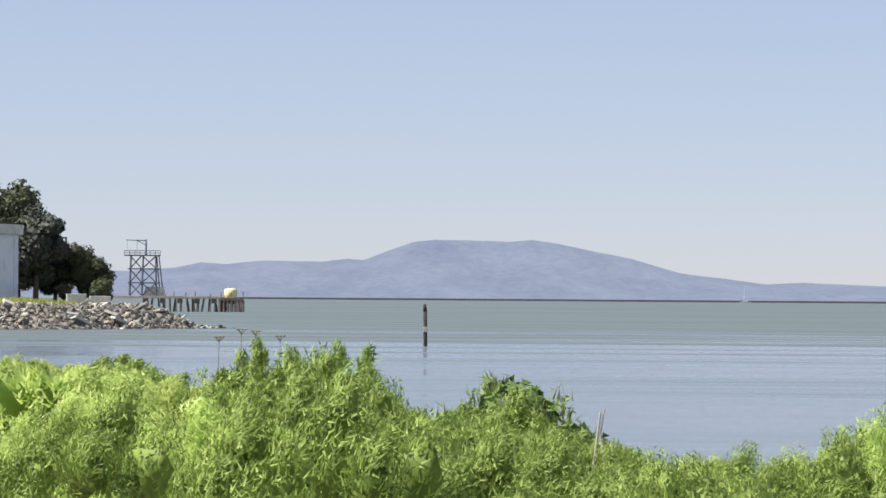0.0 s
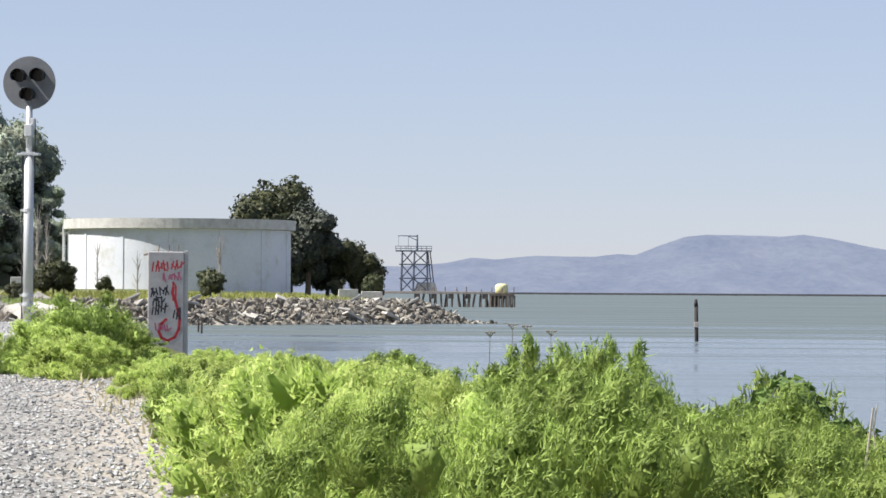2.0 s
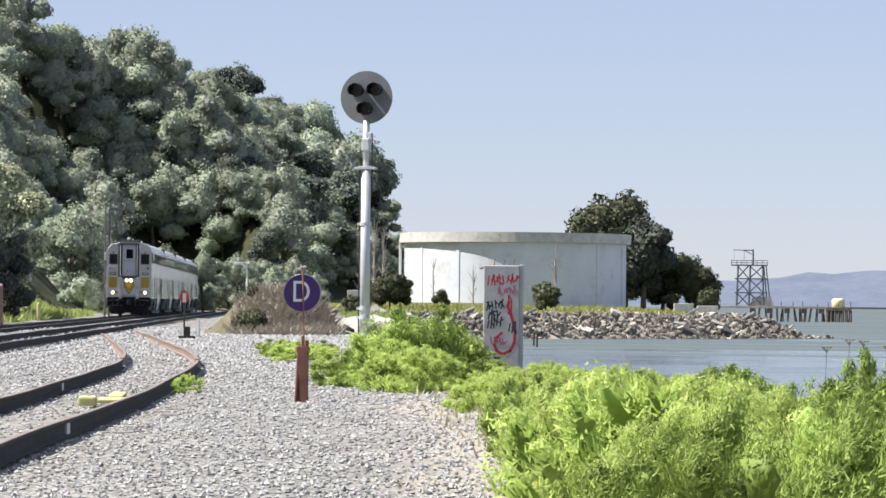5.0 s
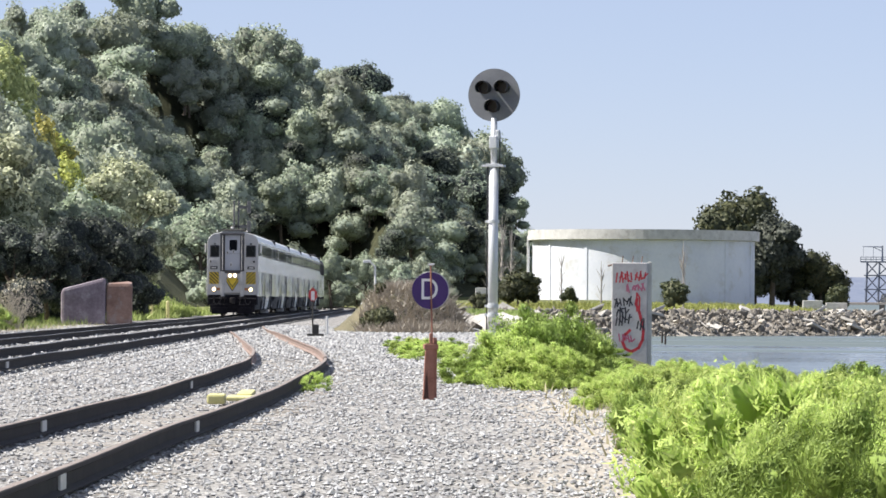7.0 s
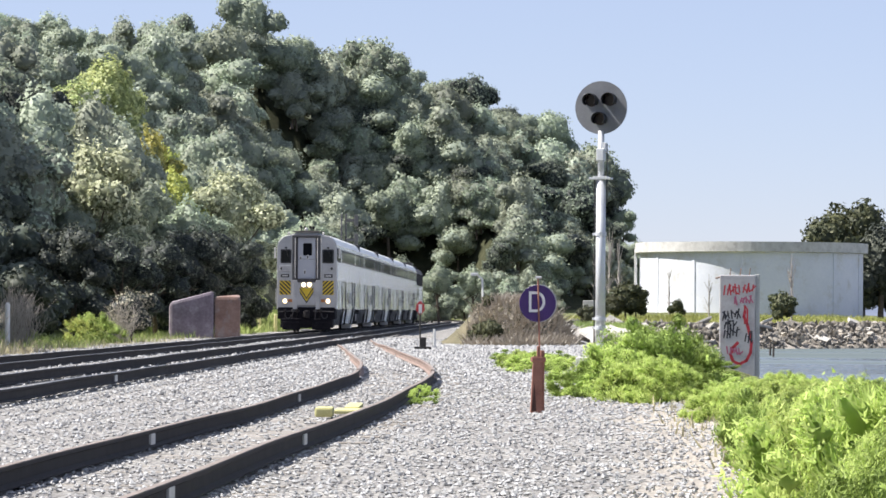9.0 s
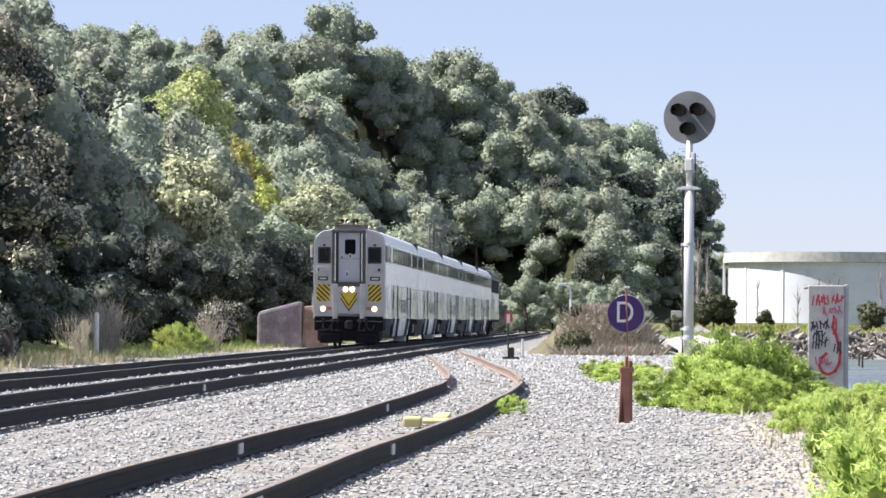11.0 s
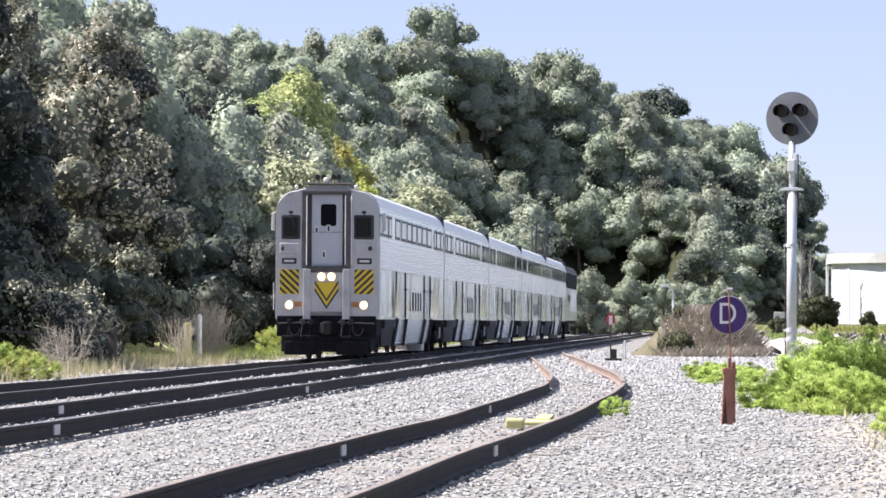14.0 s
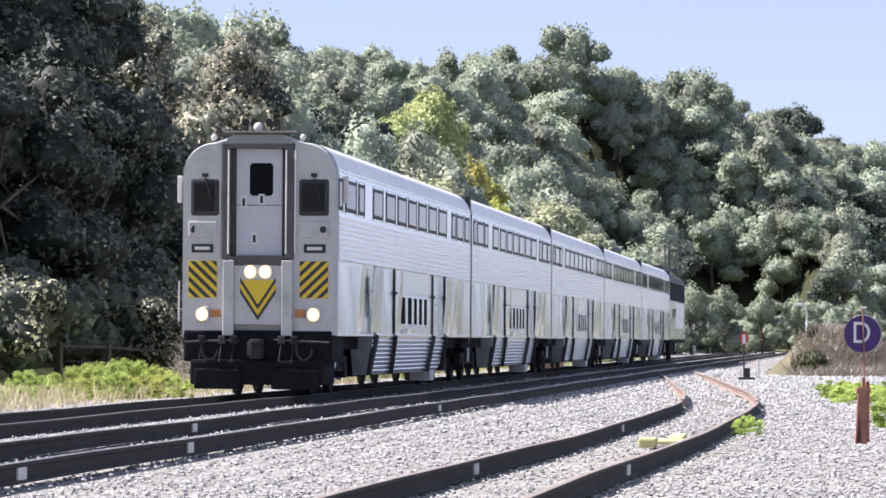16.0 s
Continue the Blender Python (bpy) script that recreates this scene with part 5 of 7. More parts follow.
        o = place(mustard, used, az, d * k, None, 1.0, rng.uniform(0, 360))
        o.scale = (w * k, w * k, h * k)
    # a tuft against the siding rail
    p = sc(54.5, siding_c(54.5) + 1.05)
    o = copy_thing(light[0], pose(p.x, p.y, ground_z(p.x, p.y), 0, 0, 30))
    o.scale = (0.45, 0.35, 0.32)


def build_dry_stalks():
    """Dead umbel stalks, the bleached stick, canes on the mound and dry shrubs."""
    straw = surface("dry_stalk", (0.3, 0.265, 0.22), (0.52, 0.47, 0.4), 6, 40, 0.9)
    rng = random.Random(6)
    p = polar(-2.45, 18.8)
    gz = ground_z(p.x, p.y)
    t = thing("bleached_stick", "forked bleached dry branch sticking out of the fennel", "branch", pose(p.x, p.y, gz))
    top = EYE + 18.8 * math.tan(radians(-1.77)) - gz
    for a, b, r in (((-0.1, 0, 0), (0.0, 0, top), 0.009), ((0.07, 0, 0), (0.0, 0.02, top * 0.88), 0.008), ((0.16, 0, 0.2), (0.03, 0, top * 0.82), 0.006), ((0.0, 0, top * 0.86), (0.02, 0.0, top * 1.02), 0.005)):
        bm = bmesh.new()
        tube(bm, a, b, r, r * 0.6, 6)
        part("twig", bm, straw, t)
    umbel = surface("spent_umbel", (0.16, 0.14, 0.12), (0.34, 0.31, 0.27), 6, 40, 0.9)
    for az, d, el in ((3.55, 36, -0.72), (3.2, 36, -0.6), (2.98, 37, -0.62), (2.6, 36, -0.7)):
        p = polar(az, d)
        gz = ground_z(p.x, p.y)
        h = EYE + d * math.tan(radians(el)) - gz
        t = thing("dry_umbel", "thin dry flower stalk with a spent seed head", "plant", pose(p.x, p.y, gz), "dry flower stalks")
        bm = bmesh.new()
        tube(bm, (0, 0, 0), (0.03, 0, h), 0.006, 0.004, 5)
        part("stalk", bm, umbel, t)
        bm = bmesh.new()
        for k in range(9):
            a = k * 0.7
            tip = (0.03 + 0.045 * math.cos(a), 0.045 * math.sin(a), h + 0.05)
            tube(bm, (0.03, 0, h), tip, 0.003, 0.003, 4)
            bmesh.ops.create_icosphere(bm, subdivisions=1, radius=0.011, matrix=Matrix.Translation(tip))
        tagged(part("seed_head", bm, umbel, t), kind="stuff")
    # canes on the mound
    p = polar(12.05, 150)
    V, F = [], []
    t = thing("dry_canes", "tangle of pale dry canes on a low mound", "dry brush", pose(0, 0, 0))
    for k in range(3600):
        a, r = rng.uniform(0, 6.28), 2.8 * math.sqrt(rng.uniform(0, 1))
        x, y = p.x + r * math.cos(a) * 0.8 + 0.3, p.y + r * math.sin(a)
        z = ground_z(x, y) - 0.05
        dx, dy, dz = rng.gauss(0.1, 0.3), rng.gauss(-0.15, 0.3), rng.uniform(0.1, 0.6)
        n0 = len(V)
        V += [(x - 0.035, y, z), (x + 0.035, y, z), (x + dx + 0.01, y + dy, z + dz), (x, y + 0.03, z)]
        F += [(n0, n0 + 1, n0 + 2), (n0 + 1, n0 + 3, n0 + 2), (n0 + 3, n0, n0 + 2)]
    tagged(mesh_ob("cane_tangle", V, F, straw, t), kind="stuff")
    # dry shrubs and grass by the left-hand verge
    for az, d, h, n in ((19.85, 133, 2.4, 90), (19.65, 134, 2.1, 70), (18.15, 150, 1.9, 60), (22.0, 95, 1.4, 50), (20.2, 127, 1.6, 50)):
        q = polar(az, d)
        t = thing("dry_shrub", "leafless pale dry shrub on the verge", "shrub", pose(q.x, q.y, ground_z(q.x, q.y)), "dry shrubs")
        bm = bmesh.new()
        for k in range(n):
            a, r = rng.uniform(0, 6.28), rng.uniform(0.1, 0.9)
            top = Vector((r * math.cos(a), r * math.sin(a), h * rng.uniform(0.35, 0.95)))
            low = Vector((0.2 * r * math.cos(a), 0.2 * r * math.sin(a), -0.1))
            mid = low.lerp(top, 0.5) + Vector((rng.gauss(0, 0.12), rng.gauss(0, 0.12), 0))
            tube(bm, low, mid, 0.012, 0.008, 4)
            tube(bm, mid, top, 0.008, 0.004, 4)
            for j in range(3):
                tube(bm, mid.lerp(top, rng.uniform(0, 0.8)), top + Vector((rng.gauss(0, 0.2), rng.gauss(0, 0.2), rng.gauss(0, 0.15))), 0.006, 0.003, 4)
        part("crown", bm, straw, t)


def build_mound():
    """The low earth mound under the canes."""
    p = polar(12.05, 152)
    V, F, n, rows = [(p.x, p.y, ground_z(p.x, p.y))], [], 32, 12
    for i in range(1, rows + 1):
        for k in range(n):
            a, r = 2 * math.pi * k / n, 4.2 * i / rows
            x, y = p.x + r * math.cos(a), p.y + r * math.sin(a)
            V.append((x, y, ground_z(x, y) + 0.1 * noise.noise(Vector((x, y, 4))) - (0.3 if i == rows else 0.0)))
    F += [(0, 1 + k, 1 + (k + 1) % n) for k in range(n)]
    for i in range(rows - 1):
        F += [(1 + i * n + k, 1 + (i + 1) * n + k, 1 + (i + 1) * n + (k + 1) % n, 1 + i * n + (k + 1) % n) for k in range(n)]
    soil = surface("mound_soil", (0.07, 0.07, 0.035), (0.2, 0.17, 0.11), 1.2, 14, 0.95, 0, 0.6, 0.05)
    tagged(mesh_ob("earth_mound", V, F, soil, smooth=True), "low mound of brown earth and weeds by the line", "mound", kind="structure")


def build_seed_shrubs():
    used = set()
    f = make_tree("seed_shrub", "shrub with pale cream seed heads on the verge", 71, 2.6, 2.4, LEAVES["brown"], BARK, 1900, 0.06, 5, core=CORES["dark"], low=0.2, category="shrub", group="seed shrubs")
    for az, d, k in ((21.75, 108, 1.0), (21.95, 106, 0.85), (22.4, 110, 1.1), (21.5, 112, 0.8), (24.9, 98, 1.2), (23.9, 112, 1.1), (18.0, 156, 0.9)):
        place(f, used, az, d, None, k, az * 50)


def build_verge():
    """Grass and low weeds as uncountable blades."""
    grass = leafy("verge_grass", (0.2, 0.26, 0.06), (0.42, 0.46, 0.16), 0.0, 0.3)
    dry = leafy("verge_dry_grass", (0.34, 0.31, 0.17), (0.6, 0.55, 0.36), 0.0, 0.3)
    rng = np.random.default_rng(9)

    def blades(name, label, places, h, w, mat):
        n = len(places)
        P = np.array(places)
        tip = np.stack([rng.normal(0, 0.35, n) * h, rng.normal(0, 0.35, n) * h, rng.uniform(0.4, 1.1, n) * h], 1)
        a = rng.uniform(0, np.pi, n)
        sd = np.stack([np.cos(a), np.sin(a), 0 * a], 1) * w
        V = np.stack([P - sd, P + sd, P + tip], 1).reshape(-1, 3)
        ob = mesh_ob(name, V, np.arange(3 * n).reshape(n, 3), mat)
        tagged(ob, label, "grass", kind="stuff")

    def scatter(count, s0, s1, c0, c1):
        out = []
        for s, c in zip(rng.uniform(s0, s1, count), rng.uniform(c0, c1, count)):
            p = sc(s, c)
            out.append((p.x, p.y, ground_z(p.x, p.y) - 0.02))
        return out

    blades("verge_grass", "green grass on the verge beside the tracks", scatter(9000, 70, 260, -22, -16.5), 0.35, 0.02, grass)
    blades("verge_dry_grass", "dry straw-coloured grass on the verge", scatter(5000, 60, 200, -21, -15.8) + scatter(300, 12, 70, 1.6, 2.4), 0.2, 0.018, dry)
    blades("tall_dry_grass", "tall bleached grass on the sunny verge", scatter(3500, 62, 120, -19.5, -15.6), 0.5, 0.016, dry)
    pts = []
    for e, dd in zip(rng.uniform(-5, (PEN_B - PEN_A).length - 4, 9000), rng.uniform(8.5, 24, 9000)):
        p = PEN_A + PEN_D * float(e) + PEN_IN * float(dd)
        pts.append((p.x, p.y, ground_z(p.x, p.y) - 0.03))
    blades("bank_grass", "bright green grass bank beside the line", scatter(7000, 205, 300, -27, -16.5), 0.7, 0.06, grass)
    blades("point_grass", "patchy grass on top of the rocky point", pts, 0.55, 0.06, grass)
    blades("cove_grass", "patchy green weeds along the cove", scatter(7000, 150, 345, 3.5, 11), 0.5, 0.04, grass)


def build_ballast():
    """Loose ballast stones over the bed, as one uncountable layer."""
    rng = np.random.default_rng(12)
    oct_v = np.array([(1, 0, 0), (-1, 0, 0), (0, 1, 0), (0, -1, 0), (0, 0, 1), (0, 0, -1)], float)
    oct_f = np.array([(0, 2, 4), (2, 1, 4), (1, 3, 4), (3, 0, 4), (2, 0, 5), (1, 2, 5), (3, 1, 5), (0, 3, 5)])
    n = 52000
    u = rng.uniform(0, 1, n)
    s = 19 + 150 * u ** 2.3
    c = rng.uniform(-7.2, 2.2, n)
    extra = rng.uniform(0, 1, n) < 0.2
    c[extra] = rng.uniform(-15.5, -7.2, extra.sum())
    keep = (np.abs(c - np.array([siding_c(q) for q in np.round(s)])) > 0.62) | (rng.uniform(0, 1, n) < 0.75) | (s > 85)
    s, c = s[keep], c[keep]
    n = len(s)
    P = np.outer(s, np.array(U)) + np.outer(c, np.array(N))
    # a height grid is enough for the stones
    gs = np.arange(15, 175, 2.0)
    gc = np.arange(-16, 3.01, 0.5)
    G = np.array([[ground_z(*sc(a, b).xy) for b in gc] for a in gs])
    i, j = np.clip(((s - 15) / 2).astype(int), 0, len(gs) - 1), np.clip(((c + 16) / 0.5).round().astype(int), 0, len(gc) - 1)
    P[:, 2] = G[i, j]
    size = rng.uniform(0.014, 0.03, n) * (1 + np.maximum(0, s - 40) / 55)
    V = oct_v[None] * (1 + rng.normal(0, 0.22, (n, 6, 1))) + rng.normal(0, 0.18, (n, 6, 3))
    a = rng.uniform(0, 2 * np.pi, n)
    ca, sa = np.cos(a)[:, None], np.sin(a)[:, None]
    X, Y = V[:, :, 0] * ca - V[:, :, 1] * sa, V[:, :, 0] * sa + V[:, :, 1] * ca
    V = np.stack([X, Y * 0.85, V[:, :, 2] * 0.7], -1) * size[:, None, None] + P[:, None, :] + np.array((0, 0, 0.012))
    F = (oct_f[None] + (np.arange(n) * 6)[:, None, None]).reshape(-1, 3)
    m = Nodes("loose_ballast")
    isl = m.add("ShaderNodeNewGeometry").outputs["Random Per Island"]
    m.link(m.ramp(isl, [(0.0, (0.15, 0.148, 0.15)), (0.25, (0.31, 0.308, 0.305)), (0.7, (0.4, 0.398, 0.395)), (1.0, (0.49, 0.487, 0.485))]), m.bsdf.inputs["Base Color"])
    m.bsdf.inputs["Roughness"].default_value = 0.9
    ob = mesh_ob("ballast_stones", V.reshape(-1, 3), F, m.mat)
    tagged(ob, "angular grey crushed ballast stones", "ballast", kind="stuff")

# ---- train ----
SILVER = surface("stainless_side", (0.9, 0.9, 0.88), (0.97, 0.97, 0.945), 0.5, 6, 0.2, 0.92, 0.0, 0.003, stain=(0.82, 0.83, 0.84), stain_scale=0.6, gloss=0.0)
RIB = surface("stainless_ribs", (0.93, 0.93, 0.91), (0.98, 0.98, 0.955), 0.6, 6, 0.24, 0.85, 0.0, 0.003, gloss=0.0)
ROOF_PAINT = surface("car_roof_paint", (0.84, 0.84, 0.81), (0.92, 0.92, 0.89), 0.8, 20, 0.5, 0.1, 0.08, 0.004)
FRONT_PAINT = surface("cab_grey_paint", (0.4, 0.395, 0.395), (0.5, 0.495, 0.495), 1.5, 30, 0.5, 0.1, 0.08, 0.003, stain=(0.32, 0.315, 0.31), stain_scale=1.2)
DOOR_PAINT = surface("cab_door_paint", (0.42, 0.43, 0.47), (0.5, 0.51, 0.55), 1.5, 30, 0.5, 0.1)
POCKET = surface("pocket_frame_paint", (0.05, 0.05, 0.055), (0.1, 0.098, 0.1), 2, 30, 0.5, 0.1)
RECESS = surface("door_recess", (0.05, 0.046, 0.047), (0.1, 0.09, 0.088), 3, 30, 0.7)
SHEET = surface("polished_sheet", (0.88, 0.885, 0.89), (0.96, 0.96, 0.965), 0.5, 6, 0.16, 0.85, 0.0, 0.002, gloss=0.0)
GLASS = plain("car_glass", (0.012, 0.014, 0.018), 0.04)
GLASS.node_tree.nodes["Principled BSDF"].inputs["Specular IOR Level"].default_value = 0.5
DARK_GLASS = plain("shaded_car_glass", (0.01, 0.011, 0.014), 0.12)
DARK_GLASS.node_tree.nodes["Principled BSDF"].inputs["Specular IOR Level"].default_value = 0.02
DARK_GLASS.node_tree.nodes["Principled BSDF"].inputs["IOR"].default_value = 1.03
RUBBER = plain("window_rubber", (0.02, 0.02, 0.022), 0.6)
BLACK = surface("underframe_black", (0.005, 0.005, 0.008), (0.016, 0.015, 0.019), 4, 30, 0.8, 0.0, 0.3, 0.01)
BLACK.node_tree.nodes["Principled BSDF"].inputs["Specular IOR Level"].default_value = 0.1
STEEL = surface("truck_steel", (0.012, 0.011, 0.013), (0.04, 0.037, 0.037), 4, 30, 0.75, 0.1)
STEEL.node_tree.nodes["Principled BSDF"].inputs["Specular IOR Level"].default_value = 0.15
YELLOW = surface("warning_yellow", (0.6, 0.42, 0.02), (0.72, 0.52, 0.04), 3, 40, 0.5)
STRIPE_BLACK = plain("stripe_black", (0.03, 0.028, 0.025), 0.5)
HOSE = plain("brake_hose", (0.035, 0.033, 0.036), 0.6)
LAMP_ON = plain("headlight_on", (1, 0.95, 0.85), 0.2, 0, (1.0, 0.8, 0.42), 5)
DITCH_ON = plain("ditch_light_on", (1, 0.93, 0.8), 0.2, 0, (1.0, 0.74, 0.38), 4)
# weak glow for discs behind the lenses, standing in for the lamps' warm halo
GLOW = plain("halo_glow", (0.8, 0.7, 0.5), 0.2, 0, (1.0, 0.62, 0.24), 0.5)
AMBER = plain("amber_marker", (0.4, 0.16, 0.05), 0.3)
PALE = plain("pale_edge", (0.62, 0.6, 0.58), 0.5)
LEN, HALF, GAP = 25.3, 1.55, 25.75


def body_outline(inset=0.0):
    """The cross-section above the sill, from one sill round the roof to the other."""
    w = HALF - inset
    pts = [(w, 1.12), (w, 4.05)]
    for k in range(1, 9):
        a = radians(90 * k / 8)
        pts.append((w - 0.62 + 0.62 * math.cos(a), 4.05 + 0.6 * math.sin(a)))
    pts.append((w * 0.3, 4.80))
    pts.append((0, 4.84))
    return pts + [(-x, z) for x, z in pts[-2::-1]]


def shell(bm, y0, y1, pts):
    rings = [[bm.verts.new((x, y, z)) for x, z in pts] for y in (y0, y1)]
    k = len(pts)
    for j in range(k - 1):
        bm.faces.new((rings[0][j], rings[0][j + 1], rings[1][j + 1], rings[1][j]))
    bm.faces.new((rings[0][0], rings[1][0], rings[1][-1], rings[0][-1]))
    bm.faces.new(rings[0])
    bm.faces.new(rings[1])


def side_panel(name, material, car, y0, y1, z0, z1, side, proud=0.012, bevel=0.03, label="", thick=0.05):
    """A flat piece let into a car side; y counts back from the front."""
    bm = bmesh.new()
    x = side * HALF
    box(bm, min(x - side * thick, x + side * proud), max(x - side * thick, x + side * proud), -y1, -y0, z0, z1, bevel=min(bevel, (y1 - y0) / 4))
    return part(name, bm, material, car, label)


def build_truck(car, y):
    """A four-wheeled bogie."""
    bm = bmesh.new()
    for x in (-1.0, 1.0):
        vs = box(bm, x - 0.09, x + 0.09, -1.75, 1.75, 0.42, 0.72, bevel=0.03)
        box(bm, x - 0.12, x + 0.12, -0.45, 0.45, 0.5, 1.05, bevel=0.03)
        for yy in (-1.3, 1.3):
            box(bm, x - 0.13, x + 0.13, yy - 0.2, yy + 0.2, 0.3, 0.62, bevel=0.03)
            tube(bm, (x * 1.05, yy * 0.55, 0.5), (x * 1.05, yy * 0.55, 1.0), 0.1, 0.1, 8)
    box(bm, -1.0, 1.0, -0.3, 0.3, 0.45, 0.85, bevel=0.03)
    t = part("bogie", bm, STEEL, car, "dark steel bogie")
    t.matrix_basis = pose(0, -y, 0)
    for yy in (-1.3, 1.3):
        for x in (-0.74, 0.74):
            bm = bmesh.new()
            tube(bm, (x - 0.065, yy, 0.46), (x + 0.065, yy, 0.46), 0.46, 0.46, 24)
            tube(bm, (x - 0.1 * (x > 0) - 0.06, yy, 0.46), (x + 0.1 * (x < 0) + 0.06, yy, 0.46), 0.2, 0.2, 14)
            part("wheel", bm, STEEL, t)
    for x in (-1.15, 1.15):
        bm = bmesh.new()
        tube(bm, (x, 0.7, 0.5), (x, 0.5, 1.0), 0.05, 0.05, 8)
        part("damper", bm, PALE, t, "pale damper strut")


UPPER = [(0.35, 0.95), (1.35, 2.95), (3.3, 4.2), (5.6, 7.2), (7.75, 9.35), (9.8, 11.35), (11.75, 13.3), (13.7, 15.3), (15.75, 17.4), (17.85, 19.6), (20.8, 21.6), (21.95, 23.5), (23.9, 24.95)]
LOWER = [(10.3, 11.4), (11.6, 12.6), (12.75, 13.6), (13.75, 14.6), (14.75, 15.6)]


def build_car(name, label, cab):
    """A two-level stainless passenger car; the front stands at y = 0."""
    car = thing(name, label, "train car", group="train")
    bm = bmesh.new()
    shell(bm, -LEN, -0.25 if cab else 0.0, body_outline())
    part("body", bm, SILVER, car)
    bm = bmesh.new()
    pts = [(x * 1.004, z + 0.012) for x, z in body_outline() if z > 4.1]
    rings = [[bm.verts.new((x, y, z)) for x, z in pts] for y in (-LEN + 0.02, -0.27 if cab else -0.02)]
    for j in range(len(pts) - 1):
        bm.faces.new((rings[0][j], rings[0][j + 1], rings[1][j + 1], rings[1][j]))
    part("roof", bm, ROOF_PAINT, car, smooth=True)
    for k in range(12):
        bm = bmesh.new()
        y = -1.2 - k * 2.05
        sweepish = [(x * 1.006, z + 0.018) for x, z in body_outline() if z > 4.1]
        for yy in (y, y - 0.05):
            for x, z in sweepish:
                bm.verts.new((x, yy, z))
        bm.verts.ensure_lookup_table()
        n = len(sweepish)
        for j in range(n - 1):
            bm.faces.new([bm.verts[q] for q in (j, j + 1, n + j + 1, n + j)])
        part("roof_seam", bm, ROOF_PAINT, car)
    for side in (-1, 1):
        for y0, y1 in UPPER:
            w = side_panel("window", RUBBER, car, y0 - 0.04, y1 + 0.04, 3.38, 4.06, side, 0.006, 0.06)
            side_panel("pane", GLASS, w, y0 + 0.08, y1 - 0.08, 3.45, 3.99, side, 0.009, 0.05)
        for y0, y1 in LOWER:
            w = side_panel("window", RIB, car, y0, y1, 1.28, 2.02, side, 0.006, 0.06)
            side_panel("pane", DARK_GLASS, w, y0 + 0.1, y1 - 0.1, 1.33, 1.97, side, 0.009, 0.05)
        for y0, y1, z0, z1 in ((3.9, 5.2, 1.35, 2.4), (22.2, 23.3, 1.35, 2.4)):
            d = side_panel("door", SILVER, car, y0 - 0.15, y1 + 0.15, 1.16, 2.55, side, 0.018, 0.02)
            side_panel("door_glass", GLASS, d, y0 + 0.25, y1 - 0.25, z0 + 0.1, z1 - 0.1, side, 0.024, 0.05)
        # polished sheets round the lower deck, each hung a little out of true
        rng = random.Random(19 + side)
        y = 0.5
        while y < LEN - 1.0:
            w = rng.uniform(0.4, 1.1)
            bm = bmesh.new()
            x = side * (HALF + 0.002)
            box(bm, -0.012, 0.004, -w / 2 + 0.015, w / 2 - 0.015, 1.18, 1.28 if 9.6 < y < 16.4 else 2.46, bevel=0.003)
            o = part("side_sheet", bm, SHEET, car)
            o.matrix_basis = pose(x, -y - w / 2, 0, 0, rng.uniform(-4.0, -0.3) if rng.random() < 0.72 else rng.uniform(1.5, 5.0), (0 if side > 0 else 180) + rng.uniform(-2.2, 2.2))
            y += w
        # fluted bands
        for k in range(9):
            bm = bmesh.new()
            z = 2.52 + k * 0.095
            tube(bm, (side * (HALF + 0.004), -0.4, z), (side * (HALF + 0.004), -LEN + 0.2, z), 0.034, 0.034, 8)
            part("fluting", bm, RIB, car)
        side_panel("belt_rail", RIB, car, 0.3, LEN - 0.1, 1.1, 1.16, side, 0.02, 0.01)
        side_panel("letter_board", RIB, car, 0.3, LEN - 0.1, 4.14, 4.18, side, 0.012, 0.008)
        # slanted dark grab posts
        for y in (6.0, 9.2, 16.6, 19.2):
            bm = bmesh.new()
            x = side * (HALF + 0.03)
            box(bm, min(x, x - side * 0.06), max(x, x - side * 0.06), -y - 0.09, -y + 0.09, 1.1, 2.5, bevel=0.02)
            tube(bm, (x, -y, 1.12), (x - side * 0.12, -y + (0.25 if y in (6.0, 16.6) else -0.25), 0.35), 0.075, 0.06, 8)
            part("grab_post", bm, RUBBER, car, "dark grab post")
            for z in (2.0,):
                bm = bmesh.new()
                box(bm, min(x, x + side * 0.04), max(x, x + side * 0.04), -y - 0.13, -y + 0.13, z - 0.03, z + 0.03, bevel=0.01)
                part("hinge", bm, RUBBER, car)
        # lower fluted skirt between the bogies, leaning in to its foot
        bm = bmesh.new()
        a = [bm.verts.new((side * HALF, y, 1.1)) for y in (-5.7, -19.3)]
        b = [bm.verts.new((side * (HALF - 0.14), y, 0.34)) for y in (-6.2, -18.8)]
        c = [bm.verts.new((side * (HALF - 0.5), y, 0.34)) for y in (-6.2, -18.8)]
        e = [bm.verts.new((side * (HALF - 0.5), y, 1.1)) for y in (-5.7, -19.3)]
        for p, q in ((a, b), (b, c), (c, e)):
            bm.faces.new((p[0], p[1], q[1], q[0]))
        bm.faces.new((a[0], b[0], c[0], e[0]))
        bm.faces.new((a[1], b[1], c[1], e[1]))
        sk = part("skirt", bm, SILVER, car)
        for k in range(8):
            z = 0.42 + k * 0.085
            x = side * (HALF - 0.14 * (1.1 - z) / 0.76)
            bm = bmesh.new()
            tube(bm, (x, -6.1 + (z - 0.4) * 0.5, z), (x, -18.9 - (z - 0.4) * 0.5, z), 0.028, 0.028, 8)
            part("skirt_flute", bm, RIB, sk)
        bm = bmesh.new()
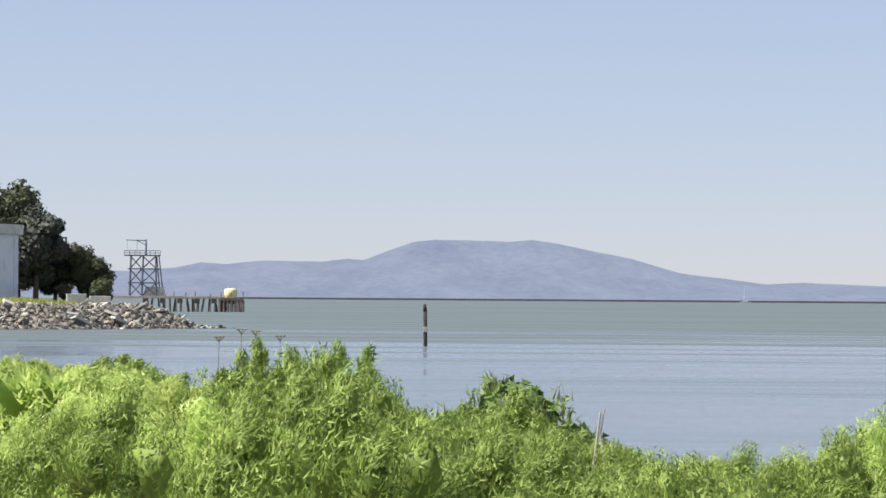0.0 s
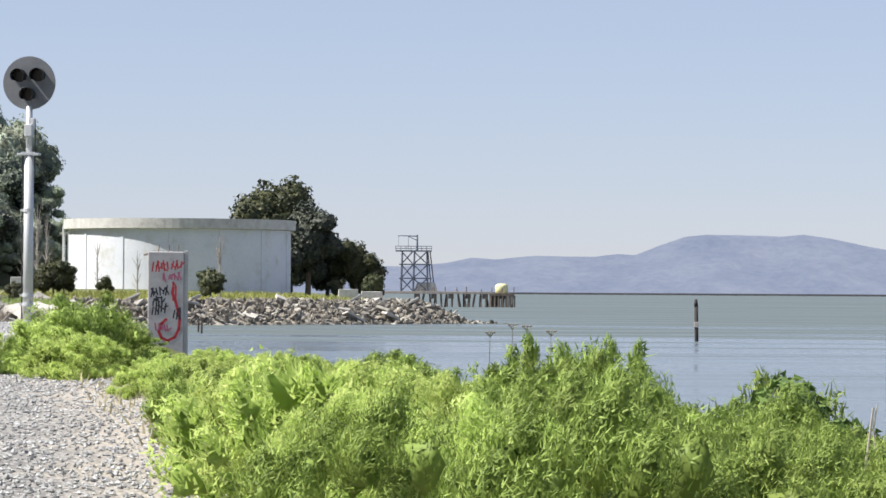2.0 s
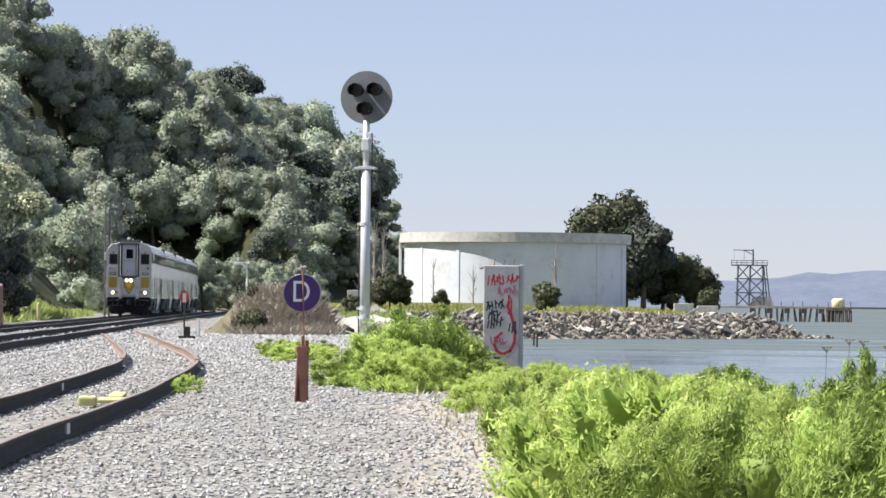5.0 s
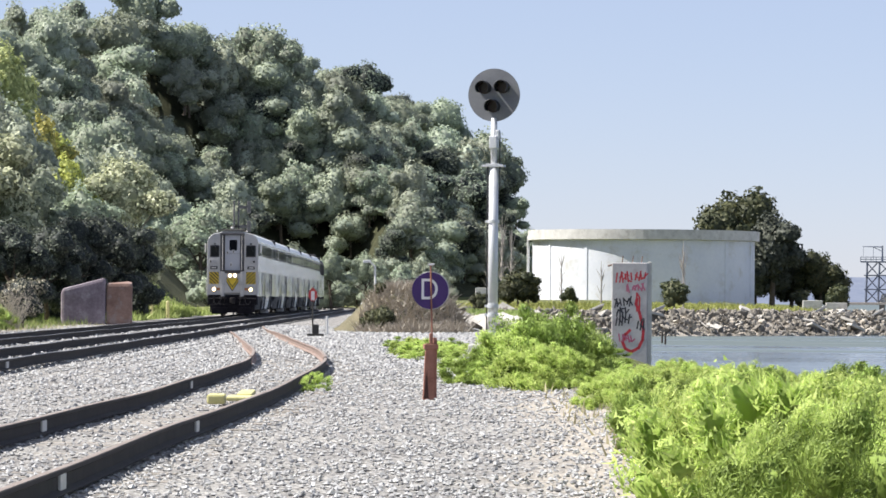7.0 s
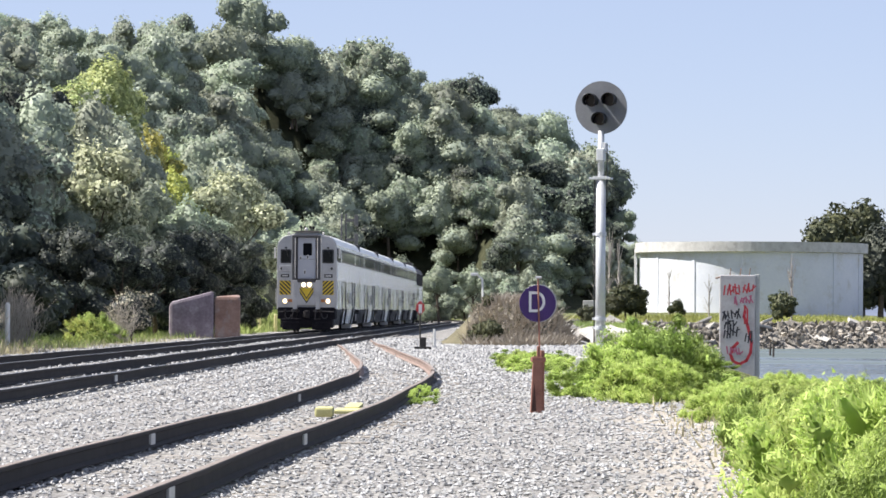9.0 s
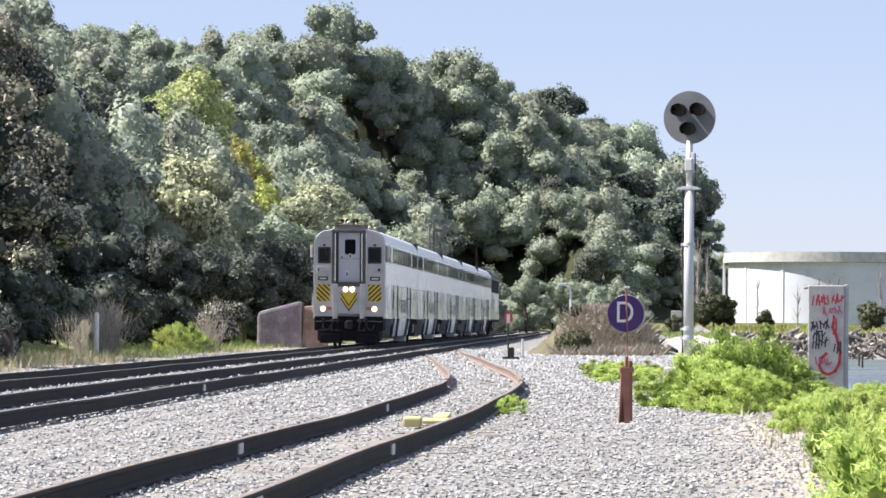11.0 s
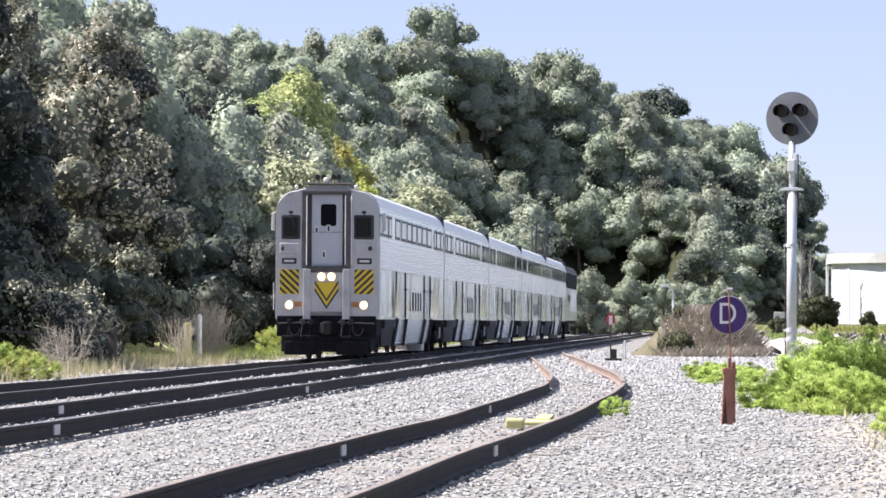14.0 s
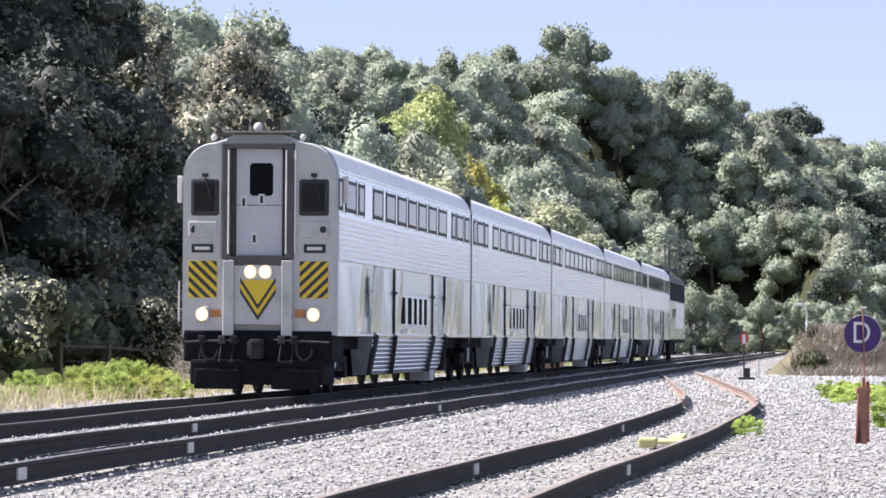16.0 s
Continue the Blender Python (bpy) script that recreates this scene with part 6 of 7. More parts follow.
        box(bm, min(side * 0.9, side * 1.42), max(side * 0.9, side * 1.42), -18.2, -17.4, 0.12, 0.36, bevel=0.02)
        part("step", bm, PALE, car)
    bm = bmesh.new()
    box(bm, -1.2, 1.2, -LEN + 0.4, -0.6, 0.85, 1.13, bevel=0.02)
    box(bm, -1.0, 1.0, -18.6, -6.6, 0.3, 0.86, bevel=0.04)
    part("underframe", bm, BLACK, car)
    bm = bmesh.new()
    box(bm, -1.53, 1.53, -LEN - 0.42, -LEN + 0.02, 0.95, 4.62, bevel=0.12)
    part("gangway", bm, RUBBER, car, "dark gangway bellows")
    build_truck(car, 3.3)
    build_truck(car, LEN - 3.3)
    if cab:
        build_cab_front(car)
    return car


def face_box(name, car, material, x0, x1, z0, z1, proud, bevel=0.02, label="", back=-0.3):
    """A piece on the cab's flat front; x to the right as one looks at it."""
    bm = bmesh.new()
    box(bm, -x1, -x0, back, proud, z0, z1, bevel=bevel)
    return part(name, bm, material, car, label)


def build_cab_front(car):
    # the end shell: outline rounded off to the front, with a hole left for the door pocket
    bm = bmesh.new()
    shell(bm, -0.4, -0.14, body_outline(-0.004))
    part("front_shell", bm, FRONT_PAINT, car)
    o = [(x, z) for x, z in body_outline(0.0)]
    for sgn, name in ((1, "front_panel"), (-1, "front_panel")):
        bm = bmesh.new()
        loop = [(x * sgn, z) for x, z in o if x > 0.66]
        loop += [(0.66 * sgn, 4.72), (0.66 * sgn, 1.12)]
        fr = [bm.verts.new((x * 0.985, 0.0, z - (0.03 if z > 4.3 else 0))) for x, z in loop]
        bk = [bm.verts.new((x, -0.16, z)) for x, z in loop]
        k = len(loop)
        bm.faces.new(fr)
        for j in range(k):
            bm.faces.new((fr[j], fr[(j + 1) % k], bk[(j + 1) % k], bk[j]))
        part(name, bm, FRONT_PAINT, car)
    # pale surround of the door pocket
    for x0, x1 in ((-0.76, -0.56), (0.52, 0.72)):
        face_box("pocket_post", car, POCKET, x0, x1, 2.5, 4.64, 0.05, 0.04)
    face_box("pocket_head", car, POCKET, -0.76, 0.72, 4.54, 4.66, 0.05, 0.04)
    face_box("pocket_floor", car, RECESS, -0.6, 0.58, 2.38, 2.56, 0.04, 0.02, "dark threshold of the door pocket")
    face_box("pocket_back", car, RECESS, -0.62, 0.6, 2.5, 4.66, -0.13, 0.01)
    d = face_box("door", car, DOOR_PAINT, -0.47, 0.46, 2.56, 4.54, -0.09, 0.02)
    face_box("door_glass", d, DARK_GLASS, -0.29, 0.36, 3.58, 4.36, -0.075, 0.14)
    for x0, z0 in ((-0.38, 3.45), (-0.02, 3.5), (-0.16, 2.78)):
        face_box("notice", d, PALE, x0, x0 + 0.12, z0, z0 + 0.22, -0.08, 0.004, "small pale notice plate")
        face_box("notice_print", d, RUBBER, x0 + 0.03, x0 + 0.09, z0 + 0.03, z0 + 0.17, -0.077, 0.003)
    face_box("door_seam", d, POCKET, -0.45, 0.44, 3.49, 3.505, -0.086, 0.003)
    for x in (-0.6, 0.56, 0.74):
        bm = bmesh.new()
        tube(bm, (-x, 0.065, 2.6), (-x, 0.065, 4.5), 0.016, 0.016, 8)
        part("handrail", bm, PALE, car)
    for x0, x1 in ((-1.45, -0.72), (0.73, 1.49)):
        w = face_box("cab_window", car, RUBBER, x0, x1, 3.22, 4.05, 0.012, 0.12)
        face_box("cab_glass", w, GLASS, x0 + 0.06, x1 - 0.06, 3.28, 3.99, 0.018, 0.1)
        bm = bmesh.new()
        cx = (x0 + x1) / 2
        tube(bm, (-cx, 0.03, 4.03), (-cx - 0.12, 0.04, 3.6), 0.012, 0.01, 6)
        box(bm, -cx - 0.06, -cx + 0.06, -0.05, 0.05, 4.01, 4.08, bevel=0.01)
        part("wiper", bm, RUBBER, car)
    for sg in (-1, 1):
        c = face_box("marker_box", car, FRONT_PAINT, sg * 1.13 - 0.29, sg * 1.13 + 0.29, 2.9, 3.2, 0.03, 0.03)
        bm = bmesh.new()
        tube(bm, (-sg * 1.3 * (1 if sg > 0 else 1.02), 0.025, 3.05), (-sg * 1.3, 0.045, 3.05), 0.065, 0.065, 16)
        part("marker_lamp", bm, RUBBER, c, "dark marker lamp")
        p = face_box("number_board", car, RUBBER, sg * 1.13 - 0.22, sg * 1.13 + 0.22, 2.62, 2.78, 0.02, 0.01, "dark board with a pale bar")
        face_box("number_bar", p, PALE, sg * 1.13 - 0.15, sg * 1.13 + 0.15, 2.67, 2.73, 0.026, 0.004)
        # striped warning panel
        s = face_box("warning_panel", car, YELLOW, sg * 1.12 - 0.29, sg * 1.12 + 0.29, 1.79, 2.47, 0.012, 0.004, "yellow panel with black diagonal stripes")
        cx = sg * 1.12
        for k in range(-3, 5):
            bm = bmesh.new()
            z = 1.79 + k * 0.19
            rise = 0.5
            # the stripes slope down toward the middle of the face
            quad = [(-0.285, z + (rise if sg < 0 else 0)), (0.285, z + (0 if sg < 0 else rise)), (0.285, z + 0.095 + (0 if sg < 0 else rise)), (-0.285, z + 0.095 + (rise if sg < 0 else 0))]
            vs = [bm.verts.new((-(cx + x), 0.0155, zz)) for x, zz in quad]
            bm.faces.new(vs)
            for co, no in (((0, 0, 1.795), (0, 0, -1)), ((0, 0, 2.465), (0, 0, 1))):
                bmesh.ops.bisect_plane(bm, geom=bm.verts[:] + bm.edges[:] + bm.faces[:], plane_co=co, plane_no=no, clear_outer=True)
            if len(bm.faces):
                part("stripe", bm, STRIPE_BLACK, s)
            else:
                bm.free()
        post = face_box("collision_post", car, FRONT_PAINT, sg * 0.59 - 0.11, sg * 0.59 + 0.11, 1.1, 2.48, 0.1, 0.02)
        h = face_box("ditch_light", car, FRONT_PAINT, sg * 1.12 - 0.14, sg * 1.12 + 0.14, 1.35, 1.63, 0.06, 0.02)
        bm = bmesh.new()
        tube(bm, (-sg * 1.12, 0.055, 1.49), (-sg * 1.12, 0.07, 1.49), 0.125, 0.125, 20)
        part("halo_disc", bm, GLOW, h, "warm glowing disc painted as the lamp's halo")
        bm = bmesh.new()
        tube(bm, (-sg * 1.12, 0.065, 1.49), (-sg * 1.12, 0.08, 1.49), 0.09, 0.09, 20)
        part("ditch_lens", bm, DITCH_ON, h, "glowing ditch light")
        face_box("side_marker", car, AMBER, sg * 0.85 - 0.1, sg * 0.85 + 0.1, 1.44, 1.58, 0.03, 0.01, "amber marker")
        # air hoses
        bm = bmesh.new()
        q = [(sg * 0.95 + 0.16 * math.cos(a), 0.86 + 0.2 * math.sin(a)) for a in [radians(160 + 22 * i) for i in range(10)]]
        for (xa, za), (xb, zb) in zip(q, q[1:]):
            tube(bm, (-xa, 0.12, za), (-xb, 0.12, zb), 0.022, 0.022, 6)
        part("air_hose", bm, HOSE, car, "looped pale hose")
        bm = bmesh.new()
        tube(bm, (-sg * 0.35, 0.14, 1.02), (-sg * 1.45, 0.14, 0.98), 0.02, 0.02, 6)
        part("grab_iron", bm, HOSE, car)
        bm = bmesh.new()
        tube(bm, (-sg * 1.585, 0.05, 1.35), (-sg * 1.585, 0.05, 2.1), 0.018, 0.018, 6)
        part("corner_handle", bm, FRONT_PAINT, car)
        bm = bmesh.new()
        box(bm, -sg * 1.68 - 0.05, -sg * 1.68 + 0.05, -0.55, -0.45, 3.55, 4.05, bevel=0.02)
        part("mirror", bm, PALE, car)
    n = face_box("nose_panel", car, FRONT_PAINT, -0.5, 0.5, 1.3, 2.42, 0.03, 0.02)
    # twin headlights
    hc = face_box("headlight_case", car, FRONT_PAINT, -0.3, 0.3, 2.12, 2.4, 0.07, 0.05)
    for x in (-0.15, 0.15):
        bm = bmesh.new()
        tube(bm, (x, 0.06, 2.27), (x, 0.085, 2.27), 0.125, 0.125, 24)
        part("halo_disc", bm, GLOW, hc, "warm glowing disc painted as the lamp's halo")
        bm = bmesh.new()
        tube(bm, (x, 0.08, 2.27), (x, 0.095, 2.27), 0.09, 0.09, 24)
        part("headlight", bm, LAMP_ON, hc, "glowing headlight")
    # yellow and black V
    bm = bmesh.new()
    for off, y in ((0.0, 0.034),):
        vs = [bm.verts.new((x, y, z)) for x, z in ((-0.36, 2.12), (-0.36, 1.88), (0, 1.38), (0.36, 1.88), (0.36, 2.12))]
        bm.faces.new(vs)
    v = part("v_mark", bm, YELLOW, n, "yellow V panel")
    for dz in (0.0, 0.2):
        for sg in (-1, 1):
            bm = bmesh.new()
            vs = [bm.verts.new((x, 0.0375, z)) for x, z in ((sg * 0.36, 1.88 + dz), (0, 1.38 + dz), (0, 1.47 + dz), (sg * 0.36, 1.97 + dz))]
            bm.faces.new(vs)
            part("v_stripe", bm, STRIPE_BLACK, v)
    # black pilot, coupler and snow plough
    bm = bmesh.new()
    vs = box(bm, -1.5, 1.5, -1.6, 0.02, 0.62, 1.2, bevel=0.05)
    box(bm, -1.35, 1.35, -1.4, 0.12, 0.2, 0.66, bevel=0.06)
    part("pilot", bm, BLACK, car, "black pilot beam")
    for x0, x1 in ((-1.25, -0.3), (0.3, 1.25)):
        bm = bmesh.new()
        box(bm, x0, x1, -0.2, 0.2, 0.12, 0.5, bevel=0.04)
        part("plough", bm, BLACK, car)
    bm = bmesh.new()
    box(bm, -0.14, 0.14, -0.4, 0.5, 0.72, 1.0, bevel=0.04)
    box(bm, -0.2, 0.06, 0.4, 0.75, 0.68, 1.04, bevel=0.06)
    part("coupler", bm, STEEL, car, "steel coupler")
    for k, x in enumerate((-0.75, -0.5, 0.45, 0.7, 1.1)):
        bm = bmesh.new()
        box(bm, x - 0.07, x + 0.07, 0.1, 0.2, 0.95, 1.1, bevel=0.02)
        tube(bm, (x, 0.16, 0.98), (x + 0.05, 0.2, 0.62), 0.014, 0.014, 6)
        part("jumper_cable", bm, HOSE if k % 2 else STEEL, car)
    # roof gear
    bm = bmesh.new()
    box(bm, -0.62, 0.62, -0.5, 0.0, 4.8, 4.86, bevel=0.02)
    tube(bm, (-0.75, -0.02, 4.83), (0.72, -0.02, 4.83), 0.03, 0.03, 8)
    part("roof_step", bm, RECESS, car)
    bm = bmesh.new()
    bmesh.ops.create_uvsphere(bm, u_segments=14, v_segments=8, radius=0.1, matrix=Matrix.Translation((0.05, -0.15, 4.93)))
    part("beacon", bm, PALE, car, "pale roof beacon", smooth=True)
    for x in (-0.3, -0.12, 0.18, 0.33):
        bm = bmesh.new()
        tube(bm, (-x, -0.5, 4.98), (-x, -0.1, 5.02), 0.03, 0.075, 12)
        tube(bm, (-x, -0.4, 4.8), (-x, -0.4, 5.0), 0.02, 0.02, 6)
        part("horn", bm, STEEL, car, "air horn")
    for x in (-0.95, 0.85):
        bm = bmesh.new()
        bmesh.ops.create_uvsphere(bm, u_segments=10, v_segments=6, radius=0.06, matrix=Matrix.Translation((-x, -0.2, 4.75)))
        part("roof_marker", bm, PALE, car)


def build_locomotive():
    loco = thing("locomotive", "grey and dark blue diesel locomotive pushing the train", "locomotive", group="train")
    L = 17.5
    bm = bmesh.new()
    shell(bm, -L, 0, [(x, z - 0.12 if z > 4 else z) for x, z in body_outline()])
    part("body", bm, SILVER, loco)
    for side in (-1, 1):
        side_panel("dark_band", BLACK, loco, 0.2, L - 0.6, 3.1, 4.05, side, 0.012)
        for y in (3.0, 5.0):
            w = side_panel("window", RUBBER, loco, y, y + 1.2, 2.2, 2.7, side, 0.012)
            side_panel("pane", GLASS, w, y + 0.1, y + 1.1, 2.27, 2.63, side, 0.018)
        for k in range(6):
            side_panel("louvre", RIB, loco, 8 + k * 1.3, 8.9 + k * 1.3, 1.7, 3.0, side, 0.02)
        side_panel("sill", BLACK, loco, 0.3, L - 0.3, 0.95, 1.15, side, 0.02)
    bm = bmesh.new()
    box(bm, -1.2, 1.2, -11, -6.5, 0.3, 1.1, bevel=0.1)
    part("fuel_tank", bm, BLACK, loco)
    bm = bmesh.new()
    pts = [(x * 1.004, z - 0.1) for x, z in body_outline() if z > 4.1]
    rings = [[bm.verts.new((x, y, z)) for x, z in pts] for y in (-L + 0.02, -0.02)]
    for j in range(len(pts) - 1):
        bm.faces.new((rings[0][j], rings[0][j + 1], rings[1][j + 1], rings[1][j]))
    part("roof", bm, RECESS, loco, "dark sooty roof")
    bm = bmesh.new()
    box(bm, -0.9, 0.9, -9, -4, 4.7, 4.95, bevel=0.05)
    part("exhaust_housing", bm, RECESS, loco)
    build_truck(loco, 3.0)
    build_truck(loco, L - 3.0)
    return loco


FRONT_AT = [(0.0, 339.0), (3.5, 281.0), (7.0, 223.5), (9.0, 190.8), (11.5, 151.0), (13.0, 126.6), (14.0, 109.2), (15.0, 90.9), (16.0, 72.2)]
TIMES = [0, 0.1, 0.25] + [0.5 * k for k in range(1, 32)] + [15.75, 15.9, 16.0]
TRAIN = []


def front_s(t):
    """Where the train's front stands along the track: smoothed between the stations."""
    ts, ss = [a for a, _ in FRONT_AT], [b for _, b in FRONT_AT]
    tot = wsum = 0.0
    for k in range(-8, 9):
        w = math.exp(-(k / 4.0) ** 2)
        q = t + k * 0.1
        v = ss[0] + (q - ts[0]) * -16.5 if q < 0 else ss[-1] + (q - ts[-1]) * -19.0 if q > 16 else float(np.interp(q, ts, ss))
        tot += w * v
        wsum += w
    return tot / wsum


def build_train():
    first = build_car("cab_car", "silver two-level cab car, grey front with yellow striped panels", True)
    TRAIN.append((first, 0.0))
    coach = build_car("passenger_car", "silver two-level stainless passenger car with dark windows", False)
    TRAIN.append((coach, GAP))
    for k in range(2, 5):
        TRAIN.append((copy_thing(coach, Matrix.Identity(4)), GAP * k))
    TRAIN.append((build_locomotive(), GAP * 5))


def car_pose(s):
    """A car whose front stands s metres along the track, nose toward the camera."""
    a, b = sc(s, FAR_C + far_bend(s)), sc(s + LEN, FAR_C + far_bend(s + LEN))
    d = a - b
    return pose(a.x, a.y, FAR_Z, 0, 0, math.degrees(math.atan2(-d.x, d.y)))


def motions():
    for car, back in TRAIN:
        car.scale = (1, 1, 1.085)
        walk(car, [(t, car_pose(front_s(t) + back)) for t in TIMES])


# ---- small things along the line ----


def build_line_side():
    white = plain("post_white", (0.7, 0.7, 0.68), 0.6)
    redm = plain("target_red", (0.5, 0.05, 0.05), 0.5)
    # yellow wheel chock by the siding rail
    y = surface("derail_yellow", (0.46, 0.43, 0.16), (0.62, 0.58, 0.3), 5, 40, 0.6)
    p = sc(47.5, siding_c(47.5) + 0.25)
    t = thing("derail_block", "yellow painted derail block beside the siding rail", "derail", pose(p.x, p.y, SIDE_Z - 0.17, 0, 0, 13))
    bm = bmesh.new()
    box(bm, -0.28, -0.05, -0.5, 0.2, 0, 0.12, bevel=0.03)
    part("block", bm, y, t)
    bm = bmesh.new()
    box(bm, -0.06, 0.34, 0.3, 1.4, 0.02, 0.07, bevel=0.02)
    part("plate", bm, y, t)
    bm = bmesh.new()
    box(bm, 0.05, 0.25, 1.3, 3.4, 0.03, 0.09, bevel=0.02)
    part("arm", bm, y, t)
    # switch stand with a red target
    p = polar(13.45, 130)
    gz = ground_z(p.x, p.y)
    t = thing("switch_stand", "low black switch stand with a red and white target", "switch stand", pose(p.x, p.y, gz, 0, 0, 13))
    bm = bmesh.new()
    box(bm, -0.3, 0.3, -0.2, 0.2, 0, 0.12, bevel=0.02)
    box(bm, -0.12, 0.12, -0.12, 0.12, 0.1, 0.45, bevel=0.03)
    tube(bm, (-0.1, 0, 0.4), (-0.1, 0, 1.35), 0.03, 0.03, 8)
    part("stand", bm, STRIPE_BLACK, t)
    bm = bmesh.new()
    tube(bm, (0.4, 0, 0.1), (0.4, 0, 0.75), 0.06, 0.05, 8)
    part("lever", bm, white, t)
    bm = bmesh.new()
    vs = [bm.verts.new((x, -0.02, z)) for x, z in ((-0.1, 1.2), (0.06, 1.42), (0.04, 1.6), (-0.1, 1.75), (-0.24, 1.6), (-0.26, 1.42))]
    f = bm.faces.new(vs)
    ex = bmesh.ops.extrude_face_region(bm, geom=[f])
    bmesh.ops.translate(bm, vec=(0, 0.02, 0), verts=[v for v in ex["geom"] if isinstance(v, bmesh.types.BMVert)])
    part("target", bm, redm, t, "red target plate")
    bm = bmesh.new()
    box(bm, -0.16, -0.04, -0.028, -0.021, 1.3, 1.62)
    part("target_stripe", bm, white, t)
    # far signals
    for az, d, el, lab in ((14.28, 380, 0.5, "white post with a red target beside the track"),):
        p = polar(az, d)
        gz = ground_z(p.x, p.y)
        h = EYE + d * math.tan(radians(el)) - gz
        t = thing("target_post", lab, "signal", pose(p.x, p.y, gz, 0, 0, az))
        bm = bmesh.new()
        tube(bm, (0, 0, 0), (0, 0, h - 0.3), 0.12, 0.1, 10)
        box(bm, -0.25, 0.25, -0.2, 0.2, 0, 0.9, bevel=0.05)
        part("post", bm, white, t)
        bm = bmesh.new()
        tube(bm, (0, -0.06, h - 0.1), (0, 0.06, h - 0.1), 0.42, 0.42, 20)
        part("target", bm, redm, t)
    p = polar(14.66, 286)
    gz = ground_z(p.x, p.y)
    h = EYE + 286 * math.tan(radians(1.5)) - gz
    grey = plain("far_signal_grey", (0.09, 0.092, 0.1), 0.6)
    t = thing("bracket_signal", "tall grey mast signal with two lamp heads by the line", "signal", pose(p.x, p.y, gz, 0, 0, 14))
    for x in (-0.35, 0.0):
        bm = bmesh.new()
        tube(bm, (x, 0, 0), (x, 0, h), 0.08, 0.07, 8)
        part("mast", bm, grey, t)
    for z in (h - 0.5, h - 2.0):
        bm = bmesh.new()
        box(bm, 0, 0.9, -0.1, 0.1, z - 0.12, z + 0.12, bevel=0.03)
        box(bm, 0.65, 0.95, -0.25, 0.15, z - 0.45, z + 0.45, bevel=0.05)
        part("lamp_head", bm, grey, t)
    p = polar(12.53, 235)
    gz = ground_z(p.x, p.y)
    h = EYE + 235 * math.tan(radians(0.57)) - gz
    t = thing("lamp_post", "small pale lamp post with a curved arm by the line", "lamp post", pose(p.x, p.y, gz, 0, 0, 12))
    bm = bmesh.new()
    tube(bm, (0.1, 0, 0), (0.0, 0, h - 0.3), 0.09, 0.06, 8)
    tube(bm, (0.0, 0, h - 0.3), (-0.35, 0, h), 0.06, 0.05, 8)
    part("post", bm, white, t)
    bm = bmesh.new()
    box(bm, -0.75, -0.25, -0.12, 0.12, h - 0.08, h + 0.1, bevel=0.04)
    part("lamp", bm, white, t)
    # yellow and white marker posts, fence posts on the left verge
    wood = surface("fence_wood", (0.03, 0.026, 0.024), (0.09, 0.075, 0.065), 4, 40, 0.9)
    for az, d, h, m, lab, w in ((20.08, 128, 1.25, y, "yellow round marker post on the verge", 0.13), (19.9, 129, 1.5, white, "white round marker post on the verge", 0.09), (15.75, 232, 1.1, y, "yellow round marker post on the verge", 0.11), (16.0, 228, 1.0, y, "yellow round marker post on the verge", 0.1)):
        p = polar(az, d)
        t = thing("marker_post", lab, "post", pose(p.x, p.y, ground_z(p.x, p.y)), "marker posts")
        bm = bmesh.new()
        tube(bm, (0, 0, -0.2), (0, 0, h), w, w, 12)
        tube(bm, (0, 0, h), (0, 0, h + 0.08), w, w * 0.5, 12)
        part("post", bm, m, t)
    tops = []
    for az, d, h in ((21.25, 104, 1.15), (22.0, 103, 1.1), (23.4, 102, 1.25), (24.15, 100, 1.2)):
        p = polar(az, d)
        gz = ground_z(p.x, p.y)
        t = thing("fence_post", "dark wooden fence post on the verge", "post", pose(p.x, p.y, gz), "fence posts")
        bm = bmesh.new()
        box(bm, -0.1, 0.1, -0.1, 0.1, -0.2, h, bevel=0.02)
        part("post", bm, wood, t)
        tops.append(Vector((p.x, p.y, gz + h - 0.1)))
    t = thing("fence_rail", "dark top rail and wire along the fence posts", "fence rail", kind="")
    for dz in (0.0, -0.4):
        bm = bmesh.new()
        for a, b in zip(tops, tops[1:]):
            tube(bm, a + Vector((0, 0, dz)), b + Vector((0, 0, dz)), 0.045 if dz == 0 else 0.012, 0.04 if dz == 0 else 0.012, 6)
        part("strand", bm, wood, t)
    # painted block wall under the trees of the verge
    p = polar(16.85, 182)
    t = thing("painted_block", "weathered concrete block with faded lilac and rust paint, toned dark for shade", "concrete block", pose(p.x, p.y, ground_z(p.x, p.y), 0, 0, 17))
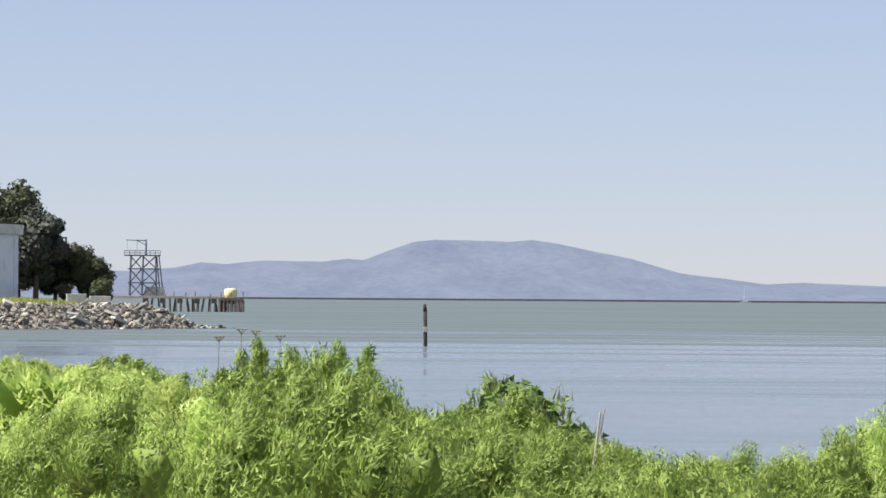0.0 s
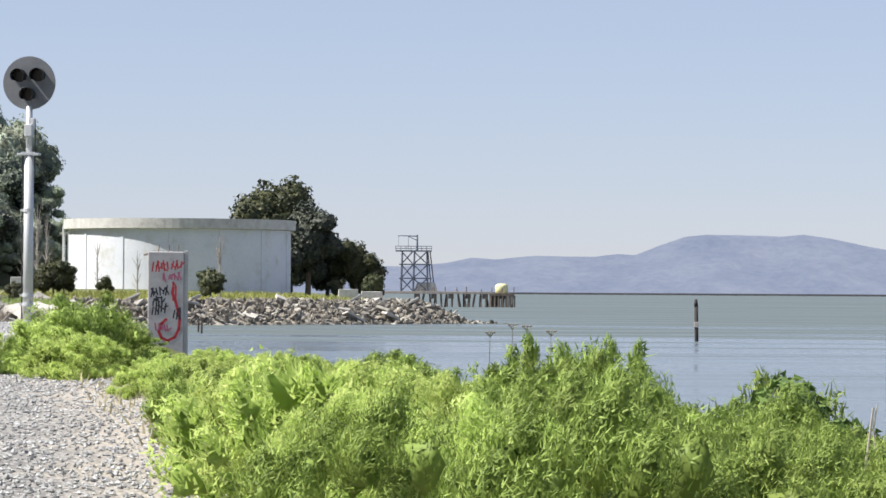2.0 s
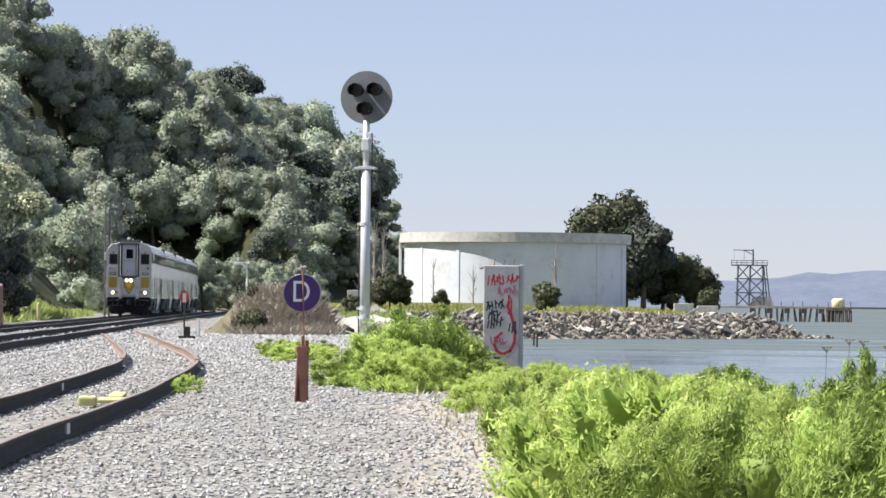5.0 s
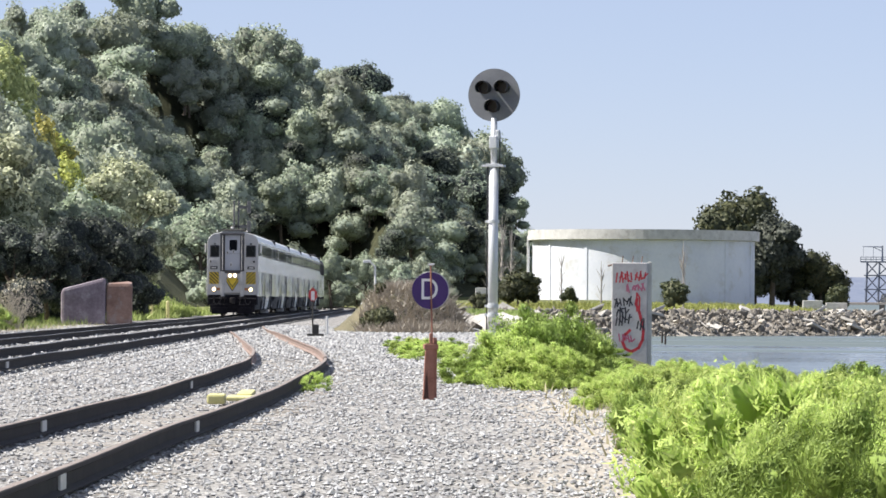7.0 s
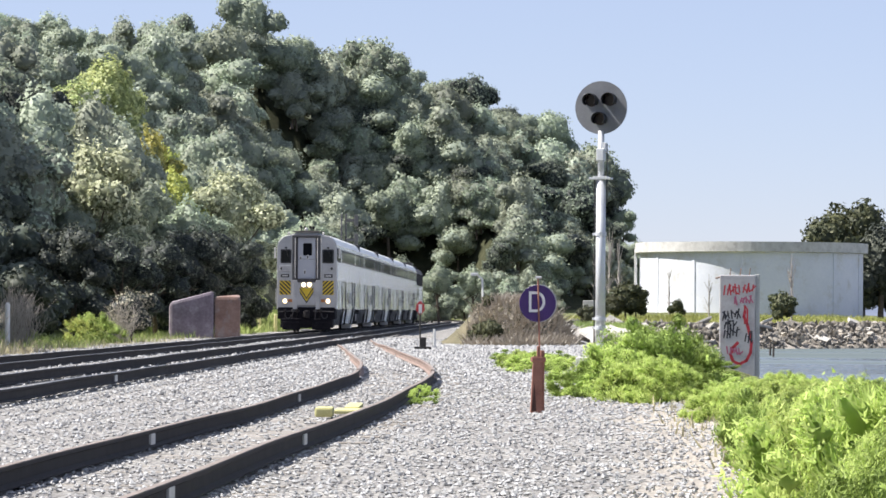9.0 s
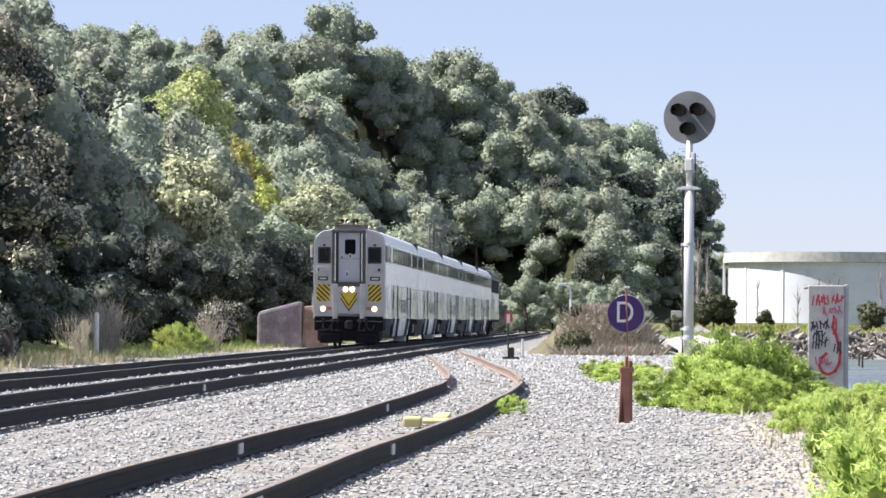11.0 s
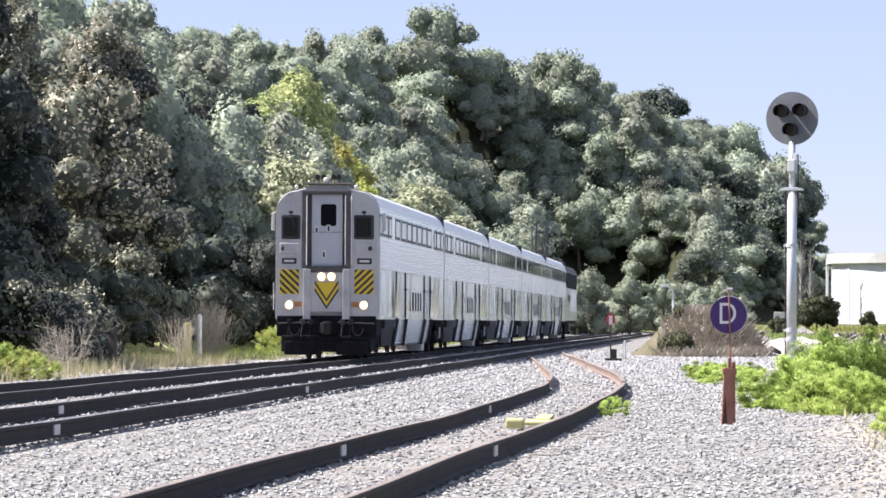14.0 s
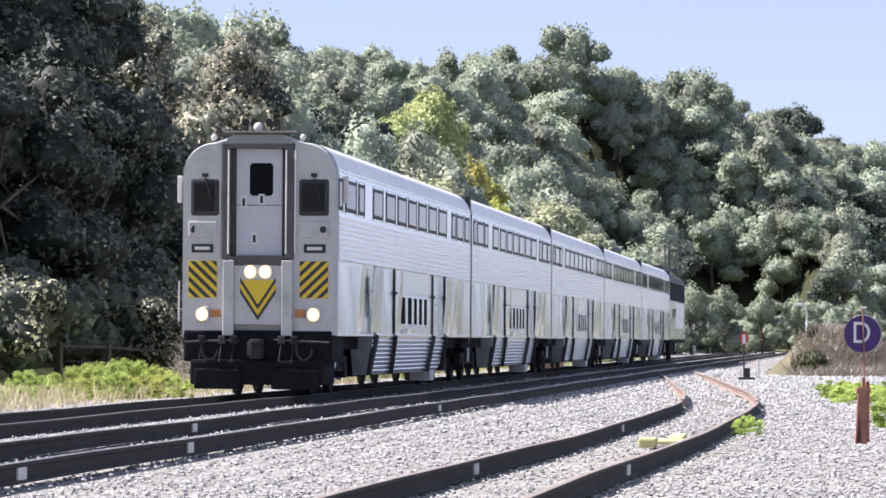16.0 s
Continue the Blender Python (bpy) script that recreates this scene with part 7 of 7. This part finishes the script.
    # tree shade is put into both paints as a darker tone
    for name, x0, x1, h, m in (
            ("lilac_block", -1.75, 0.45, 2.25, surface("lilac_paint_shaded", (0.14, 0.11, 0.135), (0.3, 0.255, 0.295), 1.1, 9, 0.85, 0, 0.3, 0.03, stain=(0.36, 0.345, 0.36), stain_scale=1.3)),
            ("rust_block", 0.47, 1.75, 2.05, surface("rust_paint_shaded", (0.17, 0.1, 0.08), (0.31, 0.21, 0.175), 1.3, 9, 0.85, 0, 0.3, 0.03, stain=(0.3, 0.27, 0.27), stain_scale=1.6))):
        bm = bmesh.new()
        vs = box(bm, x0, x1, -0.7, 0.7, -0.4, h, bevel=0.16)
        for v in vs:
            v.co += Vector((0, 0, 0.12 * noise.noise(v.co * 1.3)))
            if v.co.z > 0.6 and v.co.x < -1.0:
                v.co.z -= (-1.0 - v.co.x) * 0.75
        part(name, bm, m, t)
    # pale blocks and bins on the point
    for az, d, w, h, lab in ((10.83, 372, 1.6, 2.1, "pale concrete box beside the tank"), (5.72, 418, 2.2, 1.2, "low pale concrete block on the point"), (5.35, 424, 2.4, 1.1, "low pale concrete block on the point")):
        p = polar(az, d)
        t = thing("concrete_block", lab, "block", pose(p.x, p.y, ground_z(p.x, p.y) - 0.1, 0, 0, 8), "concrete blocks")
        bm = bmesh.new()
        box(bm, -w / 2, w / 2, -0.8, 0.8, 0, h, bevel=0.05)
        part("block", bm, CONCRETE, t)
    # short stakes at the cove
    for az, d in ((8.0, 300), (8.05, 310), (9.9, 200)):
        p = polar(az, d)
        t = thing("stake", "short dark stake at the water's edge", "stake", pose(p.x, p.y, WATER - 0.3), "stakes")
        bm = bmesh.new()
        tube(bm, (0, 0, -0.5), (0.03, 0, 1.3), 0.09, 0.08, 8)
        part("pole", bm, wood, t)
    # white seabird floats on the cove
    for az, d in ((6.2, 150), (3.9, 130)):
        p = polar(az, d)
        t = thing("float", "small white float on the water", "buoy", pose(p.x, p.y, WATER), "floats")
        bm = bmesh.new()
        bmesh.ops.create_uvsphere(bm, u_segments=12, v_segments=8, radius=0.09, matrix=Matrix.Translation((0, 0, 0.03)))
        part("ball", bm, white, t, smooth=True)

build_ground()
build_water()
build_mountains()
build_tracks()
build_tank()
build_pier()
build_bay()
build_signal()
build_d_sign()
build_slab()
build_train()
build_line_side()
build_hill_trees()
build_trackside_trees()
build_point_trees()
build_fennel()
build_dry_stalks()
build_seed_shrubs()
build_mound()
build_verge()
build_riprap()
build_ballast()
motions()
